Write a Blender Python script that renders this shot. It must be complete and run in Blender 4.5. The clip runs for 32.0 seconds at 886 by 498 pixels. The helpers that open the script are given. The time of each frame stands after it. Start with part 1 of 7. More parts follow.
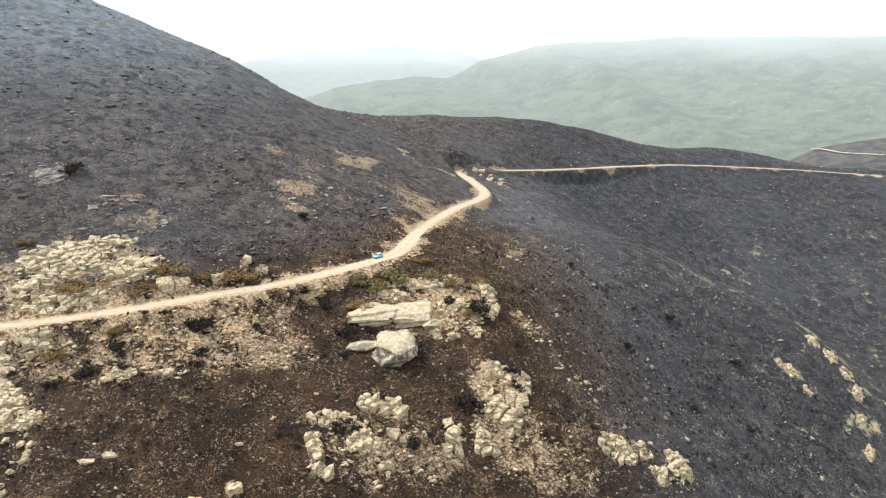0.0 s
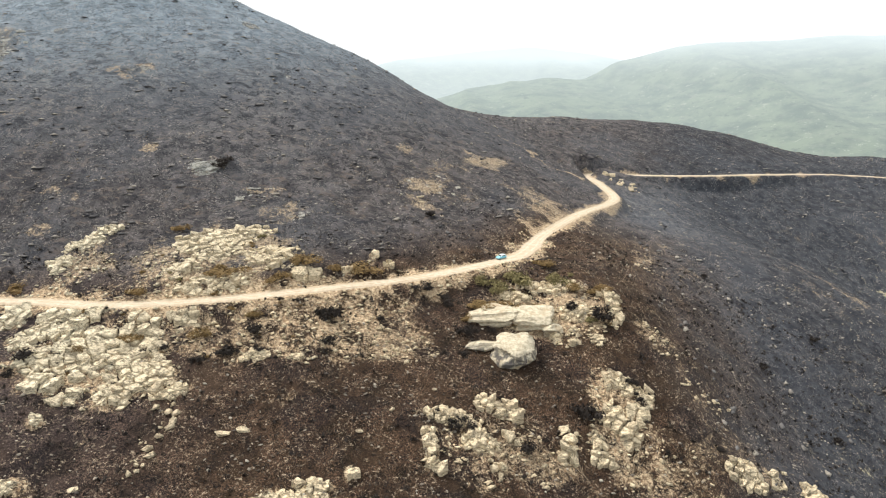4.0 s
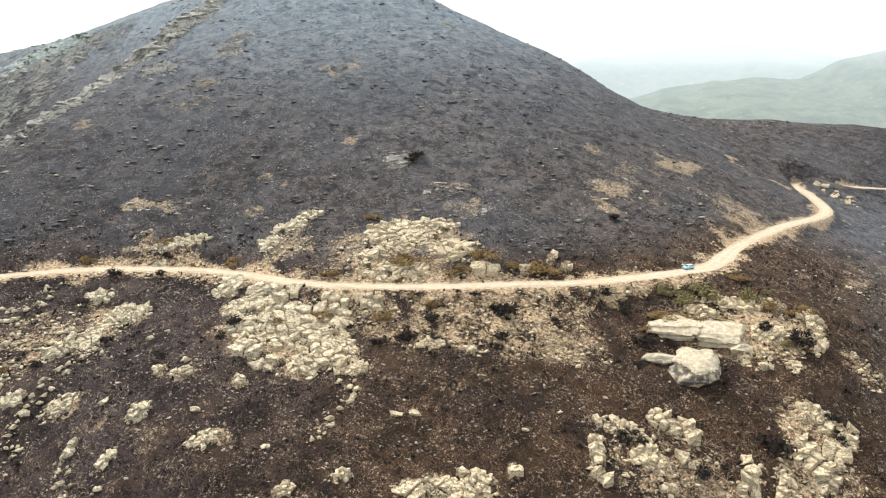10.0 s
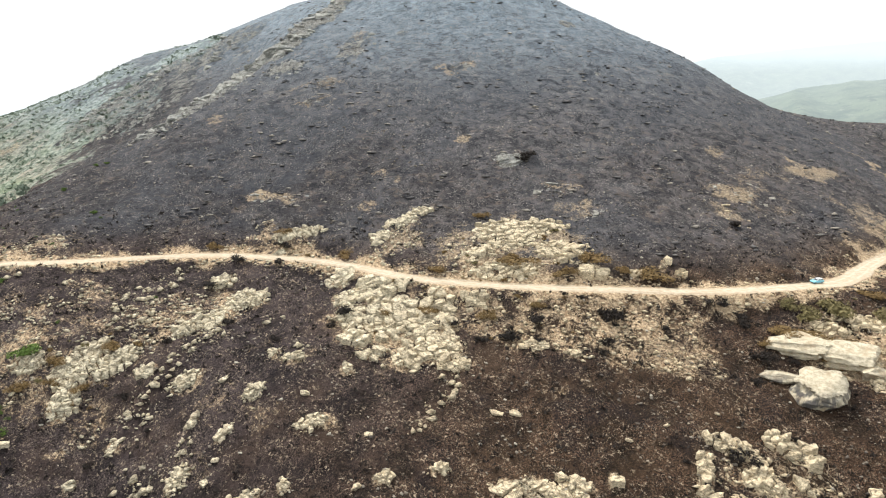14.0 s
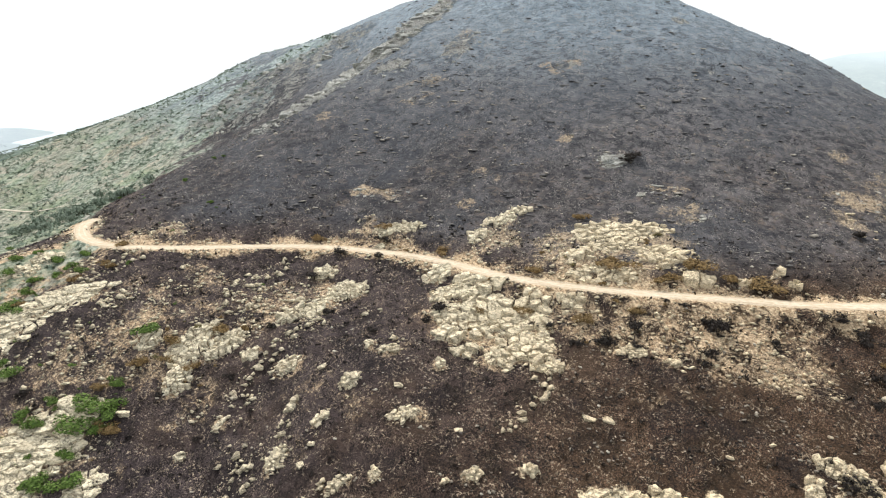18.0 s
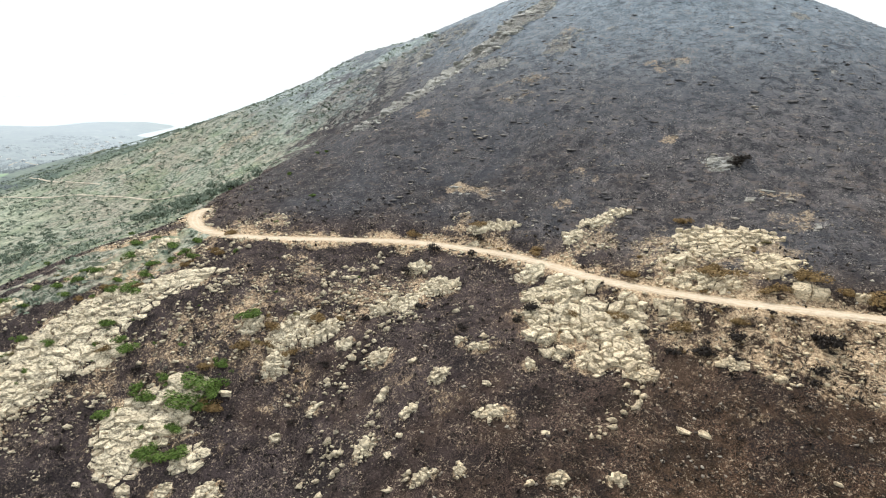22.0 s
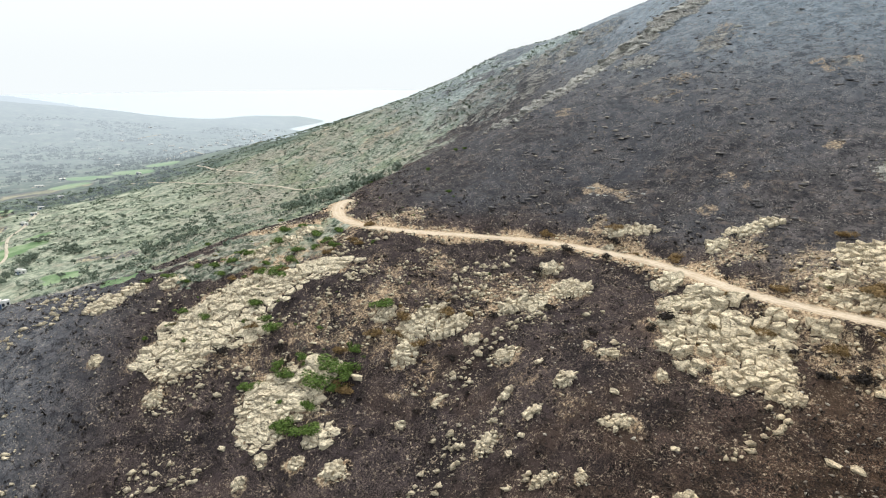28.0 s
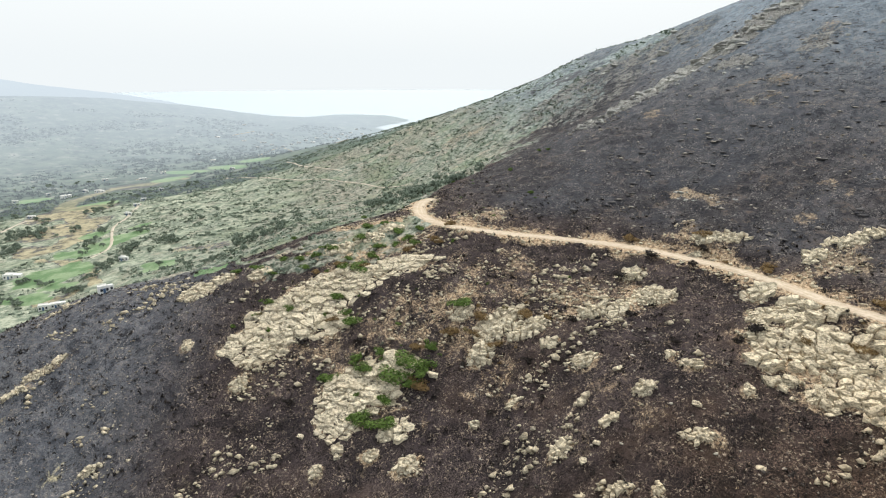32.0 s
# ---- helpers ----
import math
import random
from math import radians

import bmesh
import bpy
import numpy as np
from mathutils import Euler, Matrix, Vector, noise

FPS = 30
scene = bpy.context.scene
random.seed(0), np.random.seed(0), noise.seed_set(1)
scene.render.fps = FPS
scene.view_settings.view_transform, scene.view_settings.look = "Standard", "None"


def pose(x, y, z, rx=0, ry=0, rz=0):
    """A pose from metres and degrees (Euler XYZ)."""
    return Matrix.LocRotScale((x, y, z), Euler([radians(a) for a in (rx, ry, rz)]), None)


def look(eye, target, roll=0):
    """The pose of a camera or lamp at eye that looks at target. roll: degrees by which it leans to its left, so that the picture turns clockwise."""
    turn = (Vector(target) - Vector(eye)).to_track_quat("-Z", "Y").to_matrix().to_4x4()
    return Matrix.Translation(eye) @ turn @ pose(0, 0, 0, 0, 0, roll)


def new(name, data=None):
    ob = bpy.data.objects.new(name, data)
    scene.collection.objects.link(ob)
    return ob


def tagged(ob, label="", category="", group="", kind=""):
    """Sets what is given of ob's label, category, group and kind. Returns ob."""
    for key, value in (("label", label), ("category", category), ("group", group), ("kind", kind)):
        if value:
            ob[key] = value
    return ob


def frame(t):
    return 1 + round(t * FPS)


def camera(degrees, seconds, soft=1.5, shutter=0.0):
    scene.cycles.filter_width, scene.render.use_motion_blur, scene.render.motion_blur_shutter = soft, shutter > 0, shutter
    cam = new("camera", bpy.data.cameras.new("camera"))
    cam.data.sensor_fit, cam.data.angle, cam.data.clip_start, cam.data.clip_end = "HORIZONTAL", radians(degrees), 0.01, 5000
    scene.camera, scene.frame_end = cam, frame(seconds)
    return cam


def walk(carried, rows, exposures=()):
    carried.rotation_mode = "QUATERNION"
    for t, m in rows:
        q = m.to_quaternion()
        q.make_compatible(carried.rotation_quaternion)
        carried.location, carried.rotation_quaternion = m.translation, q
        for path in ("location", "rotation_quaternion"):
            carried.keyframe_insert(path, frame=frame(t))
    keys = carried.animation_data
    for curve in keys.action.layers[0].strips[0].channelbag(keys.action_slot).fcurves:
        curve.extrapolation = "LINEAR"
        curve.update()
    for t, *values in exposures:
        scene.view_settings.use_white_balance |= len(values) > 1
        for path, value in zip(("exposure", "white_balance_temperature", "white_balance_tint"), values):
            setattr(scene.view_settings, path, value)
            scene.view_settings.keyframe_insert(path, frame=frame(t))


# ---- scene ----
cam = camera(66.64, 32.0, soft=1.15)
STATION = (0.0, 0.0, 65.0)


def aim(t, yaw, tilt):
    return (t, pose(*STATION, 90 + tilt, 0.0, yaw))


walk(cam, [
    aim(0.0, -0.00, -15.02),
    aim(1.0, 2.68, -14.99),
    aim(2.0, 5.49, -14.93),
    aim(3.0, 8.16, -14.89),
    aim(3.5, 9.51, -14.90),
    aim(5.5, 14.80, -14.94),
    aim(6.0, 16.04, -14.94),
    aim(7.0, 18.67, -14.97),
    aim(8.0, 21.35, -15.00),
    aim(9.0, 23.89, -15.01),
    aim(10.0, 26.52, -15.02),
    aim(11.0, 28.99, -15.01),
    aim(12.0, 31.45, -15.00),
    aim(13.0, 33.72, -15.04),
    aim(14.0, 35.96, -15.11),
    aim(14.5, 37.15, -15.14),
    aim(16.5, 41.40, -15.21),
    aim(17.0, 42.45, -15.22),
    aim(18.0, 44.50, -15.24),
    aim(19.0, 46.54, -15.27),
    aim(20.0, 48.58, -15.31),
    aim(21.0, 50.59, -15.33),
    aim(22.0, 52.72, -15.38),
    aim(23.0, 55.03, -15.42),
    aim(24.0, 57.25, -15.45),
    aim(25.0, 59.39, -15.49),
    aim(25.5, 60.34, -15.48),
    aim(27.5, 63.58, -15.52),
    aim(28.0, 64.33, -15.54),
    aim(29.0, 65.71, -15.55),
    aim(30.0, 67.47, -15.51),
    aim(31.0, 69.29, -15.52),
    aim(32.0, 71.34, -15.54),
], exposures=[(0.0, 0.30, 6500, 10), (9.0, 0.38, 6480, 10), (14.0, 0.36, 6430, 10), (20.0, 0.30, 6340, 10), (26.0, 0.18, 6340, 10), (32.0, 0.06, 6340, 10)])

# ---- light: a bright overcast sky with a veiled sun ----
world = bpy.data.worlds.new("overcast_sky")
scene.world = world
world.use_nodes = True
wn = world.node_tree.nodes
wl = world.node_tree.links
wn.clear()
sky = wn.new("ShaderNodeTexSky")
sky.sky_type = "NISHITA"
sky.sun_disc = False
sky.sun_elevation, sky.sun_rotation = radians(52), radians(-70)
sky.air_density, sky.dust_density, sky.ozone_density = 1.0, 6.0, 1.0
cover = wn.new("ShaderNodeMix")
cover.data_type = "RGBA"
cover.inputs["Factor"].default_value = 0.86
cover.inputs["B"].default_value = (9.6, 10.0, 10.0, 1)
wl.new(sky.outputs[0], cover.inputs["A"])
back = wn.new("ShaderNodeBackground")
back.inputs["Strength"].default_value = 0.103
wl.new(cover.outputs["Result"], back.inputs["Color"])
wo = wn.new("ShaderNodeOutputWorld")
wl.new(back.outputs[0], wo.inputs[0])

sun = new("sun", bpy.data.lights.new("sun", "SUN"))
sun.data.energy, sun.data.angle, sun.data.color = 2.9, radians(5), (1.0, 0.95, 0.86)
sun.matrix_world = look((-160, 60, 230), (0, 0, 0))


# ---- materials ----
class Shade:
    """A small builder of node materials."""

    def __init__(self, name, rough=0.9, spec=0.2):
        self.m = bpy.data.materials.new(name)
        self.m.use_nodes = True
        self.n, self.l = self.m.node_tree.nodes, self.m.node_tree.links
        self.b = self.n["Principled BSDF"]
        self.b.inputs["Roughness"].default_value = rough
        self.b.inputs["Specular IOR Level"].default_value = spec
        g = self.n.new("ShaderNodeNewGeometry")
        self.pos = g.outputs["Position"]
        self.island = g.outputs["Random Per Island"]
        self.normal = g.outputs["Normal"]

    def put(self, value, socket):
        if hasattr(value, "links"):
            self.l.new(value, socket)
        else:
            socket.default_value = (*value, 1) if isinstance(value, tuple) and len(value) == 3 and socket.type == "RGBA" else value

    def noise(self, size, detail=4, rough=0.55, vector=None, warp=0.0):
        n = self.n.new("ShaderNodeTexNoise")
        n.inputs["Scale"].default_value = 1 / size
        n.inputs["Detail"].default_value = detail
        n.inputs["Roughness"].default_value = rough
        n.inputs["Distortion"].default_value = warp
        self.l.new(vector or self.pos, n.inputs["Vector"])
        return n.outputs["Fac"]

    def cells(self, size, feature="F1", vector=None, out="Distance"):
        n = self.n.new("ShaderNodeTexVoronoi")
        n.feature = feature
        n.inputs["Scale"].default_value = 1 / size
        self.l.new(vector or self.pos, n.inputs["Vector"])
        return n.outputs[out]

    def ramp(self, value, low, high, a=0.0, b=1.0):
        n = self.n.new("ShaderNodeMapRange")
        n.interpolation_type = "SMOOTHSTEP"
        self.put(value, n.inputs["Value"])
        for key, v in (("From Min", low), ("From Max", high), ("To Min", a), ("To Max", b)):
            self.put(v, n.inputs[key])
        return n.outputs["Result"]

    def mix(self, fac, a, b, kind="MIX"):
        n = self.n.new("ShaderNodeMix")
        n.data_type, n.blend_type = "RGBA", kind
        self.put(fac, n.inputs["Factor"])
        self.put(a, n.inputs["A"])
        self.put(b, n.inputs["B"])
        return n.outputs["Result"]

    def math(self, op, a, b=0.0):
        n = self.n.new("ShaderNodeMath")
        n.operation = op
        self.put(a, n.inputs[0])
        self.put(b, n.inputs[1])
        return n.outputs[0]

    def stretch(self, sx, sy, sz):
        n = self.n.new("ShaderNodeVectorMath")
        n.operation = "MULTIPLY"
        self.l.new(self.pos, n.inputs[0])
        n.inputs[1].default_value = (sx, sy, sz)
        return n.outputs[0]

    def attr(self, name):
        n = self.n.new("ShaderNodeAttribute")
        n.attribute_name = name
        s = self.n.new("ShaderNodeSeparateColor")
        self.l.new(n.outputs["Color"], s.inputs[0])
        return s.outputs[0], s.outputs[1], s.outputs[2]

    def random(self):
        return self.n.new("ShaderNodeObjectInfo").outputs["Random"]

    def color(self, c):
        self.put(c, self.b.inputs["Base Color"])
        return self

    def bump(self, height, distance, strength=0.6):
        n = self.n.new("ShaderNodeBump")
        n.inputs["Strength"].default_value = strength
        n.inputs["Distance"].default_value = distance
        self.l.new(height, n.inputs["Height"])
        self.l.new(n.outputs[0], self.b.inputs["Normal"])
        return self


def ground_material():
    s = Shade("burnt_hillside", 0.95, 0.1)
    rock, dry, green = s.attr("cover_a")
    track, ash, field = s.attr("cover_b")
    big, mid = s.noise(28, 5), s.noise(5.0, 6, 0.65)
    fine = s.noise(0.9, 5, 0.7)
    # charred soil, browner in places, strewn with ash, cinders and stone chips
    east = s.n.new("ShaderNodeSeparateXYZ")
    s.l.new(s.pos, east.inputs[0])
    umber = s.ramp(east.outputs["X"], -150, -60)
    soil = s.mix(s.ramp(mid, 0.36, 0.66), s.mix(umber, (0.011, 0.0085, 0.0095), (0.013, 0.0095, 0.0065)), s.mix(umber, (0.047, 0.036, 0.038), (0.041, 0.0255, 0.017)))
    soil = s.mix(s.math("MULTIPLY", s.ramp(big, 0.46, 0.64), s.math("MULTIPLY", s.ramp(east.outputs["X"], -230, -90, 0.15, 0.8), s.ramp(east.outputs["X"], 190, 120))), soil, s.mix(umber, (0.070, 0.046, 0.035), (0.044, 0.028, 0.017)))
    soil = s.mix(s.ramp(s.noise(17, 3), 0.48, 0.62, 0, 0.7), soil, (0.013, 0.011, 0.013))
    ash_haze_tone = s.mix(s.ramp(mid, 0.36, 0.68), (0.068, 0.074, 0.088), (0.158, 0.160, 0.174))
    ash_haze_tone = s.mix(s.ramp(s.noise(22, 5, 0.6), 0.48, 0.66, 0, 0.6), ash_haze_tone, (0.114, 0.117, 0.122))
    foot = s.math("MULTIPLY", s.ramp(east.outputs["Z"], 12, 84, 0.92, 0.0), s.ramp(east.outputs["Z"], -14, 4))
    ash_haze_tone = s.mix(foot, ash_haze_tone, s.mix(s.ramp(east.outputs["X"], -240, -110), s.mix(s.ramp(mid, 0.36, 0.68), (0.014, 0.013, 0.0155), (0.048, 0.043, 0.048)), s.mix(s.ramp(mid, 0.36, 0.68), (0.033, 0.029, 0.030), (0.122, 0.106, 0.104))))
    # hill haze painted into the colour: bluer and paler with height
    ash_haze_tone = s.mix(s.ramp(east.outputs["Z"], 46, 115, 0.0, 0.9), ash_haze_tone, s.mix(s.ramp(mid, 0.36, 0.68), (0.165, 0.222, 0.280), (0.300, 0.375, 0.435)))
    ash_haze_tone = s.mix(s.ramp(east.outputs["X"], 20, 100, 0.0, 0.85), ash_haze_tone, s.mix(s.ramp(mid, 0.36, 0.68), (0.017, 0.020, 0.0255), (0.054, 0.058, 0.067)))
    bands = s.noise(2.4, 6, 0.7, vector=s.stretch(0.42, 0.42, 1.0), warp=1.0)
    ash_haze_tone = s.mix(s.math("MULTIPLY", s.ramp(bands, 0.555, 0.61, 0, 0.7), s.ramp(east.outputs["X"], 90, 20, 0.25, 1.0)), ash_haze_tone, s.mix(foot, (0.23, 0.205, 0.185), (0.135, 0.10, 0.078)))
    ash_haze_tone = s.mix(s.ramp(bands, 0.47, 0.41, 0, 0.9), ash_haze_tone, (0.016, 0.017, 0.022))
    ash_haze_tone = s.mix(s.ramp(s.noise(60, 5, 0.6), 0.45, 0.62, 0, 0.4), ash_haze_tone, (0.074, 0.082, 0.098))
    soil = s.mix(ash, soil, ash_haze_tone)
    black = s.ramp(s.noise(1.7, 5, 0.75, warp=1.2), 0.50, 0.58, 0, 0.9)
    soil = s.mix(s.math("MULTIPLY", black, s.ramp(s.noise(8, 3), 0.36, 0.54)), soil, s.mix(ash, (0.007, 0.006, 0.007), s.mix(foot, (0.030, 0.034, 0.044), (0.010, 0.010, 0.012))))
    zone = s.ramp(s.noise(12, 5, 0.68, warp=0.6), 0.42, 0.60, 0.30, 1.0)
    litter = s.math("MULTIPLY", zone, s.ramp(s.noise(0.42, 5, 0.85, warp=0.4), 0.49, 0.58))
    soil = s.mix(s.math("MULTIPLY", litter, 0.85), soil, s.mix(ash, s.mix(umber, (0.155, 0.120, 0.110), (0.175, 0.106, 0.067)), s.mix(s.ramp(east.outputs["X"], 20, 80), s.mix(foot, (0.200, 0.212, 0.228), (0.112, 0.100, 0.093)), (0.085, 0.087, 0.096))))
    pale = s.ramp(s.noise(0.8, 6, 0.8, warp=0.6), 0.555, 0.595)
    soil = s.mix(s.math("MULTIPLY", pale, s.ramp(s.noise(6.0, 4, 0.7), 0.42, 0.60, 0.05, 0.85)), soil, s.mix(ash, (0.46, 0.365, 0.265), (0.33, 0.30, 0.275)))
    # second pass of painted haze, pale blue-grey high on the hill
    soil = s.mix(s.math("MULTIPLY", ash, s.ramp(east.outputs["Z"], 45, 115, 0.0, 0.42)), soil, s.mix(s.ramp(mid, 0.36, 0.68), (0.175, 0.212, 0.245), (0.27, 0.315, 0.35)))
    # singed straw and clay
    straw = s.mix(s.ramp(fine, 0.35, 0.65), (0.24, 0.155, 0.092), (0.70, 0.545, 0.365))
    straw = s.mix(s.math("MULTIPLY", ash, 0.85), straw, s.mix(s.ramp(fine, 0.35, 0.65), (0.17, 0.125, 0.088), (0.44, 0.355, 0.25)))
    straw = s.mix(s.ramp(east.outputs["Z"], -42, -60), straw, s.mix(s.ramp(s.noise(9, 6, 0.75), 0.38, 0.62), (0.190, 0.175, 0.115), (0.44, 0.39, 0.26)))
    edge = s.math("ADD", dry, s.math("MULTIPLY", s.math("SUBTRACT", s.noise(2.6, 7, 0.8, warp=1.2), 0.5), 2.6))
    edge = s.math("ADD", edge, s.math("MULTIPLY", s.math("SUBTRACT", s.noise(9.0, 4, 0.65), 0.5), 2.0))
    fleck = s.ramp(s.math("ADD", s.noise(0.75, 7, 0.82, warp=0.7), s.math("MULTIPLY", s.math("SUBTRACT", dry, 0.6), 0.22)), 0.445, 0.53, 0.10, 1.0)
    reed = s.ramp(east.outputs["Z"], -42, -60)
    c = s.mix(s.math("MULTIPLY", s.ramp(edge, 0.50, 0.80), s.math("MAXIMUM", fleck, reed)), soil, straw)
    # scrub and grass that the fire spared
    leaf = s.mix(s.ramp(s.noise(2.8, 6, 0.78), 0.44, 0.57), (0.070, 0.096, 0.070), (0.365, 0.385, 0.315))
    leaf = s.mix(s.ramp(s.noise(13, 6, 0.72), 0.50, 0.62, 0, 0.7), leaf, (0.42, 0.36, 0.29))
    leaf = s.mix(s.ramp(s.noise(70, 4, 0.6), 0.45, 0.60, 0, 0.55), leaf, s.mix(s.ramp(s.noise(2.8, 6, 0.78), 0.44, 0.57), (0.108, 0.106, 0.082), (0.350, 0.312, 0.250)))
    leaf = s.mix(s.ramp(s.noise(4.0, 5, 0.7, warp=0.6), 0.60, 0.66, 0, 0.8), leaf, (0.40, 0.385, 0.34))
    leaf = s.mix(s.ramp(s.noise(38, 4, 0.6), 0.48, 0.62, 0, 0.45), leaf, s.mix(s.ramp(s.noise(3.2, 6, 0.7), 0.38, 0.62), (0.080, 0.128, 0.066), (0.225, 0.290, 0.160)))
    # grey-green heath, with bluish haze painted in on the high flank
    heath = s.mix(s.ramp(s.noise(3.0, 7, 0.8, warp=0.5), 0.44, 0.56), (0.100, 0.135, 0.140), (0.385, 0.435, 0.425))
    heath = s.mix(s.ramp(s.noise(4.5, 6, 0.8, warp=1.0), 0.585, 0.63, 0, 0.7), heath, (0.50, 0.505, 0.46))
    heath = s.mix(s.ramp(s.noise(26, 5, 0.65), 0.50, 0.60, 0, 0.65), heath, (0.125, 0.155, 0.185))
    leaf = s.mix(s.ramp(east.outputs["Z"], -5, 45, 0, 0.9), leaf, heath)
    meadow = s.mix(s.ramp(s.noise(7, 5, 0.7), 0.4, 0.62), (0.165, 0.205, 0.150), (0.44, 0.455, 0.35))
    leaf = s.mix(s.math("MULTIPLY", s.ramp(east.outputs["Z"], -38, -66), s.ramp(s.noise(34, 5, 0.6), 0.40, 0.56, 0.35, 1.0)), leaf, meadow)
    edge = s.math("ADD", green, s.math("MULTIPLY", s.math("SUBTRACT", s.noise(6, 6, 0.75, warp=0.8), 0.5), 1.2))
    c = s.mix(s.ramp(edge, 0.42, 0.6), c, leaf)
    grass = s.mix(s.ramp(s.noise(14, 5), 0.4, 0.62), (0.140, 0.225, 0.110), (0.255, 0.335, 0.195))
    c = s.mix(s.ramp(s.math("ADD", field, s.math("MULTIPLY", s.math("SUBTRACT", s.noise(12, 5, 0.7), 0.5), 1.2)), 0.42, 0.58), c, grass)
    # pale schist and marble showing through
    grain = s.noise(0.8, 8, 0.7, vector=s.stretch(1, 1, 2.6))
    stone = s.mix(s.ramp(grain, 0.32, 0.66), s.mix(umber, (0.27, 0.23, 0.165), (0.25, 0.20, 0.13)), s.mix(umber, (0.74, 0.66, 0.49), (0.73, 0.63, 0.455)))
    stone = s.mix(s.ramp(s.noise(4, 4), 0.52, 0.70, 0, 0.6), stone, (0.46, 0.35, 0.23))
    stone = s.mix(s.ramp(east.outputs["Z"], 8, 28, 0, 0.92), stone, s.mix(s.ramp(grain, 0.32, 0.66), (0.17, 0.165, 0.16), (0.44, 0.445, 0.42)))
    seam = s.noise(1.6, 6, 0.7, vector=s.stretch(0.8, 0.8, 3.0), warp=1.5)
    crack = s.math("SUBTRACT", 1.0, s.ramp(s.math("ABSOLUTE", s.math("SUBTRACT", seam, 0.5)), 0.0, 0.035))
    stone = s.mix(s.math("MULTIPLY", crack, 0.75), stone, (0.07, 0.06, 0.05))
    stone = s.mix(s.ramp(s.noise(3.0, 6, 0.75, warp=0.8), 0.55, 0.62, 0, 0.85), stone, (0.085, 0.065, 0.05))
    edge = s.math("ADD", rock, s.math("MULTIPLY", s.math("SUBTRACT", s.noise(3.4, 8, 0.78, warp=0.8), 0.5), 2.6))
    edge = s.math("ADD", edge, s.math("MULTIPLY", s.math("SUBTRACT", s.noise(10.0, 4, 0.65), 0.5), 1.6))
    c = s.mix(s.ramp(edge, 0.56, 0.66), c, stone)
    # graded dirt
    dirt = s.mix(s.ramp(s.noise(1.6, 6, 0.7), 0.3, 0.7), (0.40, 0.315, 0.22), (0.60, 0.505, 0.385))
    edge = s.math("ADD", track, s.math("MULTIPLY", s.math("SUBTRACT", s.noise(1.7, 5, 0.7), 0.5), 0.8))
    c = s.mix(s.ramp(edge, 0.42, 0.62), c, dirt)
    h = s.math("ADD", s.math("MULTIPLY", fine, 0.5), s.math("MULTIPLY", s.noise(0.35, 4, 0.7), 0.3))
    h = s.math("SUBTRACT", h, s.math("MULTIPLY", s.math("MULTIPLY", crack, s.ramp(rock, 0.3, 0.6)), 0.5))
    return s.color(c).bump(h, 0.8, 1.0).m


def rock_material(name="pale_schist", tint=(1, 1, 1), lichen=0.55):
    s = Shade(name, 0.9, 0.2)
    stain = tuple(v if min(tint) > 0.99 else 0.8 * v * k for v, k in zip(tint, (1.0, 1.15, 1.45)))
    grain = s.noise(0.9, 8, 0.68, vector=s.stretch(1, 1, 2.8))
    lie = s.n.new("ShaderNodeSeparateXYZ")
    s.l.new(s.pos, lie.inputs[0])
    tan = s.ramp(lie.outputs["X"], -160, -70)
    c = s.mix(s.ramp(grain, 0.24, 0.64), s.mix(tan, tuple(a * b for a, b in zip((0.37, 0.305, 0.205), tint)), tuple(a * b for a, b in zip((0.36, 0.26, 0.16), tint))), s.mix(tan, tuple(a * b for a, b in zip((0.87, 0.77, 0.575), tint)), tuple(a * b for a, b in zip((0.90, 0.755, 0.525), tint))))
    c = s.mix(s.ramp(s.noise(2.3, 4), 0.54, 0.72, 0, 0.45), c, tuple(a * b for a, b in zip((0.42, 0.31, 0.19), stain)))
    c = s.mix(s.ramp(s.noise(1.1, 7, 0.78, warp=0.9), 0.56, 0.66, 0, lichen), c, tuple(a * b for a, b in zip((0.33, 0.25, 0.145), stain)))
    seam = s.noise(2.2, 5, 0.65, vector=s.stretch(0.7, 0.7, 2.6), warp=1.2)
    crack = s.math("SUBTRACT", 1.0, s.ramp(s.math("ABSOLUTE", s.math("SUBTRACT", seam, 0.5)), 0.0, 0.03))
    c = s.mix(s.math("MULTIPLY", crack, 0.7), c, (0.06, 0.048, 0.036))
    c = s.mix(s.ramp(s.noise(3.1, 5, 0.7), 0.62, 0.72, 0, 0.6), c, (0.06, 0.05, 0.045))
    c = s.mix(s.ramp(s.random(), 0.4, 1.0, 0.0, 0.35), c, tuple(a * b for a, b in zip((0.52, 0.43, 0.30), stain)))
    h = s.math("SUBTRACT", grain, s.math("MULTIPLY", crack, 0.6))
    return s.color(c).bump(h, 0.45, 0.9).m


def simple_leaf(name, dark, light, bright=None):
    s = Shade(name, 0.8, 0.15)
    c = s.mix(s.ramp(s.noise(0.5, 4, 0.7), 0.35, 0.65), dark, light)
    c = s.mix(s.ramp(s.island, 0, 1, 0, 0.5), c, bright or light)
    return s.color(c).m


def plain_paint(name, base, rough=0.5, metal=0.0, grime=0.25):
    s = Shade(name, rough, 0.4)
    c = s.mix(s.ramp(s.noise(0.8, 5), 0.4, 0.75, 0, grime), base, tuple(0.55 * v + 0.06 for v in base))
    s.b.inputs["Metallic"].default_value = metal
    return s.color(c).m


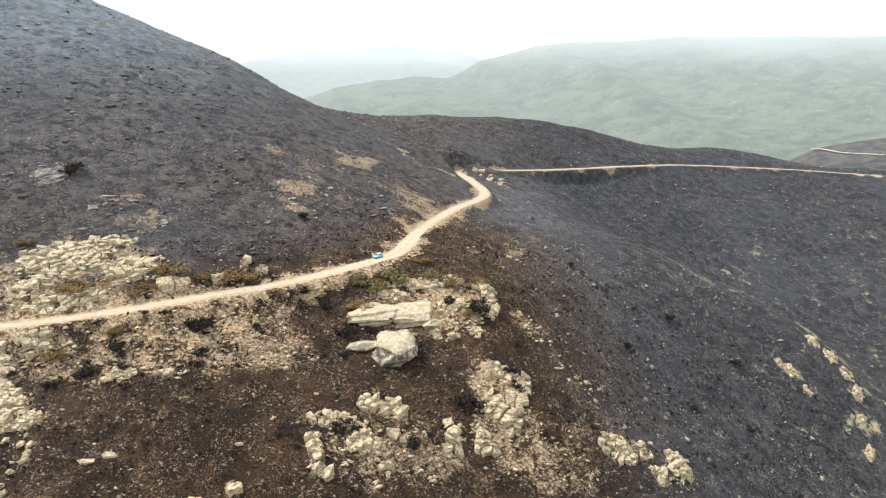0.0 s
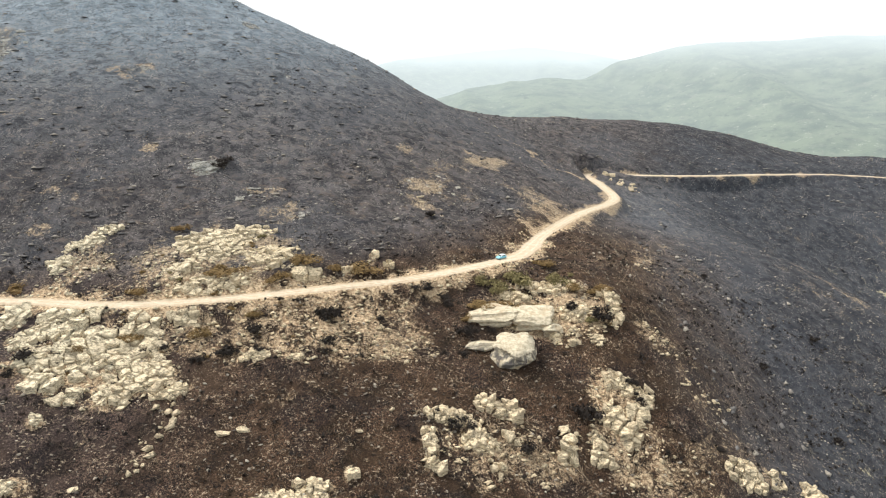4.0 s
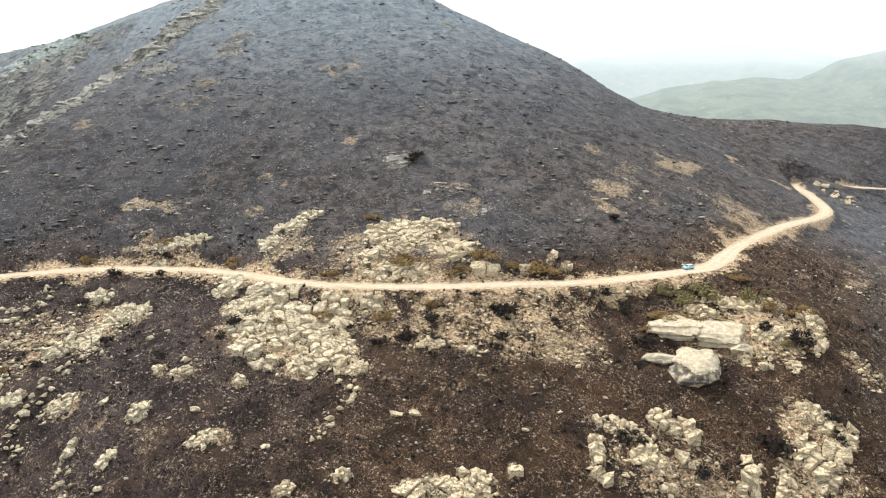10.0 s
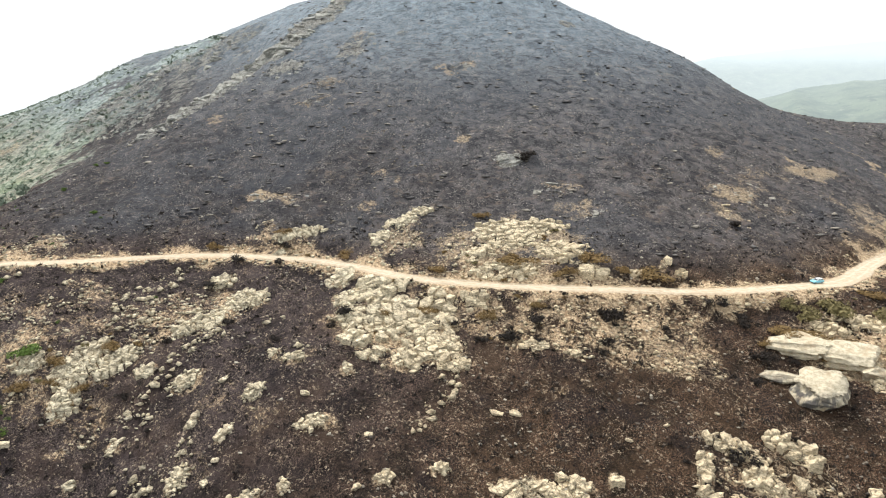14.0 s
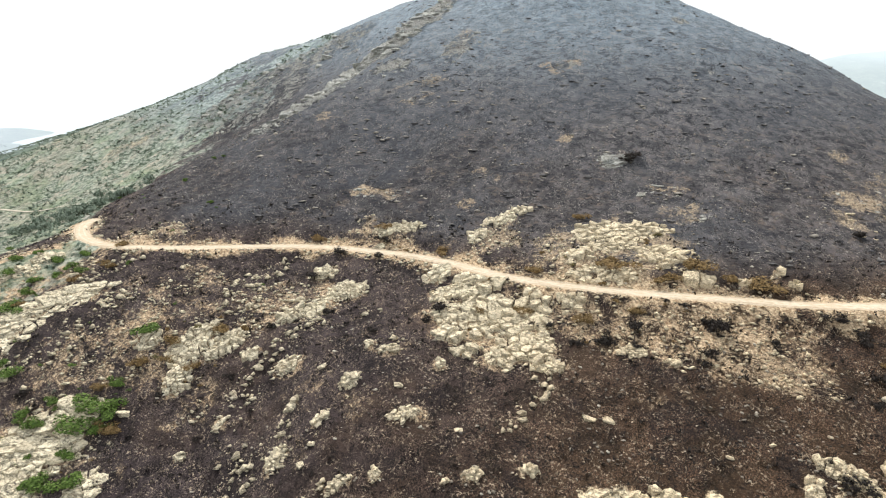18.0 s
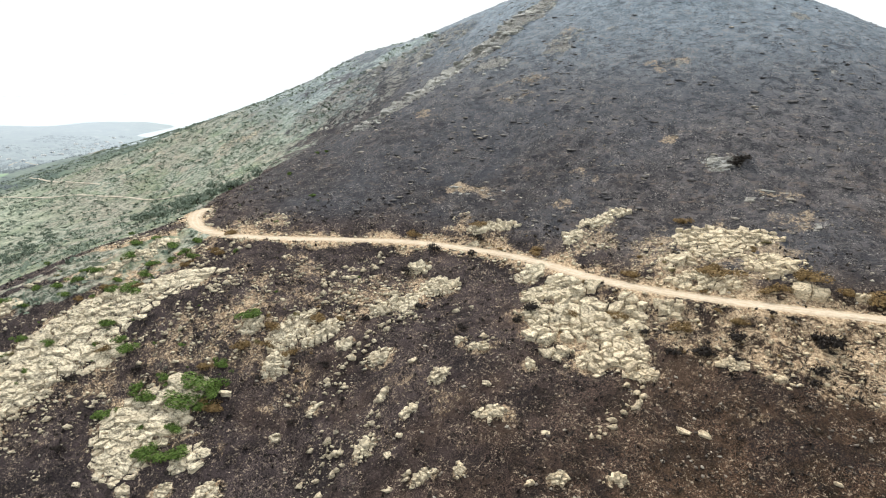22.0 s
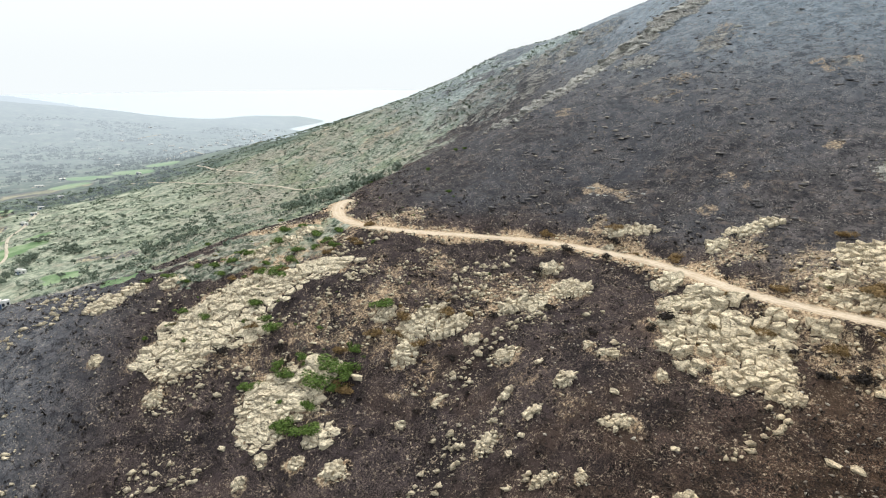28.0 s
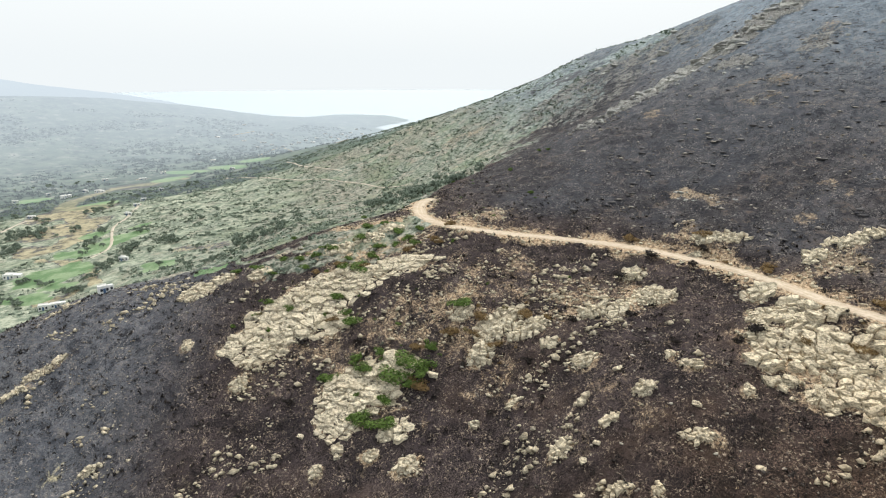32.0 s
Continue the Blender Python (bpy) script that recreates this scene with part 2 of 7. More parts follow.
def distance_material():
    """Hills seen through kilometres of bright air, the haze mixed in as emission."""
    s = Shade("hazy_distance", 1.0, 0.0)
    rock, dry, green = s.attr("cover_a")
    track, ash, field = s.attr("cover_b")
    veil = s.attr("veil")[0]
    c = s.mix(s.ramp(s.noise(40, 6, 0.65), 0.34, 0.66), (0.048, 0.074, 0.052), (0.128, 0.158, 0.108))
    c = s.mix(s.ramp(s.noise(160, 5, 0.6), 0.45, 0.65, 0, 0.6), c, (0.130, 0.165, 0.105))
    c = s.mix(s.ramp(s.noise(13, 5, 0.75, warp=0.5), 0.60, 0.65, 0, 0.45), c, (0.40, 0.41, 0.34))
    c = s.mix(s.ramp(s.noise(17, 5, 0.75), 0.43, 0.37, 0, 0.8), c, (0.030, 0.045, 0.035))
    place = s.n.new("ShaderNodeSeparateXYZ")
    s.l.new(s.pos, place.inputs[0])
    west = s.ramp(place.outputs["X"], -250, -700, 0.2, 1.0)
    c = s.mix(s.math("MULTIPLY", west, s.ramp(s.noise(22, 5, 0.7), 0.53, 0.64, 0, 0.8)), c, (0.34, 0.33, 0.27))
    c = s.mix(s.math("MULTIPLY", s.ramp(s.noise(11, 3, 0.6), 0.50, 0.58), s.math("MULTIPLY", west, s.ramp(s.noise(70, 4, 0.6), 0.42, 0.58, 0.15, 0.9))), c, (0.014, 0.024, 0.018))
    c = s.mix(s.ramp(green, 0.35, 0.65), s.mix(s.ramp(s.noise(12, 5), 0.4, 0.6), (0.045, 0.044, 0.048), (0.10, 0.09, 0.085)), c)
    c = s.mix(s.ramp(field, 0.4, 0.6), c, s.mix(s.ramp(s.noise(25, 4), 0.4, 0.6), (0.15, 0.25, 0.11), (0.24, 0.31, 0.16)))
    c = s.mix(s.ramp(s.math("ADD", dry, s.math("MULTIPLY", s.math("SUBTRACT", s.noise(30, 5, 0.7), 0.5), 1.6)), 0.55, 0.8), c, s.mix(s.ramp(s.noise(16, 5, 0.7), 0.4, 0.6), (0.15, 0.15, 0.085), (0.31, 0.28, 0.17)))
    c = s.mix(s.ramp(track, 0.4, 0.6), c, (0.50, 0.42, 0.32))
    s.color(c)
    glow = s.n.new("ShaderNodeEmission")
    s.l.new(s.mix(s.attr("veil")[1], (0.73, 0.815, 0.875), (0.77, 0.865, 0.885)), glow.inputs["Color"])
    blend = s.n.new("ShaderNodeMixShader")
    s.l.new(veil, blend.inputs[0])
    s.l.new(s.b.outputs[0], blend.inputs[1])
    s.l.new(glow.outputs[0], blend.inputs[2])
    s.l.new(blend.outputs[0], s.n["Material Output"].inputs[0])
    return s.m


def far_leaf():
    """Foliage seen through the same bright air as the far hills, haze mixed in as emission."""
    s = Shade("far_foliage", 1.0, 0.0)
    s.color(s.mix(s.island, (0.030, 0.048, 0.034), (0.075, 0.10, 0.07)))
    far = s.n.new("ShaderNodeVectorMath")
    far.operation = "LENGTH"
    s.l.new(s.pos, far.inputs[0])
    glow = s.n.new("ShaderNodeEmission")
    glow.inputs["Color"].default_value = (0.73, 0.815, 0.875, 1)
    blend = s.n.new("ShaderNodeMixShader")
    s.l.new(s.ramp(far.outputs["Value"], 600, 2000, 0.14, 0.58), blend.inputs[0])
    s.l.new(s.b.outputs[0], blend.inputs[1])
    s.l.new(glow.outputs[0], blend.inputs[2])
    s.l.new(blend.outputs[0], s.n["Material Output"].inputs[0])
    return s.m


GROUND = ground_material()
DISTANCE = distance_material()
ROCK = rock_material()
SMOKED_ROCK = rock_material("smoked_schist", (0.55, 0.62, 0.76), 0.15)
GREY_ROCK = rock_material("grey_fieldstone", (0.62, 0.62, 0.64), 0.2)


# ---- land forms ----
LAND = []


def land(*nodes):
    """Nodes of a crest, spur, gully or valley line: x, y, height."""
    LAND.extend(nodes)


# crest of the burnt hill towards the saddle
land((-201, 402, 102), (-165, 419, 86), (-128, 436, 68), (-105, 453, 51), (-88, 477, 40), (-60, 506, 32), (-37, 529, 29), (-11, 550, 28), (21, 565, 26))
land((55, 577, 24), (96, 592, 19), (138, 604, 10), (180, 625, -2), (223, 642, -9), (267, 658, -10), (303, 664, -16), (340, 669, -26))
# summit
land((-242, 403, 123), (-282, 388, 135), (-312, 358, 125))
# rib that ends the burnt face
land((-308, 335, 105), (-330, 291, 85), (-334, 271, 67), (-336, 235, 48), (-337, 196, 32), (-334, 160, 18), (-322, 124, 6), (-309, 102, 1))
# green shoulder running to the bay
land((-461, 414, 115), (-517, 394, 95), (-586, 346, 73), (-647, 317, 46), (-724, 289, 21), (-810, 258, -2), (-923, 226, -28), (-1034, 185, -54))
# benches that carry the road
land((-16, 243, 0), (4, 314, 0), (17, 400, 0), (44, 448, -1), (196, 562, -13), (404, 610, -30))
land((-23, 229, 0), (-70, 189, 0), (-112, 166, 0))
land((-151, 161, 0), (-204, 140, 0), (-241, 101, 0), (-279, 85, 0), (-311, 99, 0))
# edge of the rocky spur
land((3, 224, -1), (15, 217, -5), (19, 199, -12), (25, 175, -25), (25, 148, -40))
# low rib over the ravine
land((109, 344, -27), (161, 320, -50), (179, 298, -62), (184, 272, -75), (179, 247, -88))
# flank of the spur
land((74, 220, -44), (120, 203, -74), (50, 264, -20), (120, 288, -44))
# ravine
land((42, 398, -8), (103, 412, -34), (165, 408, -62), (220, 381, -88), (259, 331, -110))
# apron below the road
land((-58, 119, -24), (-19, 189, -12), (-30, 147, -21), (-111, 151, -8), (-140, 72, -35), (-114, 86, -27), (-208, 68, -14), (-192, 34, -36), (-131, 107, -13))
# shoulder above the valley
land((-268, 45, -7), (-276, 18, -14), (-277, 9, -17), (-278, -22, -25), (-293, -49, -28), (-289, -86, -40), (-208, -55, -60), (-232, 30, -22), (-192, 37, -37))
# green slope
land((-542, 141, -33), (-696, 74, -51), (-840, -23, -77), (-468, 40, -45), (-599, -42, -69), (-469, -104, -72), (-616, -173, -82), (-420, 8, -46))
# valley floor to the bay
land((-1890, 478, -131), (-1485, 210, -120), (-1048, -65, -94), (-744, -155, -82))
# hills over the valley
land((-1940, -485, -16), (-2182, -279, -30), (-2300, -39, -73), (-2336, 260, -119), (-2312, 564, -113), (-2295, 405, -108), (-1958, 406, -121), (-1888, 488, -146), (-3301, -814, 1))
land((-3460, -529, -47), (-3586, -311, -98), (-1268, -286, -107), (-1593, -149, -100))
# hills in the haze
land((-803, 2891, 96), (-439, 2968, 136), (-202, 2993, 155), (-359, 1662, 7), (-116, 1696, 40), (96, 1797, 101), (316, 1823, 130), (600, 1803, 142), (840, 1704, 139))
land((1010, 1609, 135))
land((-208, 978, -60), (0, 1000, -75), (259, 966, -95), (438, 899, -100), (432, 789, -25), (519, 796, -13))
# land beyond
land((0, 60, -52), (-61, 35, -58), (173, 100, -100), (693, 400, -100), (295, -52, -110), (0, -200, -100), (-257, -306, -90), (0, -1500, -60), (1299, -750, -40))
land((-1149, -964, -80), (0, 4800, 0), (-3085, 3677, -200), (-4727, 834, -210), (-4157, -2400, -60), (3085, 3677, 0), (0, -4800, -50), (4511, -1642, -50), (-450, 779, -40))
land((-900, 1072, -90), (-1229, 860, -110), (-2175, 1014, -180), (-3188, 854, -190), (-3287, 288, -190), (-2528, 2121, -190), (-676, 1450, -60))
land((-329, 453, 128), (-411, 490, 118))
# hollows behind the crests
land((-403, 233, 22), (-399, 145, -10), (-394, 308, 66), (-411, 183, 4), (-86, 614, 2), (-143, 572, 18), (-35, 659, 2), (-228, 512, 78), (377, 740, -52))
land((-398, 268, 45))
# gaps between the far ranges and the sea bed
land((-787, 2161, -40), (-408, 2314, -60), (-126, 2397, -20), (348, 2476, 60), (889, 2443, 80), (1362, 2097, 80), (-2708, -478, -120), (-2800, 0, -170), (-2708, 478, -190))
land((-3289, 1197, -190), (-4184, -366, -190), (-4589, 321, -200), (-4540, 1216, -200), (-4037, -1158, -60), (-3724, 2150, -200))
# steep fall to the valley
land((-363, -71, -58), (-350, -18, -38), (-361, -117, -66), (-417, -104, -73), (-427, -52, -62))

LAND = np.array(LAND, float)
SOFT = 18.0


def land_fit():
    d = np.sqrt(((LAND[:, None, :2] - LAND[None, :, :2]) ** 2).sum(2) + SOFT ** 2)
    n = len(LAND)
    a = np.zeros((n + 1, n + 1))
    a[:n, :n] = d - np.eye(n) * 0.6
    a[:n, n] = a[n, :n] = 1
    return np.linalg.solve(a, np.append(LAND[:, 2], 0))


LAND_W = land_fit()


def rough(x, y, size, seed):
    """Smooth gradient noise, about -1 to 1, with features of the given size."""
    x, y = x / size + seed * 17.31, y / size - seed * 9.73
    i, j = np.floor(x), np.floor(y)
    u, v = x - i, y - j

    def corner(a, b):
        h = np.sin((i + a) * 127.1 + (j + b) * 311.7 + seed * 74.7) * 43758.5453
        h = (h - np.floor(h)) * 2 * np.pi
        return np.cos(h) * (u - a) + np.sin(h) * (v - b)

    s, t = u * u * u * (u * (u * 6 - 15) + 10), v * v * v * (v * (v * 6 - 15) + 10)
    p = corner(0, 0) * (1 - s) + corner(1, 0) * s
    q = corner(0, 1) * (1 - s) + corner(1, 1) * s
    return 1.5 * (p * (1 - t) + q * t)


def cloudy(x, y, size, seed, octaves=4):
    total, gain = 0, 0.5
    for k in range(octaves):
        total = total + gain * rough(x, y, size / 2 ** k, seed + k)
        gain *= 0.5
    return total


def bare_height(x, y):
    x, y = np.asarray(x, float), np.asarray(y, float)
    z = np.full(x.shape, LAND_W[-1])
    for (a, b, _), w in zip(LAND, LAND_W[:-1]):
        z = z + w * np.sqrt((x - a) ** 2 + (y - b) ** 2 + SOFT ** 2)
    return z


def spline(nodes, step=2.0):
    """Points along a smooth line through the nodes."""
    p = np.array(nodes, float)
    p = np.vstack([2 * p[0] - p[1], p, 2 * p[-1] - p[-2]])
    out = []
    for a, b, c, d in zip(p, p[1:], p[2:], p[3:]):
        n = max(2, int(np.linalg.norm(c - b) / step))
        for t in np.arange(n) / n:
            out.append(0.5 * (2 * b + (c - a) * t + (2 * a - 5 * b + 4 * c - d) * t * t + (3 * b - a - 3 * c + d) * t ** 3))
    return np.array(out + [p[-2]])


ROAD = spline([(403, 610, -30), (309, 597, -22), (196, 561, -13), (86, 476, -4), (43, 448, -1), (10, 438, 0), (17, 400, 0), (22, 353, 0), (4, 313, 0), (-10, 270, 0), (-15, 243, 0), (-22, 229, 0), (-46, 204, 0), (-69, 189, 0), (-92, 175, 0), (-111, 166, 0), (-131, 160, 0), (-154, 159, 0), (-175, 154, 0), (-204, 139, 0), (-222, 121, 0), (-240, 101, 0), (-259, 87, 0), (-278, 84, 0), (-300, 90, 0), (-310, 98, 0)], 2.0)
ROAD_Z = ROAD[:, 2]
HALF_ROAD = 2.2


def near_line(x, y, line, reach):
    """Distance to a line of points, and the index of its nearest point, for places within reach."""
    x, y = np.asarray(x, float).ravel(), np.asarray(y, float).ravel()
    best, which = np.full(x.shape, 1e9), np.zeros(x.shape, int)
    lo, hi = line[:, :2].min(0) - reach, line[:, :2].max(0) + reach
    ok = np.nonzero((x > lo[0]) & (x < hi[0]) & (y > lo[1]) & (y < hi[1]))[0]
    px, py = x[ok], y[ok]
    b, w = best[ok], which[ok]
    for k in range(0, len(line) - 1):
        ax, ay = line[k, :2]
        dx, dy = line[k + 1, :2] - line[k, :2]
        t = np.clip(((px - ax) * dx + (py - ay) * dy) / (dx * dx + dy * dy + 1e-9), 0, 1)
        d = np.hypot(px - ax - t * dx, py - ay - t * dy)
        m = d < b
        b[m], w[m] = d[m], k
    best[ok], which[ok] = b, w
    return best, which


def road_bed(x, y, z):
    """The ground cut and banked to carry the dirt road; also how far off the road runs."""
    shape = z.shape
    d, k = near_line(x, y, ROAD, 25)
    zr = ROAD_Z[k]
    z = z.ravel()
    blend = 1 - np.clip((d - HALF_ROAD) / 7.0, 0, 1)
    blend = blend * blend * (3 - 2 * blend)
    z = z * (1 - blend) + (zr - 0.12 * (d < HALF_ROAD)) * blend
    return z.reshape(shape), d.reshape(shape)


# ---- the ground ----
PATCHES = []


def patch(kind, x, y, rx, ry, turn, strength):
    """A patch of one cover: centre, half sizes, turn in degrees."""
    PATCHES.append((kind, x, y, rx, ry, radians(turn), strength))


STRIPS = []


def strip(kind, half, strength, *nodes):
    """A strip of one cover along a line."""
    STRIPS.append((kind, half, strength, nodes))


patch("green", -267, 63, 22.6, 16.0, 76, 0.72)
patch("green", -274, 43, 19.3, 14.7, 80, 0.66)
patch("dry", -269, 59, 31.0, 28.2, 77, 0.85)
patch("dry", -266, 79, 14.4, 9.4, 73, 0.85)
patch("green", -271, 77, 12.2, 7.7, 74, 0.60)
patch("dry", -263, 41, 20.9, 11.4, 81, 0.70)
patch("dry", -206, 72, 17.6, 14.5, 70, 0.62)
patch("dry", -216, 52, 18.0, 8.6, 76, 0.55)
patch("rock", -118, 145, 12.0, 9.0, 40, 0.85)
patch("rock", -132, 140, 8.0, 6.0, 42, 0.75)
patch("dry", -117, 141, 20.0, 14.0, 40, 0.80)
patch("dry", -106, 184, 24.0, 13.0, 29, 0.80)
patch("rock", -151, 152, 5.0, 3.3, 44, 0.75)
patch("rock", -142, 144, 4.1, 3.8, 44, 0.75)
patch("rock", -136, 152, 7.7, 5.6, 42, 0.75)
patch("rock", -127, 158, 7.2, 3.4, 38, 0.75)
patch("rock", -125, 144, 10.1, 6.4, 41, 0.75)
patch("rock", -110, 151, 4.3, 3.8, 36, 0.75)
patch("rock", -105, 141, 6.5, 6.2, 36, 0.75)
patch("rock", -127, 131, 3.8, 3.7, 44, 0.75)
patch("rock", -108, 133, 4.5, 3.3, 38, 0.75)
patch("rock", -117, 129, 3.0, 1.9, 42, 0.75)
patch("rock", -105, 160, 4.1, 2.0, 33, 0.75)
patch("rock", -113, 194, 8.5, 6.5, 30, 0.75)
patch("rock", -94, 194, 5.3, 4.2, 25, 0.75)
patch("rock", -105, 176, 8.2, 2.2, 30, 0.75)
patch("rock", -83, 191, 4.7, 2.5, 23, 0.75)
patch("rock", -107, 202, 7.9, 2.9, 28, 0.75)
patch("rock", -116, 179, 3.9, 2.8, 32, 0.75)
patch("rock", -153, 185, 5.9, 2.7, 39, 0.75)
patch("rock", -155, 176, 3.3, 3.2, 41, 0.75)
patch("rock", -148, 192, 4.0, 1.9, 37, 0.75)
patch("rock", -187, 162, 5.3, 3.2, 48, 0.75)
patch("rock", -181, 167, 3.6, 2.4, 47, 0.75)
patch("rock", -185, 153, 2.9, 1.8, 50, 0.75)
patch("rock", -64, 209, 1.4, 2.6, 17, 0.75)
patch("rock", -58, 207, 1.4, 1.8, 15, 0.75)
patch("rock", -69, 199, 1.4, 1.4, 19, 0.75)
patch("rock", -81, 155, 3.3, 1.8, 27, 0.75)
patch("rock", -96, 139, 3.9, 1.7, 34, 0.75)
patch("rock", -70, 157, 1.8, 1.4, 24, 0.75)
patch("rock", -6, 196, 3.1, 2.8, 1, 0.75)
patch("rock", -2, 190, 1.8, 1.9, 0, 0.75)
patch("rock", 3, 201, 5.1, 3.1, 0, 0.75)
patch("rock", 10, 191, 1.4, 1.9, -3, 0.75)
patch("rock", 3, 188, 1.6, 1.7, -1, 0.75)
patch("rock", -5, 212, 10.6, 3.0, 1, 0.75)
patch("rock", -16, 206, 4.6, 2.5, 4, 0.75)
patch("rock", 14, 212, 3.2, 3.2, -4, 0.75)
patch("rock", 16, 204, 1.7, 4.9, -4, 0.75)
patch("rock", 3, 193, 1.5, 1.7, -1, 0.75)
patch("rock", 15, 178, 3.8, 3.0, -4, 0.75)
patch("rock", 14, 168, 2.6, 2.9, -4, 0.75)
patch("rock", 17, 165, 3.0, 3.6, -5, 0.75)
patch("rock", 21, 171, 2.4, 2.6, -7, 0.75)
patch("rock", 23, 176, 2.1, 2.8, -7, 0.75)
patch("rock", 3, 155, 2.6, 3.6, -1, 0.75)
patch("rock", 10, 160, 2.4, 2.3, -3, 0.75)
patch("rock", 11, 156, 3.8, 1.5, -4, 0.75)
patch("rock", 3, 159, 2.4, 1.4, -1, 0.75)
patch("rock", 19, 178, 2.2, 2.2, -6, 0.75)
patch("rock", -27, 152, 6.5, 1.8, 10, 0.75)
patch("rock", -30, 141, 1.7, 5.0, 12, 0.75)
patch("rock", -14, 160, 3.8, 2.6, 5, 0.75)
patch("rock", -19, 160, 2.9, 1.7, 6, 0.75)
patch("rock", -19, 147, 4.2, 2.3, 7, 0.75)
patch("rock", -20, 150, 1.5, 1.4, 7, 0.75)
patch("rock", -12, 152, 2.4, 1.5, 4, 0.75)
patch("rock", -13, 142, 1.5, 1.5, 5, 0.75)
patch("rock", -27, 137, 1.6, 1.4, 11, 0.75)
patch("rock", -58, 117, 8.8, 2.4, 26, 0.75)
patch("rock", -53, 123, 3.8, 1.4, 23, 0.75)
patch("rock", -46, 129, 1.4, 1.9, 19, 0.75)
patch("rock", -156, 95, 4.5, 2.9, 58, 0.75)
patch("rock", -133, 100, 3.2, 2.1, 53, 0.75)
patch("rock", -113, 101, 3.9, 1.8, 48, 0.75)
patch("rock", -143, 88, 2.1, 1.9, 58, 0.75)
patch("rock", -132, 89, 2.7, 1.8, 56, 0.75)
patch("rock", -236, 60, 13.0, 4.4, 75, 0.75)
patch("rock", -239, 40, 13.5, 7.7, 80, 0.75)
patch("rock", -237, 24, 13.3, 8.0, 84, 0.75)
patch("rock", -229, 10, 11.1, 7.4, 87, 0.75)
patch("rock", -225, 28, 10.2, 4.8, 82, 0.75)
patch("rock", -192, 37, 11.6, 7.4, 78, 0.75)
patch("rock", -185, 29, 6.0, 5.4, 81, 0.75)
patch("rock", -194, 47, 7.4, 4.1, 76, 0.75)
patch("rock", -172, 43, 4.1, 2.7, 75, 0.75)
patch("rock", -187, 80, 5.2, 5.1, 66, 0.75)
patch("rock", -180, 89, 6.3, 3.1, 63, 0.75)
patch("rock", -180, 73, 3.4, 3.3, 67, 0.75)
patch("rock", -170, 92, 2.6, 1.7, 61, 0.75)
patch("rock", -199, 74, 3.6, 3.1, 69, 0.75)
patch("rock", -189, 88, 4.7, 2.1, 64, 0.75)
patch("rock", -170, 127, 6.5, 4.4, 53, 0.75)
patch("rock", -172, 114, 5.6, 3.6, 56, 0.75)
patch("rock", -174, 107, 3.5, 2.3, 58, 0.75)
patch("rock", -185, 129, 4.6, 3.3, 55, 0.75)
patch("rock", -214, 1, 3.4, 3.6, 89, 0.75)
patch("rock", -159, 43, 4.1, 2.9, 74, 0.75)
patch("rock", -174, 26, 2.0, 2.3, 81, 0.75)
patch("rock", -170, 19, 2.0, 2.1, 83, 0.75)
patch("rock", -168, 35, 2.6, 1.9, 78, 0.75)
patch("rock", -135, 77, 2.7, 3.2, 60, 0.75)
patch("rock", -108, 87, 1.4, 1.7, 51, 0.75)
patch("rock", -139, 112, 1.5, 2.1, 51, 0.75)
patch("rock", -118, 119, 1.5, 1.7, 44, 0.75)
patch("rock", -250, -74, 4.9, 1.8, -73, 0.75)
patch("rock", -255, -67, 5.9, 2.0, -75, 0.75)
patch("rock", -259, -60, 3.6, 1.7, -76, 0.75)
patch("rock", -208, -46, 2.8, 1.5, -77, 0.75)
patch("rock", -241, -15, 2.1, 2.7, -86, 0.75)
patch("rock", -271, -11, 5.9, 4.8, -87, 0.75)
patch("rock", -268, 13, 4.0, 3.7, 87, 0.75)
patch("rock", -263, 44, 5.3, 4.4, 80, 0.75)
patch("rock", -264, 57, 5.3, 4.1, 77, 0.75)
patch("rock", -269, 67, 4.6, 3.5, 75, 0.75)
patch("rock", -274, -1, 3.7, 2.9, -89, 0.75)
patch("rock", -159, 75, 1.6, 2.0, 64, 0.75)
patch("rock", -160, 63, 1.6, 1.5, 68, 0.75)
patch("rock", -114, 81, 3.5, 1.5, 54, 0.75)
patch("rock", -132, 113, 2.8, 2.0, 49, 0.75)
patch("rock", -89, 100, 2.3, 1.4, 41, 0.75)
patch("rock", -80, 109, 2.6, 1.4, 36, 0.75)
patch("rock", 50, 170, 4.3, 3.9, -16, 0.75)
patch("rock", 58, 174, 2.8, 1.9, -18, 0.75)
patch("rock", 70, 177, 3.5, 6.0, -21, 0.75)
patch("rock", 62, 168, 2.4, 2.2, -20, 0.75)
patch("rock", 151, 271, 4.8, 3.1, -29, 0.60)
patch("rock", 156, 263, 1.9, 1.9, -30, 0.60)
patch("rock", 180, 289, 2.9, 4.7, -31, 0.60)
patch("rock", 184, 282, 2.4, 5.0, -33, 0.60)
patch("rock", 184, 272, 2.0, 4.2, -34, 0.60)
patch("rock", 179, 259, 1.5, 3.3, -34, 0.60)
patch("rock", 175, 245, 1.5, 4.3, -35, 0.60)
patch("rock", 174, 295, 2.4, 3.4, -30, 0.60)
strip("dry", 5.3, 0.55, (110, 346), (148, 325), (221, 381), (189, 294), (185, 272), (175, 248))
patch("rock", -137, 236, 8.0, 6.1, 32, 0.90)
patch("rock", -292, 255, 16.7, 11.4, -3, 0.60)
patch("rock", -261, 278, 10.4, 19.8, 13, 0.55)
patch("rock", -145, 328, 8.2, 4.4, 55, 0.50)
patch("rock", -181, 369, 8.7, 5.5, 68, 0.70)
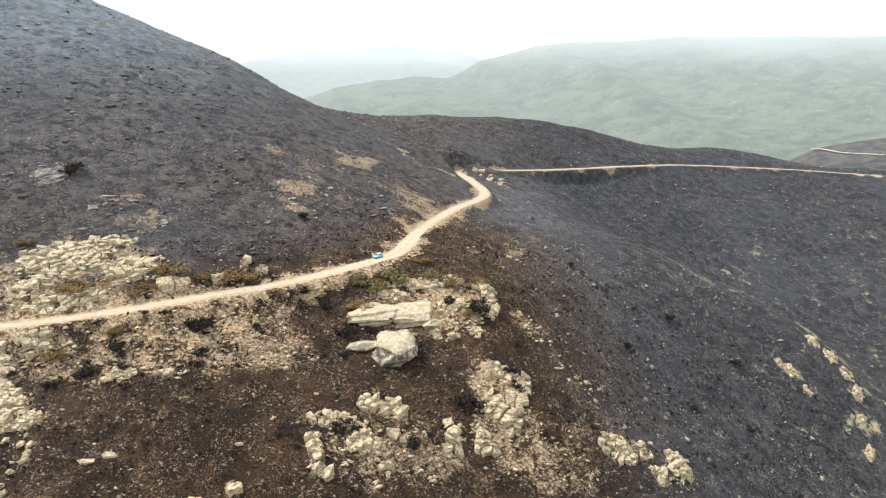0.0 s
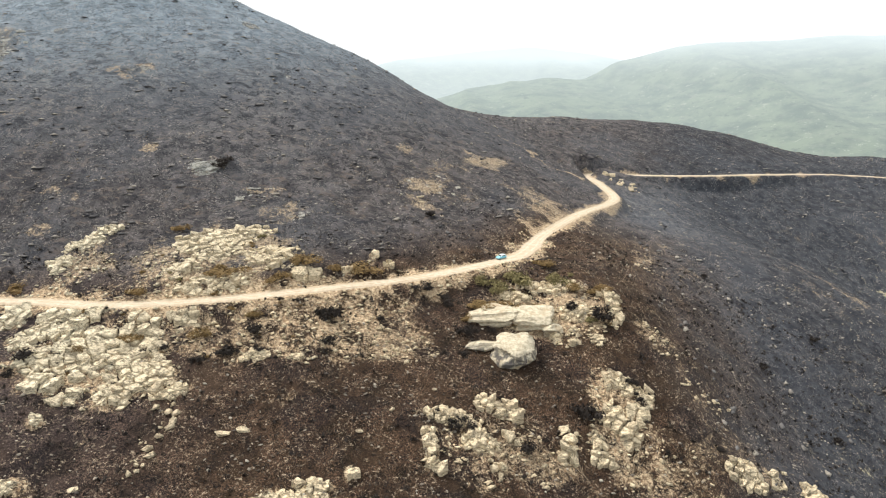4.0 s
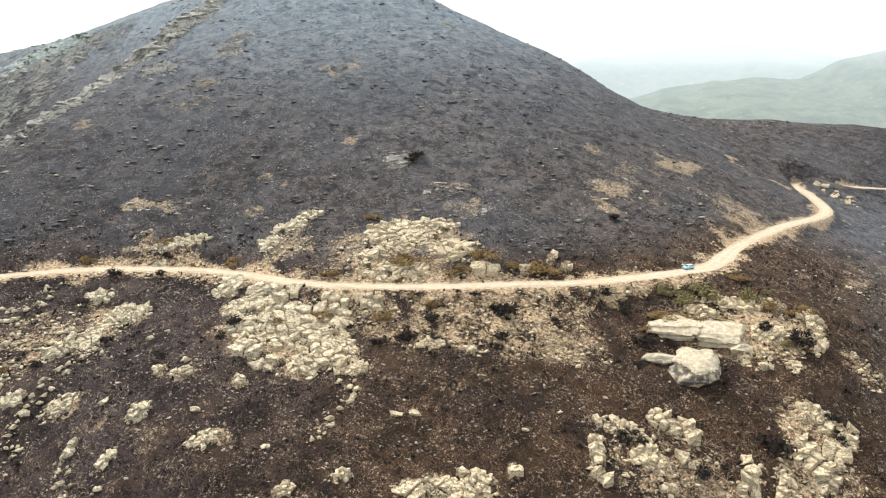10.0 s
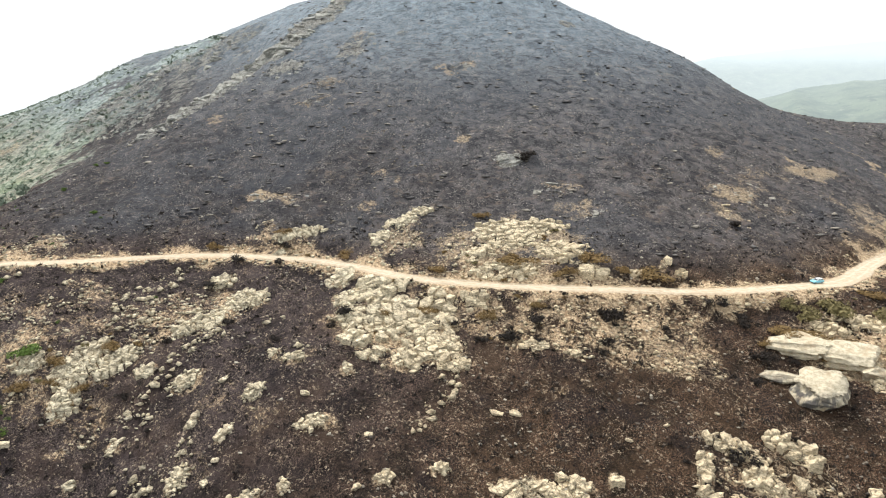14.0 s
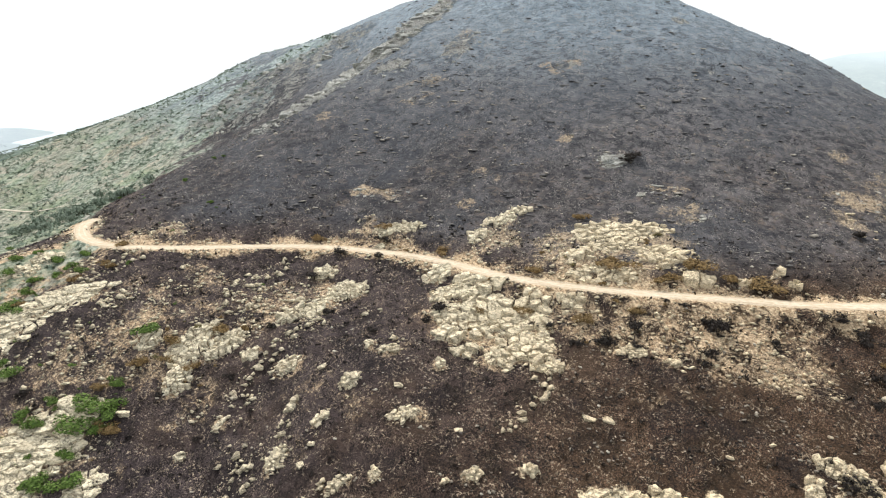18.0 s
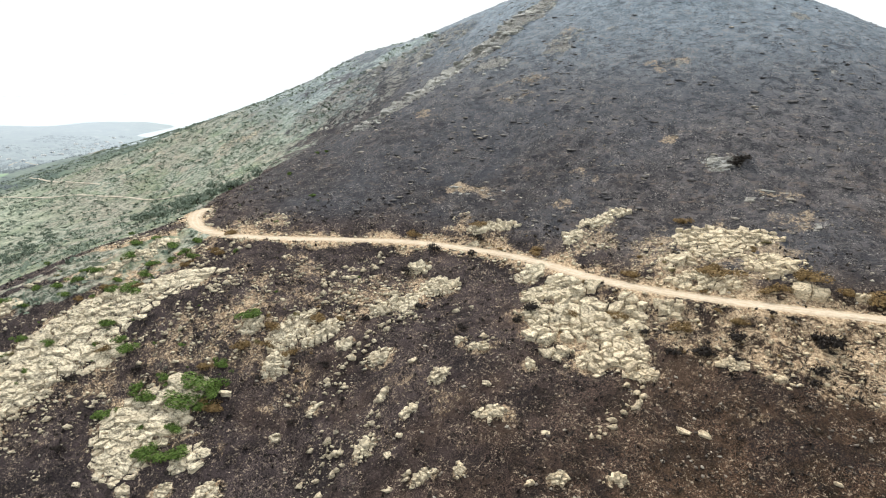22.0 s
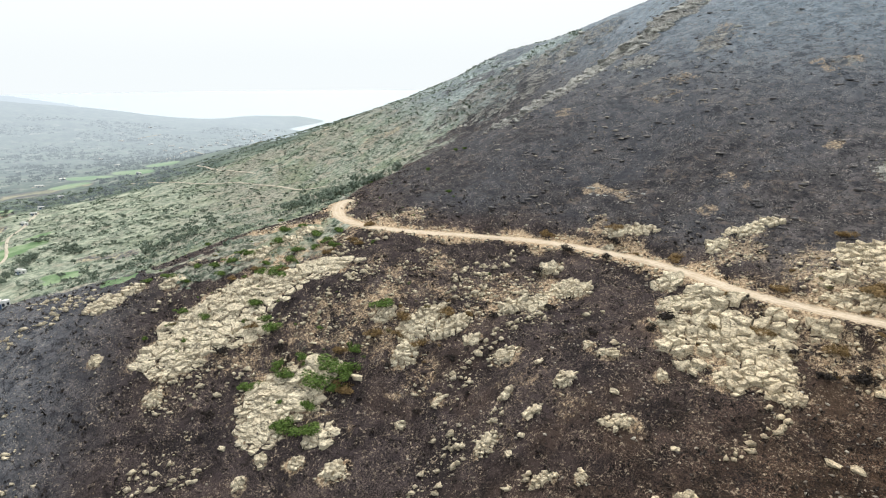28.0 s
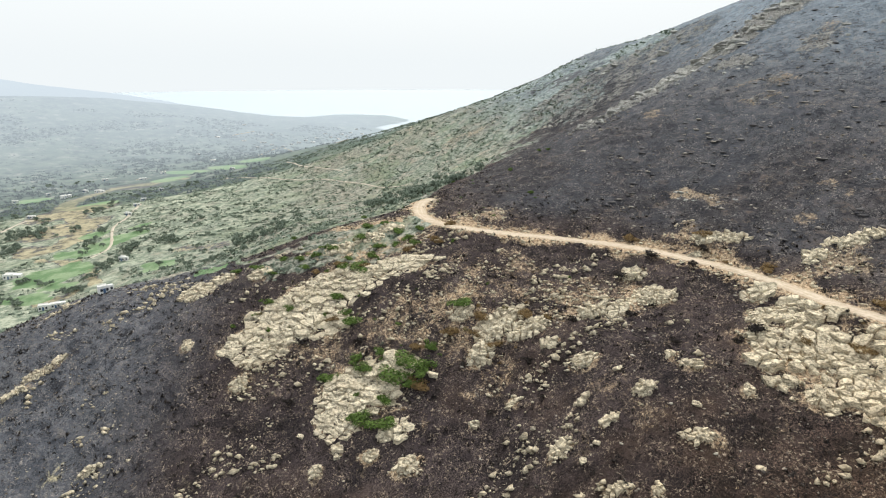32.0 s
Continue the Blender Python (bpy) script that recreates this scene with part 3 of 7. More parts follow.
strip("rock", 11.0, 0.85, (-322, 331), (-314, 279), (-328, 266), (-320, 221), (-318, 190))
strip("rock", 16.0, 0.62, (-500, 261), (-496, 290), (-481, 316), (-452, 321), (-458, 349), (-435, 348))
patch("rock", -454, 269, 49.2, 45.1, -3, 0.55)
patch("rock", -490, 256, 24.7, 35.4, 2, 0.55)
patch("rock", -447, 354, 30.7, 21.9, -14, 0.50)
patch("dry", -113, 230, 9.7, 6.0, 36, 0.80)
patch("dry", -209, 175, 12.8, 3.9, 26, 0.80)
patch("dry", -98, 222, 6.2, 6.6, 38, 0.70)
patch("dry", -59, 279, 15.2, 10.3, 53, 0.80)
patch("dry", -57, 258, 7.3, 9.1, 49, 0.70)
patch("dry", -57, 304, 21.2, 7.6, 58, 0.55)
patch("dry", -254, 246, 19.5, 5.8, 14, 0.50)
patch("dry", -246, 231, 12.1, 3.7, 18, 0.60)
patch("dry", -11, 309, 19.6, 25.7, 59, 0.70)
patch("dry", -15, 278, 8.4, 12.0, 53, 0.70)
patch("dry", -77, 306, 6.4, 6.0, 57, 0.60)
patch("dry", -292, 151, 8.4, 4.9, 12, 0.60)
patch("dry", -75, 163, 26.4, 11.9, 30, 0.60)
patch("dry", -58, 184, 21.1, 8.6, 37, 0.50)
patch("dry", -196, 158, 6.5, 6.8, 27, 0.70)
patch("dry", -129, 165, 15.5, 5.6, 18, 0.50)
patch("dry", -84, 124, 13.9, 5.3, 32, 0.35)
patch("dry", -104, 110, 13.9, 6.6, 35, 0.30)
patch("dry", -139, 100, 10.3, 9.8, 18, 0.30)
patch("dry", 60, 324, 71.2, 20.5, 54, 0.32)
patch("dry", 42, 273, 25.5, 15.5, 48, 0.35)
patch("dry", 107, 326, 11.7, 56.2, 37, 0.40)
patch("dry", 30, 204, 11.5, 22.0, 42, 0.40)
patch("dry", -54, 284, 17.2, 18.0, 45, 0.50)
patch("dry", 49, 177, 19.7, 10.6, 33, 0.40)
patch("dry", -101, 220, 10.3, 7.0, 24, 0.60)
patch("dry", -41, 340, 21.3, 6.8, 60, 0.80)
patch("dry", -108, 156, 10.5, 20.8, 7, 0.55)
patch("dry", -116, 182, 19.3, 9.0, 9, 0.60)
patch("dry", -72, 170, 34.4, 10.2, 32, 0.75)
patch("dry", -82, 157, 15.8, 6.4, 27, 0.70)
patch("dry", -50, 195, 17.3, 7.8, 37, 0.60)
patch("dry", -156, 157, 19.8, 8.3, 24, 0.60)
patch("dry", 36, 280, 24.6, 21.2, 47, 0.50)
patch("dry", 35, 197, 8.3, 22.6, 40, 0.50)
strip("dry", 1.3, 0.90, (-43, 404), (-29, 407), (-15, 393), (5, 398))
strip("dry", 1.2, 0.80, (-55, 339), (-42, 345), (-28, 354))
patch("dry", -216, 96, 12.2, 13.3, 54, 0.50)
patch("dry", -224, 80, 12.6, 7.5, 49, 0.50)
patch("dry", -215, 58, 16.3, 9.5, 45, 0.35)
patch("dry", -171, 74, 7.2, 9.2, 43, 0.50)
patch("dry", -135, 88, 7.8, 17.8, 26, 0.40)
patch("dry", -118, 131, 6.2, 7.6, 56, 0.50)
patch("dry", -206, 12, 10.3, 11.8, 52, 0.35)
patch("dry", -198, 104, 19.7, 10.0, 51, 0.40)
patch("green", -257, 52, 22.7, 15.0, 52, 0.50)
patch("green", -206, 74, 7.7, 4.9, 51, 0.40)
patch("green", -207, 46, 5.6, 5.6, 49, 0.40)
patch("field", -492, -111, 27.5, 29.0, 51, 1.00)
patch("field", -554, -104, 21.8, 16.6, 50, 1.00)
patch("field", -786, -128, 20.8, 33.5, 47, 1.00)
patch("field", -445, -116, 20.2, 10.4, 57, 1.00)
patch("field", -579, -81, 15.7, 31.7, 48, 1.00)
patch("field", -1045, -42, 73.9, 16.5, 27, 1.00)
patch("field", -994, 13, 85.3, 15.3, 17, 1.00)
patch("field", -1032, 54, 77.6, 20.1, 9, 1.00)
patch("field", -618, -101, 11.3, 17.8, 51, 1.00)
patch("field", -458, -102, 13.7, 6.2, 54, 1.00)
patch("field", -623, -66, 10.0, 13.4, 48, 0.80)
patch("field", -450, -41, 19.7, 11.2, 35, 0.80)
patch("field", -898, -208, 26.3, 23.4, 53, 0.80)
patch("field", -966, -61, 39.3, 27.1, 30, 0.80)
patch("field", -292, -7, 11.7, 4.9, 37, 0.80)
strip("reed", 11.5, 0.90, (-576, -143), (-585, -125), (-622, -115), (-679, -119), (-777, -156), (-874, -150), (-947, -108), (-942, -39))
strip("reed", 4.8, 0.95, (-548, -130), (-526, -107), (-487, -88), (-451, -80), (-441, -88), (-431, -106))
strip("reed", 6.8, 0.80, (-676, -105), (-713, -130), (-835, -161))
patch("reed", -587, -142, 23.1, 18.0, 54, 0.75)
patch("reed", -663, -131, 32.1, 55.1, 54, 0.85)
patch("reed", -753, -141, 35.1, 64.7, 51, 0.85)
patch("reed", -938, -100, 52.8, 36.9, 40, 0.70)
patch("reed", -484, -24, 20.9, 13.4, 34, 0.60)
patch("reed", -464, -6, 23.3, 14.5, 28, 0.60)
strip("green", 6.5, 0.62, (-269, 15), (-261, 35), (-261, 53), (-264, 76))
strip("green", 3.0, 0.70, (-300, -4), (-286, 10), (-280, 28))
patch("rock", -290, 254, 13.4, 11.0, -1, 0.75)
patch("rock", -252, 246, 8.7, 5.7, 17, 0.60)
patch("rock", -265, 285, 7.9, 8.7, 10, 0.70)
patch("rock", -245, 232, 11.0, 3.7, 20, 0.50)
patch("rock", -197, 285, 7.2, 3.1, 32, 0.60)
patch("rock", -246, 300, 4.9, 4.1, 15, 0.60)
patch("rock", -430, 337, 26.8, 20.7, -11, 0.40)
patch("dry", -252, 246, 17.5, 8.6, 16, 0.60)
patch("dry", -265, 285, 14.3, 14.7, 10, 0.50)
patch("dry", -245, 232, 19.3, 5.3, 20, 0.55)
patch("dry", -197, 285, 14.5, 5.3, 32, 0.60)
patch("dry", -175, 204, 5.7, 3.4, 31, 0.70)
patch("dry", -215, 173, 6.8, 3.4, 36, 0.90)
patch("dry", -170, 186, 6.5, 3.8, 33, 0.80)
patch("dry", -162, 239, 7.0, 4.3, 35, 0.70)
patch("dry", -219, 240, 14.1, 4.5, 25, 0.50)
patch("dry", -282, 207, 10.9, 7.5, 13, 0.60)
patch("dry", -55, 172, 25.4, 13.5, 18, 0.70)
patch("dry", -4, 201, 23.7, 14.2, 9, 0.95)
patch("dry", -12, 149, 23.8, 13.4, 18, 0.60)
patch("dry", 18, 166, 11.8, 21.8, 17, 0.75)
patch("dry", 33, 162, 14.5, 11.4, 22, 0.50)
patch("dry", -99, 157, 13.3, 10.9, 8, 0.70)
patch("dry", -228, 20, 32.2, 19.7, 51, 0.55)
patch("dry", -191, 44, 22.8, 18.3, 49, 0.50)
patch("dry", -198, 71, 24.8, 17.5, 48, 0.55)
patch("dry", -256, 103, 21.5, 10.4, 32, 0.60)
patch("dry", -207, 89, 21.2, 22.4, 42, 0.50)
patch("dry", -180, 112, 23.2, 18.3, 32, 0.60)
patch("dry", -110, 189, 31.6, 17.4, 28, 0.80)
patch("dry", -75, 184, 28.4, 5.6, 36, 1.00)
patch("dry", -68, 176, 21.3, 7.0, 35, 0.80)
patch("dry", -150, 178, 12.8, 9.6, 20, 0.70)
patch("dry", -180, 157, 17.0, 8.6, 27, 0.70)
patch("dry", -211, 54, 14.9, 14.1, 52, 0.50)
patch("dry", -189, 86, 11.2, 12.2, 56, 0.40)
patch("dry", -224, 11, 10.7, 7.5, 59, 0.40)
patch("dry", -206, 33, 9.9, 6.5, 60, 0.45)


def ease(v, a, b):
    t = np.clip((v - a) / (b - a), 0, 1)
    return t * t * (3 - 2 * t)


def covers(x, y, z, road):
    """How much of each cover lies at the given places."""
    c = {k: np.zeros(x.shape) for k in ("rock", "dry", "green", "track", "ash", "field", "reed")}
    wx = x + 5.0 * rough(x, y, 15, 3) + 2.6 * rough(x, y, 5.5, 4)
    wy = y + 5.0 * rough(x, y, 15, 5) + 2.6 * rough(x, y, 5.5, 6)
    fade = ease(np.hypot(x, y), 900, 500)
    wx, wy = x + (wx - x) * fade, y + (wy - y) * fade
    for kind, px, py, rx, ry, turn, strength in PATCHES:
        reach = 2.2 * max(rx, ry) + 5
        m = (abs(x - px) < reach) & (abs(y - py) < reach)
        sway = min(1.0, max(rx, ry) / 16) if kind == "rock" else 1.0
        dx, dy = x[m] + (wx[m] - x[m]) * sway - px, y[m] + (wy[m] - y[m]) * sway - py
        d = np.hypot((dx * math.cos(turn) + dy * math.sin(turn)) / rx, (dy * math.cos(turn) - dx * math.sin(turn)) / ry)
        c[kind][m] = np.maximum(c[kind][m], strength * ease(d, 1.3, 0.5))
        if kind == "rock":
            c["dry"][m] = np.maximum(c["dry"][m], 0.95 * strength * ease(d, 2.1, 0.8) * ease(z[m], 14, 6))
    for kind, half, strength, nodes in STRIPS:
        line = spline(nodes, 4.0)
        d, _ = near_line(wx, wy, line, half * 2)
        d = d.reshape(x.shape)
        c[kind] = np.maximum(c[kind], strength * ease(d, half * 1.35, half * 0.6))
    verge = 0.95 * ease((road + 8 * cloudy(x, y, 14, 21)) * (1 + 0.9 * ease(y, 330, 430)), 11.5, 2.5)
    c["dry"] = np.maximum(c["dry"], verge)
    c["dry"] = np.maximum(c["dry"], 0.17 + 0.36 * cloudy(x, y, 40, 11, 5) + 0.22 * cloudy(x, y, 12, 13, 3) - 0.12 * ease(z, 0, 20))
    c["track"] = np.maximum(c["track"], ease(road, HALF_ROAD + 2.0, HALF_ROAD - 0.5))
    # the fire stopped along this line
    edge = np.interp(y, [-500, -300, -150, -86, -49, -22, 45, 85, 110, 160, 220, 317, 414, 700], [-470, -430, -375, -335, -312, -298, -288, -300, -325, -395, -480, -620, -720, -800])
    spared = ease(edge - x + (14 + 50 * ease(z, 5, 50)) * cloudy(x, y, 60, 31, 5), -6 - 60 * ease(z, 5, 50), 22 + 90 * ease(z, 5, 50))
    behind = ease(-x - 0.25 * (y - 110) + 40 * cloudy(x, y, 40, 38, 3), 352, 440) * ease(y, 96, 130)
    spared = np.maximum(spared, behind * np.clip(0.56 + 0.7 * cloudy(x, y, 55, 37, 5), 0, 1))
    far = np.hypot(x, y)
    spared = np.maximum(spared, ease(far + 60 * cloudy(x, y, 150, 33), 880, 960) * ease(x, 470, 380))
    spared = np.maximum(spared, ease(far, 1000, 1100))
    c["green"] = np.maximum(c["green"], spared)
    c["dry"] *= 1 - 0.75 * spared * (c["dry"] < 0.9)
    c["green"] *= 1 - c["reed"]
    c["dry"] = np.maximum(c["dry"], c["reed"])
    c["rock"] = np.maximum(c["rock"], 0.5 * ease(cloudy(x, y, 30, 43, 5), 0.12, 0.42) * ease(x, -330, -380) * ease(z, 10, 40))
    c["rock"] = np.maximum(c["rock"], 0.55 * spared * ease(cloudy(x, y, 45, 41, 5), 0.02, 0.4) * ease(z, -60, 10))
    c["ash"] = np.maximum(np.maximum(ease(z + 3 * cloudy(x, y, 20, 25), 0.5, 9), ease(y - 0.2 * x, 270, 340)), ease(x + 0.12 * y + 18 * cloudy(x, y, 30, 27), 46, 118) * 0.92)
    # blue-grey painted over the west slope for the haze in front of it
    c["ash"] = np.maximum(c["ash"], 0.85 * ease(-y - 0.35 * (x + 240), -10, 50) * ease(-x, 140, 200))
    return c


def relief(x, y, z, c, road):
    """Fine ground shape: hummocks, ledges of bedrock."""
    off = ease(road, 2.0, 6.0)
    near = ease(np.hypot(x, y), 1400, 500)
    z = z + off * near * (2.2 * cloudy(x, y, 46, 51, 3) + 0.6 * cloudy(x, y, 6, 55, 3) + 0.5 * cloudy(x, y, 2.3, 58, 2) * ease(np.hypot(x, y), 420, 300))
    ledge = np.abs(cloudy(x + 3 * rough(x, y, 12, 61), y, 9, 62, 3))
    steps = cloudy(x, y, 3.2, 66, 3)
    z = z + off * c["rock"] * (0.5 + 1.8 * (0.45 - ledge) + 0.7 * steps)
    return z


def sheet():
    fine = np.arange(-38, 110, 0.185)
    az = np.radians(np.concatenate([fine, np.arange(114, 320, 4.0)]))
    rr = np.concatenate([np.geomspace(0.02, 92, 40)[:-1], np.exp(np.arange(np.log(92), np.log(700), 0.0046)), np.geomspace(703, 4950, 125)])
    a, r = np.meshgrid(az, rr)
    x, y = -r * np.sin(a), r * np.cos(a)
    z = bare_height(x, y)
    z, road = road_bed(x, y, z)
    c = covers(x, y, z, road)
    z = relief(x, y, z, c, road)
    z = z + ease(r, 750, 1500) * (7.0 * cloudy(x, y, 300, 71, 4) - 125 * np.abs(cloudy(x + 0.30 * y, 0.22 * y, 520, 79, 3)) * ease(z, -90, 0) * ease(z, 140, 60)) * (z > -115)
    return x, y, z, c, rr, len(az)


def mesh_from_grid(name, x, y, z, rows, cols, layers, material):
    """A closed ring of quads, rows by cols, with two sets of cover amounts."""
    n = rows * cols
    me = bpy.data.meshes.new(name)
    me.vertices.add(n)
    me.vertices.foreach_set("co", np.stack([x.ravel(), y.ravel(), z.ravel()], 1).ravel())
    i, j = np.meshgrid(np.arange(rows - 1), np.arange(cols), indexing="ij")
    k = (j + 1) % cols
    quads = np.stack([i * cols + j, i * cols + k, (i + 1) * cols + k, (i + 1) * cols + j], -1).reshape(-1, 4)[:, ::-1]
    me.loops.add(quads.size)
    me.loops.foreach_set("vertex_index", quads.ravel().astype(np.int32))
    me.polygons.add(len(quads))
    me.polygons.foreach_set("loop_start", (np.arange(len(quads)) * 4).astype(np.int32))
    me.polygons.foreach_set("use_smooth", np.ones(len(quads), bool))
    me.update(calc_edges=True)
    for title, keys in layers.items():
        at = me.color_attributes.new(title, "FLOAT_COLOR", "POINT")
        data = np.ones((n, 4))
        for q, key in enumerate(keys):
            data[:, q] = key.ravel()
        at.data.foreach_set("color", data.ravel())
    me.materials.append(material)
    return me


GX, GY, GZ, GC, RINGS, COLS = sheet()
SPLIT = int(np.searchsorted(RINGS, 770))


def rings(lo, hi, name, material, extra=None):
    cut = slice(lo, hi)
    layers = {"cover_a": [GC["rock"][cut], GC["dry"][cut], GC["green"][cut]], "cover_b": [GC["track"][cut], GC["ash"][cut], GC["field"][cut]]}
    layers.update(extra or {})
    return new(name, mesh_from_grid(name, GX[cut], GY[cut], GZ[cut], hi - lo, COLS, layers, material))


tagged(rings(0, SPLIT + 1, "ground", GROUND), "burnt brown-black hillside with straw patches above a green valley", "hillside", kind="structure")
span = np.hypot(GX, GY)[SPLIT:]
# share of painted haze glow by distance, with mist on the northern tops
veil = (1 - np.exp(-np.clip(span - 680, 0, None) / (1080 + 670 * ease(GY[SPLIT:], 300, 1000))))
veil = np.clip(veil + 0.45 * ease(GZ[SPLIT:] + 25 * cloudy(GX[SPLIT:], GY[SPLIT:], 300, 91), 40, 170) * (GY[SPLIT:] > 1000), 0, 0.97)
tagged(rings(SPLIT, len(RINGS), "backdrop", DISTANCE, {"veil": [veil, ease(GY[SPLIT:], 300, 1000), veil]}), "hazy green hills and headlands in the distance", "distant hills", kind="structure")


def ground_z(x, y):
    """Height of the finished ground at single places."""
    x, y = np.atleast_1d(np.asarray(x, float)), np.atleast_1d(np.asarray(y, float))
    z = bare_height(x, y)
    z, road = road_bed(x, y, z)
    z = relief(x, y, z, covers(x, y, z, road), road)
    return z


# ---- things ----
def link(name, me, material, parent=None, label="", m=None):
    if material and not me.materials:
        me.materials.append(material)
    ob = new(name, me)
    ob.parent = parent
    if m is not None:
        ob.matrix_basis = m
    if label:
        ob["label"] = label
    return ob


def part(name, bm, material, parent=None, label="", m=None):
    """Links a bmesh as one mesh object, under a thing or a part."""
    me = bpy.data.meshes.new(name)
    bm.to_mesh(me)
    bm.free()
    return link(name, me, material, parent, label, m)


def base(name, x, y, z, turn=0.0):
    """An Empty at the foot of a thing."""
    ob = new(name)
    ob.matrix_basis = pose(x, y, z, 0, 0, turn)
    return ob


def box(bm, x0, x1, y0, y1, z0, z1, bevel=0.0):
    vs = bmesh.ops.create_cube(bm, size=1)["verts"]
    for v in vs:
        v.co = Vector((x0 + (v.co.x + 0.5) * (x1 - x0), y0 + (v.co.y + 0.5) * (y1 - y0), z0 + (v.co.z + 0.5) * (z1 - z0)))
    if bevel:
        bmesh.ops.bevel(bm, geom=list({e for v in vs for e in v.link_edges}), offset=bevel, segments=2, affect="EDGES")
    return bm


# ---- the dirt road ----
def road_material():
    s = Shade("graded_dirt", 0.95, 0.1)
    across = s.attr("cover_a")[0]
    c = s.mix(s.ramp(s.noise(1.8, 6, 0.7), 0.3, 0.7), (0.42, 0.335, 0.24), (0.61, 0.515, 0.40))
    c = s.mix(s.ramp(s.noise(9, 4), 0.45, 0.7, 0, 0.5), c, (0.48, 0.37, 0.255))
    rut = s.math("MULTIPLY", s.ramp(s.math("ABSOLUTE", s.math("SUBTRACT", across, 0.36)), 0.16, 0.03), s.ramp(s.noise(3, 4), 0.3, 0.6))
    c = s.mix(s.math("MULTIPLY", rut, 0.5), c, (0.70, 0.61, 0.48))
    c = s.mix(s.math("MULTIPLY", s.ramp(across, 0.8, 1.0), 0.5), c, (0.35, 0.25, 0.16))
    c = s.mix(s.ramp(s.cells(0.5), 0.14, 0.06, 0, 0.5), c, (0.30, 0.25, 0.2))
    return s.color(c).bump(s.noise(0.5, 5, 0.7), 0.08, 0.6).m


def dirt_road():
    n, profile = len(ROAD), np.linspace(-1, 1, 9)
    d = np.gradient(ROAD[:, :2], axis=0)
    d /= np.linalg.norm(d, axis=1)[:, None]
    side = np.stack([-d[:, 1], d[:, 0]], 1)
    k = np.arange(n)
    half = HALF_ROAD + 0.35 * np.sin(k * 0.23) + 0.25 * np.sin(k * 0.71 + 1)
    half += 1.6 * np.exp(-((ROAD[:, 0] + 17) ** 2 + (ROAD[:, 1] - 236) ** 2) / 500)
    x = ROAD[:, 0:1] + side[:, 0:1] * half[:, None] * profile
    y = ROAD[:, 1:2] + side[:, 1:2] * half[:, None] * profile
    rut = -0.06 * np.exp(-((abs(profile) - 0.36) / 0.13) ** 2)
    z = ROAD_Z[:, None] + 0.05 - 0.10 * profile ** 4 + rut + 0.04 * cloudy(x, y, 5, 81, 3)
    verts = np.stack([x, y, z], -1).reshape(-1, 3)
    quads = [(i * 9 + j, (i + 1) * 9 + j, (i + 1) * 9 + j + 1, i * 9 + j + 1) for i in range(n - 1) for j in range(8)]
    me = bpy.data.meshes.new("road")
    me.from_pydata(verts.tolist(), [], quads)
    if me.polygons[0].normal.z < 0:
        me.flip_normals()
    at = me.color_attributes.new("cover_a", "FLOAT_COLOR", "POINT")
    at.data.foreach_set("color", np.stack([np.tile(abs(profile), n)] * 3 + [np.ones(n * 9)], 1).ravel())
    me.polygons.foreach_set("use_smooth", np.ones(len(me.polygons), bool))
    link("road", me, road_material())
    tagged(bpy.data.objects["road"], "pale ochre graded dirt road with faint wheel tracks", "road", kind="structure")


dirt_road()


# ---- rocks ----
def rock_mesh(seed, level, cuts=9, bumpy=0.06, blocky=0.80):
    """An angular bedded block about 2 across: a box split into courses, its corners cut off, then roughened."""
    rnd = random.Random(seed)
    bm = bmesh.new()
    bmesh.ops.create_cube(bm, size=2)
    bmesh.ops.subdivide_edges(bm, edges=bm.edges[:], cuts=level * 2, use_grid_fill=True)
    planes = []
    for _ in range(cuts):
        n = Vector((rnd.gauss(0, 1), rnd.gauss(0, 1), rnd.gauss(0, 0.7))).normalized()
        planes.append((n, rnd.uniform(blocky - 0.1, blocky + 0.3)))
    planes.append((Vector((rnd.uniform(-0.3, 0.3), rnd.uniform(-0.3, 0.3), 1)).normalized(), rnd.uniform(0.55, 0.9)))
    shift = Vector((seed * 3.7, seed * 1.3, 0))
    courses = [rnd.uniform(-0.14, 0.14) for _ in range(9)]
    skew = rnd.uniform(-0.35, 0.35)
    for v in bm.verts:
        p = v.co.copy()
        p.x += skew * p.z
        for n, d in planes:
            over = p.dot(n) - d
            if over > 0:
                p -= n * over
        step = 1 + courses[int((p.z + 1.2) * 3.2) % 9]
        p = Vector((p.x * step, p.y * step, p.z))
        p += Vector((noise.noise(p * 2.3 + shift), noise.noise(p * 2.3 - shift), noise.noise(p * 2.9 + shift))) * bumpy * 2
        v.co = p
    me = bpy.data.meshes.new("boulder")
    bm.to_mesh(me)
    bm.free()
    me.materials.append(ROCK)
    return me


BLOCKS = [rock_mesh(k, 1, 7) for k in range(12)]
LARGE = [rock_mesh(40 + k, 2, 8) for k in range(10)]
SMOKED = []
for k in range(8):
    me = rock_mesh(120 + k, 1 + k % 2, 8)
    me.materials.clear()
    me.materials.append(SMOKED_ROCK)
    SMOKED.append(me)
GREY_BLOCKS = []
for k in range(4):
    me = rock_mesh(70 + k, 2, 14, 0.06, 0.75)
    me.materials.clear()
    me.materials.append(GREY_ROCK)
    GREY_BLOCKS.append(me)
ROCK_RND = random.Random(11)
STRIKE = 38.0


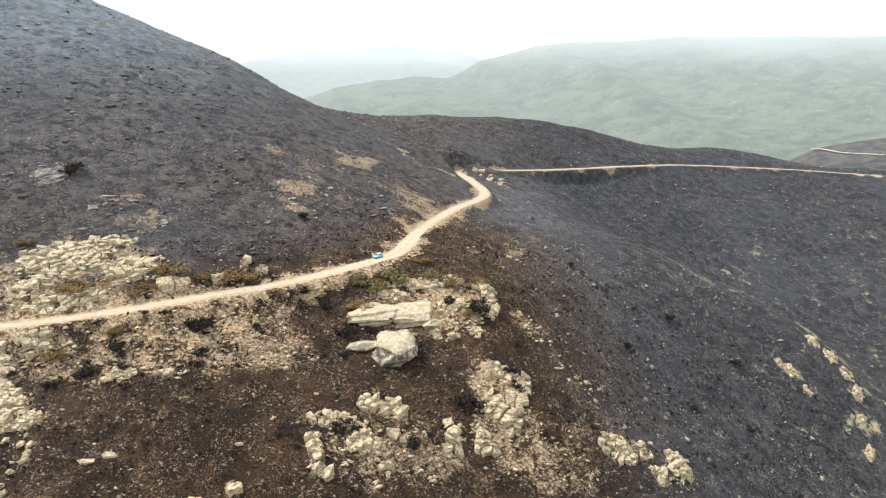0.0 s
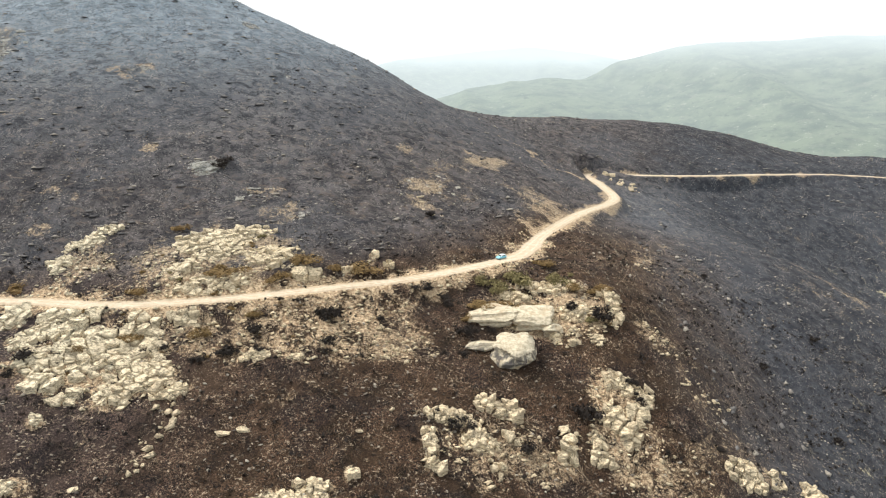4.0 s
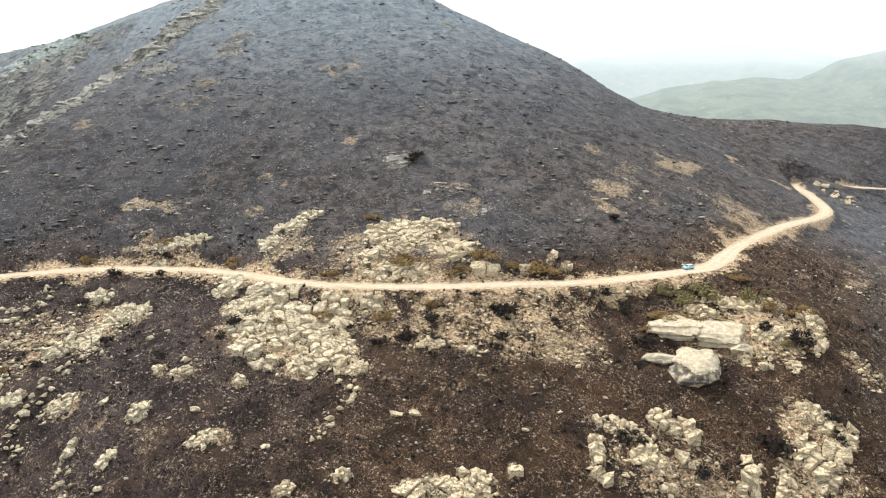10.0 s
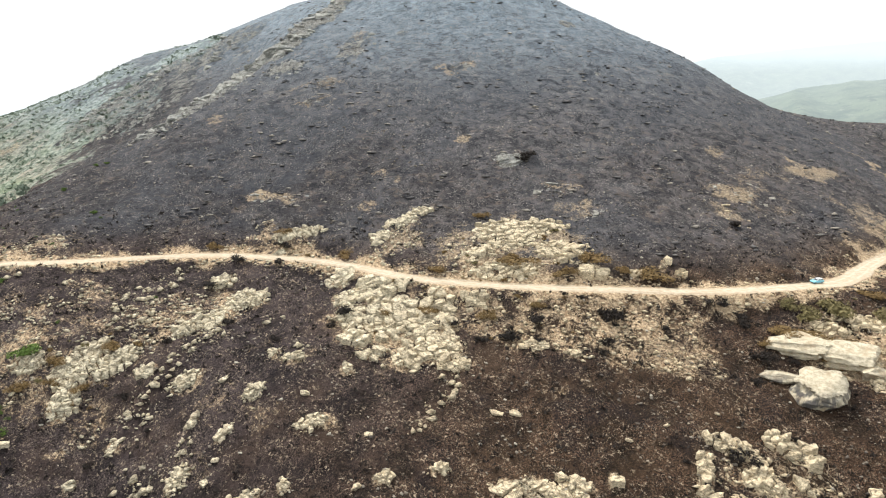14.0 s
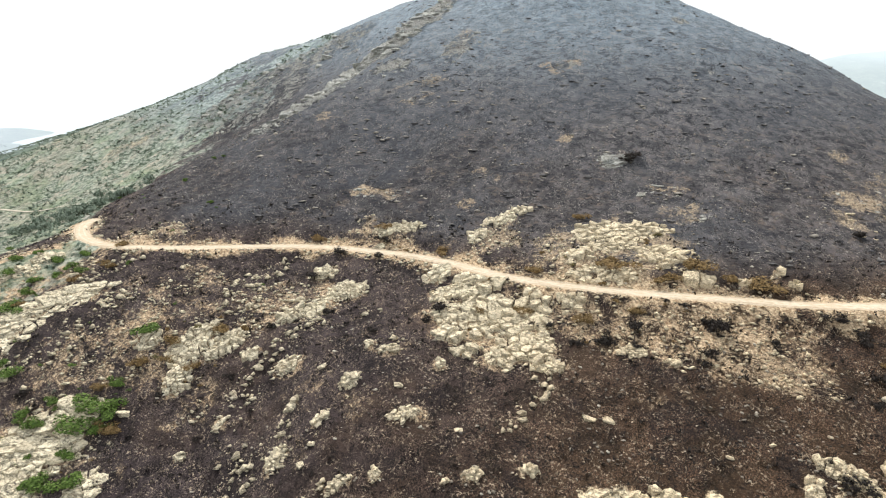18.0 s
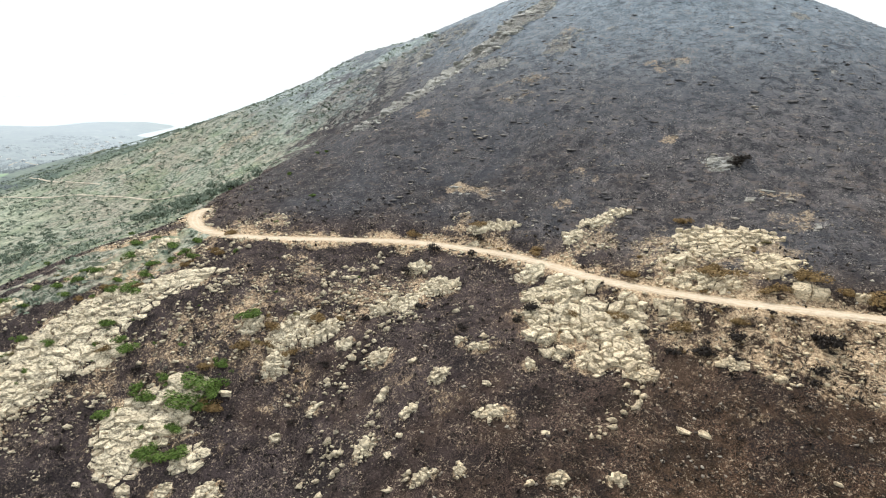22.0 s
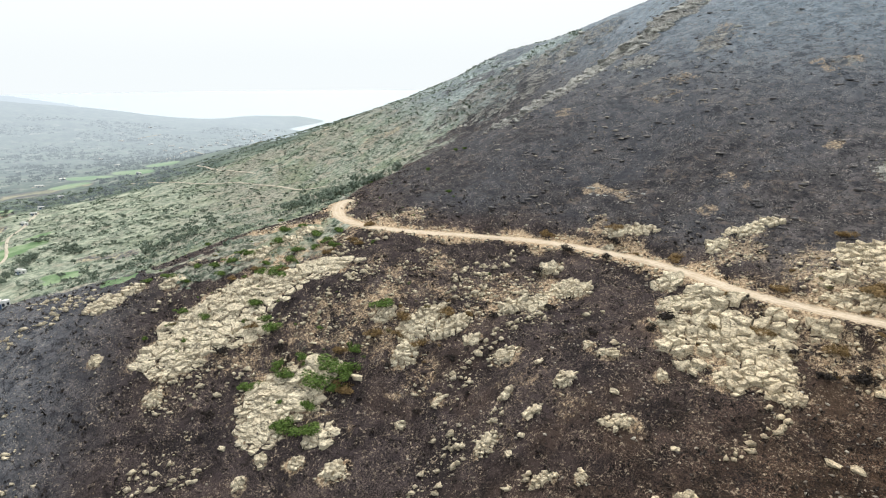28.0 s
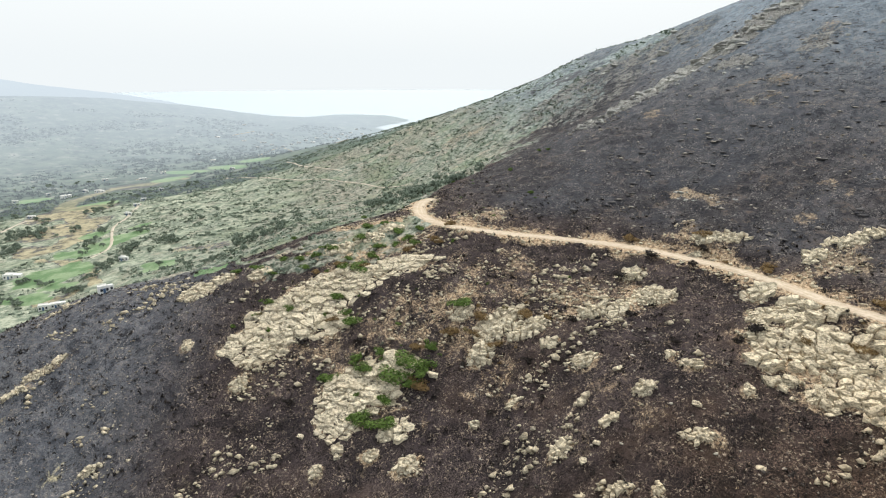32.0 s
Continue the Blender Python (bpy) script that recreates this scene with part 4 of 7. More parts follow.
def strewn(label, count, low, high, flat, *fields):
    """Blocks bedded alike, sunk into the ground, over one or more oval fields."""
    r = ROCK_RND
    areas = [f[2] * f[3] for f in fields]
    spots = []
    for _ in range(int(count * 1.5)):
        x, y, rx, ry, turn = r.choices(fields, areas)[0]
        a, d, t = r.uniform(0, 2 * math.pi), math.sqrt(r.random()) * 1.15, radians(turn)
        u, v = d * rx * math.cos(a), d * ry * math.sin(a)
        size = low + (high * 1.15 - low) * r.random() ** 2.8
        spots.append((x + u * math.cos(t) - v * math.sin(t), y + u * math.sin(t) + v * math.cos(t), size))
    xy = np.array(spots)
    zs = ground_z(xy[:, 0], xy[:, 1])
    off, _ = near_line(xy[:, 0], xy[:, 1], ROAD, 12)
    bare = covers(xy[:, 0], xy[:, 1], zs, off + 99)["rock"]
    gaps = cloudy(xy[:, 0], xy[:, 1], 7.0, 201, 2)
    need = 0.28 if bare.mean() > 0.2 else -1
    x0, y0 = xy[:, 0].mean(), xy[:, 1].mean()
    thing = base("rock_outcrop", x0, y0, float(zs.mean()))
    bed = (74.0 if x0 < -130 and y0 < 132 else STRIKE) + r.uniform(-14, 14)
    dip = r.uniform(14, 30)
    for (x, y, size), z, d, b in zip(spots, zs, off, bare - 0.6 * (gaps < 0.04)):
        if d < 0.5 * size + 3.0 or b < need * r.uniform(0.0, 1.2):
            continue
        pool = SMOKED if zs.mean() > 14 else LARGE if size > 2.6 else BLOCKS
        me = r.choice(pool)
        sx, sy, sz = size * r.uniform(0.55, 0.95), size * r.uniform(0.28, 0.5), size * r.uniform(0.7, 1.2) * 0.5 * (flat + 0.25)
        if pool is SMOKED:
            sx, sy, sz = sx * 0.8, sy * 0.8, sz * 0.6
        m = pose(x - x0, y - y0, z - float(zs.mean()) + sz * (r.uniform(-0.7, -0.1) if pool is SMOKED else r.uniform(-0.45, 0.25)), dip + r.uniform(-14, 14), r.uniform(-14, 14), bed + r.uniform(-22, 22))
        m = m @ Matrix.Diagonal((sx, sy, sz, 1))
        link("boulder", me, None, thing, "", m)
    tagged(thing, label, "rock outcrop", group="rock outcrops")
    return thing


def cut_cell(centre, others, reach):
    """The polygon of places nearer to centre than to the others: a joint-bounded block."""
    poly = [(-reach, -reach), (reach, -reach), (reach, reach), (-reach, reach)]
    for ox, oy in others:
        dx, dy = ox - centre[0], oy - centre[1]
        lim = 0.5 * (dx * dx + dy * dy)
        out = []
        for (ax, ay), (bx, by) in zip(poly, poly[1:] + poly[:1]):
            p, q = ax * dx + ay * dy - lim, bx * dx + by * dy - lim
            if p <= 0:
                out.append((ax, ay))
            if p * q < 0:
                t = p / (p - q)
                out.append((ax + (bx - ax) * t, ay + (by - ay) * t))
        poly = out
        if len(poly) < 3:
            break
    return poly


def bedrock(label, low, high, flat, fields):
    """Bedrock that breaks the surface, split along its joints into fitted blocks that step and lean."""
    r = ROCK_RND
    size = low + 0.36 * (high - low)
    cx, cy = sum(f[0] for f in fields) / len(fields), sum(f[1] for f in fields) / len(fields)
    reach = max(math.hypot(f[0] - cx, f[1] - cy) + 1.2 * max(f[2], f[3]) for f in fields)
    strike = radians((74.0 if cx < -130 and cy < 132 else STRIKE) + r.uniform(-12, 12))
    ca, sa, long = math.cos(strike), math.sin(strike), 1.35
    spread = np.random.default_rng(int(abs(cx) * 7 + abs(cy) * 13))
    tries = spread.uniform(-reach, reach, (int(26 * (reach / size) ** 2), 2)) / (long, 1.0)
    grade = np.clip(np.exp(1.7 * cloudy(tries[:, 0] + cx, tries[:, 1] + cy, 7.0 * size, 237, 2) + spread.normal(0, 0.30, len(tries))), 0.42, 2.4)
    pts, gap = np.zeros((0, 2)), np.zeros(0)
    for p, g in zip(tries, grade):
        g = 0.78 * size * g
        if len(pts) == 0 or (((pts - p) ** 2).sum(1) > np.minimum(gap, g) * np.maximum(gap, g)).all():
            pts, gap = np.vstack([pts, p]), np.append(gap, g)
    wx, wy = cx + pts[:, 0] * long * ca - pts[:, 1] * sa, cy + pts[:, 0] * long * sa + pts[:, 1] * ca
    inside, broad = np.full(len(pts), -9.0), np.zeros(len(pts))
    for x, y, rx, ry, turn in fields:
        t = radians(turn)
        dx, dy = wx - x, wy - y
        d = np.hypot((dx * math.cos(t) + dy * math.sin(t)) / rx, (dy * math.cos(t) - dx * math.sin(t)) / ry)
        broad = np.where(1.22 - d > inside, min(1.0, (rx + ry) / 26), broad)
        inside = np.maximum(inside, 1.22 - d)
    off, _ = near_line(wx, wy, ROAD, 14)
    zs = ground_z(wx, wy)
    worth = inside + broad * (0.5 if flat < 0.3 else 1.1) * cloudy(wx, wy, 10.0, 201, 3)
    holes = (cloudy(wx, wy, 6.0, 231, 2) > (0.5 if flat < 0.3 else 0.36)) & (broad > 0.3)
    take = np.nonzero((inside > 0) & (worth > 0.10) & ~holes & (off > 3.0 + 0.5 * size))[0]
    if len(take) == 0:
        return None
    z0 = float(zs[take].mean())
    thing = base("rock_outcrop", cx, cy, z0)
    lift = np.clip(worth[take], 0, 0.8)
    dip, slope = radians(r.uniform(8, 20)), strike + radians(90)
    terrace = cloudy(wx, wy, 3.4 * size, 233, 2)
    rings = []
    for k, w in zip(take, lift):
        c = pts[k]
        near = pts[np.abs(pts - c).max(1) < 5.0 * size]
        near = near[np.abs(near - c).max(1) > 1e-6]
        poly = cut_cell(c, near[np.argsort(((near - c) ** 2).sum(1))][:22], 1.35 * gap[k])
        if len(poly) < 3:
            continue
        shrink = (r.uniform(0.98, 1.03) if flat < 0.3 else r.uniform(0.93, 1.0) if flat < 0.48 else r.uniform(0.84, 1.02)) * (0.74 + 0.26 * min(1.0, w / 0.4))
        outline = []
        for (ax, ay), (bx, by) in zip(poly, poly[1:] + poly[:1]):
            span = math.hypot(bx - ax, by - ay)
            if span < 0.10 * gap[k]:
                continue
            outline.append((ax * shrink, ay * shrink))
            if span > 0.5 * gap[k]:
                t, g = r.uniform(0.3, 0.7), r.uniform(0.80, 1.06) * shrink
                outline.append(((ax + (bx - ax) * t) * g, (ay + (by - ay) * t) * g))
        if len(outline) >= 4:
            rings.append((k, w, outline))
    spots = np.array([(wx[k] + u * long * ca - v * sa, wy[k] + u * long * sa + v * ca) for k, _, o in rings for u, v in o])
    heights = ground_z(spots[:, 0], spots[:, 1])
    at = 0
    for k, w, outline in rings:
        n = len(outline)
        xy, zg = spots[at:at + n], heights[at:at + n]
        at += n
        mx, my = xy[:, 0].mean(), xy[:, 1].mean()
        mid = float(np.median(zg))
        own = gap[k] / 0.78
        step = own * (0.06 + 0.95 * flat * r.random() ** 2.0) + size * (2.2 * flat * max(0.0, terrace[k]) + 0.35 * flat * w)
        step *= 0.45 if flat < 0.3 else 1.0
        step = min(step, 1.25, 0.25 + 0.22 * max(0.0, off[k] - 3.0))
        lean_x, lean_y = math.tan(dip) * math.cos(slope) * 0.5 + r.gauss(0, 0.42) * (0.12 + flat), math.tan(dip) * math.sin(slope) * 0.5 + r.gauss(0, 0.36) * (0.12 + flat)
        top = mid + step + 0.35 * (zg - mid) + lean_x * (xy[:, 0] - mx) + lean_y * (xy[:, 1] - my)
        top = np.maximum(top, zg + 0.05)
        verts = []
        for inset, drop in ((0.98, None), (1.0, r.uniform(0.03, 0.22) * own * flat * (0.4 if flat < 0.3 else 1.0) + 0.03), (r.uniform(0.86, 0.96), 0.0), (0.5, -0.03 * own)):
            for q in range(n):
                jx, jy = mx + (xy[q, 0] - mx) * inset * r.uniform(0.97, 1.03), my + (xy[q, 1] - my) * inset * r.uniform(0.97, 1.03)
                z = min(zg[q], top[q]) - 0.7 if drop is None else mid + step + (top[q] - mid - step) * inset - drop + r.gauss(0, 0.03 * own)
                verts.append((jx - cx, jy - cy, z - z0))
        verts.append((mx - cx, my - cy, mid + step + r.uniform(-0.04, 0.08) * own - z0))
        faces = [(i * n + q, i * n + (q + 1) % n, (i + 1) * n + (q + 1) % n, (i + 1) * n + q) for i in range(3) for q in range(n)]
        faces += [(3 * n + q, 3 * n + (q + 1) % n, 4 * n) for q in range(n)]
        me = bpy.data.meshes.new("block")
        me.from_pydata(verts, [], faces)
        me.polygons.foreach_set("use_smooth", np.ones(len(me.polygons), bool))
        me.set_sharp_from_angle(angle=radians(32))
        link("block", me, ROCK, thing)
    tagged(thing, label, "rock outcrop", group="rock outcrops")
    return thing


def loose_boulder(x, y, size):
    r = ROCK_RND
    z = float(ground_z(x, y)[0])
    pale = r.random() < 0.8
    me = r.choice(LARGE if pale and size > 2 else BLOCKS if pale else GREY_BLOCKS)
    s = size / 2.3
    m = pose(x, y, z + s * 0.1, r.uniform(5, 30), r.uniform(-15, 15), (74.0 if x < -100 and y < 132 else STRIKE) + r.uniform(-30, 30)) @ Matrix.Diagonal((s * 1.15, s * r.uniform(0.45, 0.75), s * r.uniform(0.5, 0.8), 1))
    ob = link("loose_boulder", me, None, m=m)
    tagged(ob, "pale weathered boulder lying on charred soil" if pale else "smoke-grey rounded boulder lying on charred soil", "boulder", group="loose boulders")


# the great boulder and the slab above it
def great_boulder():
    x, y = -16, 180
    z = float(ground_z(x, y)[0])
    s = Shade("scorched_boulder", 0.9, 0.2)
    c = s.mix(s.ramp(s.noise(1.3, 8, 0.7, vector=s.stretch(1, 1, 2.0)), 0.3, 0.68), (0.34, 0.285, 0.20), (0.68, 0.60, 0.455))
    c = s.mix(s.ramp(s.noise(3.5, 4), 0.52, 0.68, 0, 0.7), c, (0.42, 0.32, 0.21))
    streak = s.ramp(s.noise(1.0, 4, 0.6, vector=s.stretch(0.6, 0.6, 0.08)), 0.38, 0.56)
    g = s.n.new("ShaderNodeSeparateXYZ")
    s.l.new(s.pos, g.inputs[0])
    low = s.ramp(s.math("ADD", g.outputs["Z"], s.math("MULTIPLY", s.noise(3, 3), 3.0)), z + 6.0, z + 2.6)
    c = s.mix(s.math("MULTIPLY", streak, s.math("MULTIPLY", low, 0.85)), c, (0.05, 0.05, 0.06))
    mat = s.color(c).bump(s.noise(0.9, 8, 0.7), 0.4, 0.9).m

    def lump(seed, rx, ry, rz, cuts):
        bm = bmesh.new()
        bmesh.ops.create_icosphere(bm, subdivisions=5, radius=1)
        rnd = random.Random(seed)
        planes = [(Vector((rnd.gauss(0, 1), rnd.gauss(0, 1), rnd.gauss(0, 0.7))).normalized(), rnd.uniform(0.64, 0.92)) for _ in range(cuts * 2)]
        for v in bm.verts:
            p = v.co.copy()
            for n, d in planes:
                p -= n * max(0, p.dot(n) - d)
            q = p * 2.0 + Vector((seed, 0, 0))
            p *= 1 + 0.10 * noise.noise(q * 0.8) + 0.12 * (0.3 - abs(noise.noise(q * 1.5))) + 0.06 * (0.3 - abs(noise.noise(q * 3.5))) + 0.035 * noise.noise(q * 8)
            p.z += 0.03 * math.sin(p.z * 13 + 3 * noise.noise(q))
            p.z = max(p.z, -0.8)
            v.co = Vector((p.x * rx, p.y * ry, p.z * rz))
        for f in bm.faces:
            f.smooth = True
        return bm

    thing = base("great_boulder", x, y, z)

    def rest(dx, dy):
        return float(ground_z(x + dx, y + dy)[0]) - z

    def crag(name, label, seed, cuts, size, m):
        me = rock_mesh(seed, 7, cuts, 0.05, 0.78)
        me.materials.clear()
        me.polygons.foreach_set("use_smooth", np.ones(len(me.polygons), bool))
        me.set_sharp_from_angle(angle=radians(38))
        link(name, me, mat, thing, label, m @ Matrix.Diagonal((*size, 1)))

    crag("block", "rounded pale block with soot-streaked underside", 93, 26, (7.8, 6.0, 5.8), pose(2.4, 1, 1.3, 6, 0, 4))
    crag("slab", "", 96, 9, (7.4, 4.0, 2.6), pose(-5.0, 15, rest(-5, 15) + 1.0, 4, -6, 2))
    crag("slab", "", 98, 9, (7.0, 4.2, 3.2), pose(5.0, 15.5, rest(5.0, 15.5) + 1.2, 4, -3, -6))
    crag("slab", "", 99, 10, (3.4, 2.8, 2.2), pose(12.2, 12.5, rest(12.2, 12.5) + 0.5, 4, 8, 20))
    part("ledge", lump(14, 6.0, 2.4, 1.5, 5), mat, thing, "ochre ledge of rock", pose(-7.8, 1.2, rest(-7.8, 1.2) + 0.3, 0, -8, 10))
    tagged(thing, "huge pale boulder with soot-streaked underside and ledges", "boulder")


great_boulder()

bedrock("pale broken schist crag below the dirt road", 1.0, 5.0, 0.62, [(-117, 145, 11.0, 7.5, 40), (-131, 139, 7.0, 5.0, 42), (-118, 153, 8.0, 5.0, 36), (-151, 152, 5.3, 3.5, 44), (-142, 144, 4.3, 4.0, 44), (-136, 152, 8.1, 5.9, 42), (-127, 158, 7.6, 3.6, 38), (-125, 144, 10.6, 6.7, 41), (-110, 151, 4.5, 4.0, 36), (-105, 141, 6.8, 6.5, 36), (-127, 131, 4.0, 3.9, 44), (-108, 133, 4.7, 3.5, 38), (-117, 129, 3.2, 2.0, 42), (-105, 160, 4.3, 2.1, 33)])
bedrock("pale slabby rock knoll above the dirt road", 0.9, 4.5, 0.42, [(-113, 194, 10.7, 8.2, 30), (-94, 194, 6.7, 5.3, 25), (-105, 176, 10.3, 2.8, 30), (-83, 191, 5.9, 3.1, 23), (-107, 202, 10.0, 3.7, 28), (-116, 179, 4.9, 3.6, 32)])
bedrock("grey-white ledge on the knoll's shoulder", 0.8, 3.0, 0.60, [(-153, 185, 6.2, 2.8, 39), (-155, 176, 3.5, 3.4, 41), (-148, 192, 4.2, 2.0, 37)])
bedrock("small pale crags on the road bank", 0.8, 2.8, 0.55, [(-187, 162, 5.6, 3.4, 48), (-181, 167, 3.8, 2.5, 47), (-185, 153, 3.1, 1.9, 50)])
bedrock("white standing stones beside the road", 0.9, 2.4, 0.95, [(-64, 209, 1.5, 2.7, 17), (-58, 207, 1.5, 1.9, 15), (-69, 199, 1.5, 1.5, 19)])
bedrock("low sandy ledge among charred shrubs", 0.7, 2.4, 0.40, [(-81, 155, 3.5, 1.9, 27), (-96, 139, 4.1, 1.8, 34), (-70, 157, 1.9, 1.5, 24)])
bedrock("pale rocks strewn between brown cushion shrubs", 0.7, 2.8, 0.55, [(-6, 196, 3.3, 3.0, 1), (-2, 190, 1.9, 2.0, 0), (3, 201, 5.4, 3.3, 0), (10, 191, 1.5, 2.0, -3), (3, 188, 1.7, 1.8, -1), (-5, 212, 11.2, 3.2, 1), (-16, 206, 4.8, 2.6, 4), (14, 212, 3.4, 3.4, -4), (16, 204, 1.8, 5.2, -4), (3, 193, 1.6, 1.8, -1)])
bedrock("jagged white rocks along the spur crest", 0.9, 3.6, 0.85, [(15, 178, 4.0, 3.2, -4), (14, 168, 2.7, 3.1, -4), (17, 165, 3.2, 3.8, -5), (21, 171, 2.5, 2.7, -7), (23, 176, 2.2, 3.0, -7), (3, 155, 2.7, 3.8, -1), (10, 160, 2.5, 2.4, -3), (11, 156, 4.0, 1.6, -4), (3, 159, 2.5, 1.5, -1), (19, 178, 2.3, 2.3, -6)])
bedrock("ring of pale boulders round a burnt hollow", 0.9, 3.4, 0.75, [(-27, 152, 6.8, 1.9, 10), (-30, 141, 1.8, 5.3, 12), (-14, 160, 4.0, 2.7, 5), (-19, 160, 3.1, 1.8, 6), (-19, 147, 4.4, 2.4, 7), (-20, 150, 1.6, 1.5, 7), (-12, 152, 2.5, 1.6, 4), (-13, 142, 1.6, 1.6, 5), (-27, 137, 1.7, 1.5, 11)])
bedrock("broad pale rock shelf in charred soil", 1.2, 4.4, 0.42, [(-58, 117, 9.3, 2.5, 26), (-53, 123, 4.0, 1.5, 23), (-46, 129, 1.5, 2.0, 19)])
bedrock("pale rocks low on the burnt slope", 0.6, 2.1, 0.51, [(-156, 95, 3.7, 2.6, 58), (-133, 100, 2.7, 1.9, 53), (-113, 101, 3.2, 1.6, 48), (-143, 88, 1.7, 1.7, 58), (-132, 89, 2.2, 1.6, 56)])
bedrock("long smooth whitish rock dome with green shrubs", 1.8, 6.0, 0.22, [(-236, 60, 15.8, 5.5, 75), (-239, 40, 16.3, 9.7, 80), (-237, 24, 16.1, 10.1, 84), (-229, 10, 13.5, 9.4, 87), (-225, 28, 12.3, 6.0, 82)])
bedrock("pale tilted slab hemmed with green shrubs", 1.6, 5.5, 0.26, [(-192, 37, 14.0, 9.4, 78), (-185, 29, 7.2, 6.8, 81), (-194, 47, 9.0, 5.2, 76), (-172, 43, 4.9, 3.4, 75)])
bedrock("heap of pale blocks among brown shrubs", 0.8, 2.8, 0.75, [(-187, 80, 5.5, 5.4, 66), (-180, 89, 6.6, 3.3, 63), (-180, 73, 3.6, 3.5, 67), (-170, 92, 2.7, 1.8, 61), (-199, 74, 3.8, 3.3, 69), (-189, 88, 4.9, 2.2, 64)])
bedrock("row of pale broken rocks on the burnt slope", 0.8, 2.8, 0.70, [(-170, 127, 6.8, 4.6, 53), (-172, 114, 5.9, 3.8, 56), (-174, 107, 3.7, 2.4, 58), (-185, 129, 4.8, 3.5, 55)])
bedrock("scattered pale rocks on the burnt slope", 0.6, 2.0, 0.59, [(-214, 1, 2.8, 3.2, 89), (-159, 43, 3.4, 2.6, 74), (-174, 26, 1.6, 2.0, 81), (-170, 19, 1.6, 1.9, 83), (-168, 35, 2.1, 1.7, 78)])
bedrock("pale rocks among charred tufts", 0.6, 2.0, 0.55, [(-135, 77, 2.2, 2.9, 60), (-108, 87, 1.2, 1.5, 51), (-139, 112, 1.2, 1.9, 51), (-118, 119, 1.2, 1.5, 44)])
bedrock("pale ledge line on the dark slope", 0.5, 1.7, 0.42, [(-250, -74, 4.1, 1.6, -73), (-255, -67, 4.8, 1.8, -75), (-259, -60, 3.0, 1.5, -76), (-208, -46, 2.3, 1.4, -77), (-241, -15, 1.7, 2.4, -86)])
bedrock("pale rocks in dry grass near the road bend", 0.8, 3.0, 0.50, [(-271, -11, 6.2, 5.0, -87), (-268, 13, 4.2, 3.9, 87), (-263, 44, 5.6, 4.6, 80), (-264, 57, 5.6, 4.3, 77), (-269, 67, 4.8, 3.7, 75), (-274, -1, 3.9, 3.1, -89)])
bedrock("pale rocks along the bedding of the burnt slope", 0.5, 2.0, 0.59, [(-159, 75, 1.3, 1.8, 64), (-160, 63, 1.3, 1.4, 68)])
bedrock("leaning pale slabs on the burnt slope", 0.6, 2.4, 0.51, [(-114, 81, 2.9, 1.4, 54)])
bedrock("lone pale rocks below the crag", 0.6, 1.8, 0.59, [(-132, 113, 2.3, 1.8, 49), (-89, 100, 1.9, 1.3, 41), (-80, 109, 2.1, 1.3, 36)])
bedrock("pale boulders on the ravine flank", 0.9, 3.2, 0.80, [(50, 170, 4.5, 4.1, -16), (58, 174, 2.9, 2.0, -18), (70, 177, 3.7, 6.3, -21), (62, 168, 2.5, 2.3, -20)])
bedrock("straw-coloured rubble on the ravine flank", 0.7, 2.2, 0.60, [(151, 271, 5.1, 3.2, -29), (156, 263, 2.0, 2.0, -30)])
bedrock("thin pale rock rib above the ravine", 0.7, 2.4, 0.70, [(180, 289, 3.0, 4.9, -31), (184, 282, 2.6, 5.3, -33), (184, 272, 2.1, 4.4, -34), (179, 259, 1.6, 3.5, -34), (175, 245, 1.6, 4.5, -35), (174, 295, 2.6, 3.6, -30)])
strewn("pale rocks on the burnt hillside", 13, 1.0, 4.0, 0.50, (-136, 235, 6.8, 4.9, 32))
strewn("pale rocks on the burnt hillside", 14, 0.9, 3.0, 0.45, (-59, 279, 12.4, 8.7, 53))
strewn("pale rocks on the burnt hillside", 10, 0.9, 3.0, 0.40, (-113, 229, 7.6, 4.0, 36))
strewn("pale rocks on the burnt hillside", 14, 0.9, 3.0, 0.50, (-290, 254, 13.8, 8.9, -2))
strewn("grey crags high on the burnt hillside", 26, 1.0, 4.0, 0.70, (-262, 279, 9.8, 18.6, 12))
strewn("pale rocks on the burnt hillside", 14, 0.9, 2.8, 0.45, (-209, 175, 11.2, 2.8, 26))
strewn("pale rocks on the burnt hillside", 10, 0.8, 2.4, 0.50, (-98, 222, 5.2, 5.6, 38))
strewn("pale rocks on the burnt hillside", 8, 0.8, 2.4, 0.50, (-57, 258, 5.6, 7.7, 49))
strewn("grey crags along the hill rib", 260, 1.0, 6.5, 0.70, (-322, 325, 13.5, 22.7, -9), (-315, 285, 14.0, 18.0, -8), (-325, 262, 13.0, 16.0, -15), (-321, 228, 12.0, 20.0, -10), (-318, 192, 10.0, 14.0, -10))
strewn("pale grey crags on the flank behind the rib", 130, 1.4, 7.0, 0.70, (-500, 261, 22.0, 16.0, 60), (-496, 290, 22.0, 16.0, 60), (-481, 316, 22.0, 16.0, 60), (-452, 321, 22.0, 16.0, 60), (-458, 349, 22.0, 16.0, 60), (-435, 348, 22.0, 16.0, 60))
strewn("grey crags on the far green shoulder", 50, 1.2, 5.0, 0.70, (-454, 269, 39.9, 33.4, -2), (-490, 256, 17.6, 32.9, 2))
strewn("heap of pale rubble at the road bend", 16, 0.8, 3.0, 0.70, (30, 420, 6.7, 10.7, 46))
loose_boulder(-77.8, 129.6, 3.2)
loose_boulder(-73.6, 132.3, 3.2)
loose_boulder(-182.8, 21.5, 2.5)
loose_boulder(-184.1, 17.0, 2.2)
loose_boulder(-162.2, 81.4, 2.4)
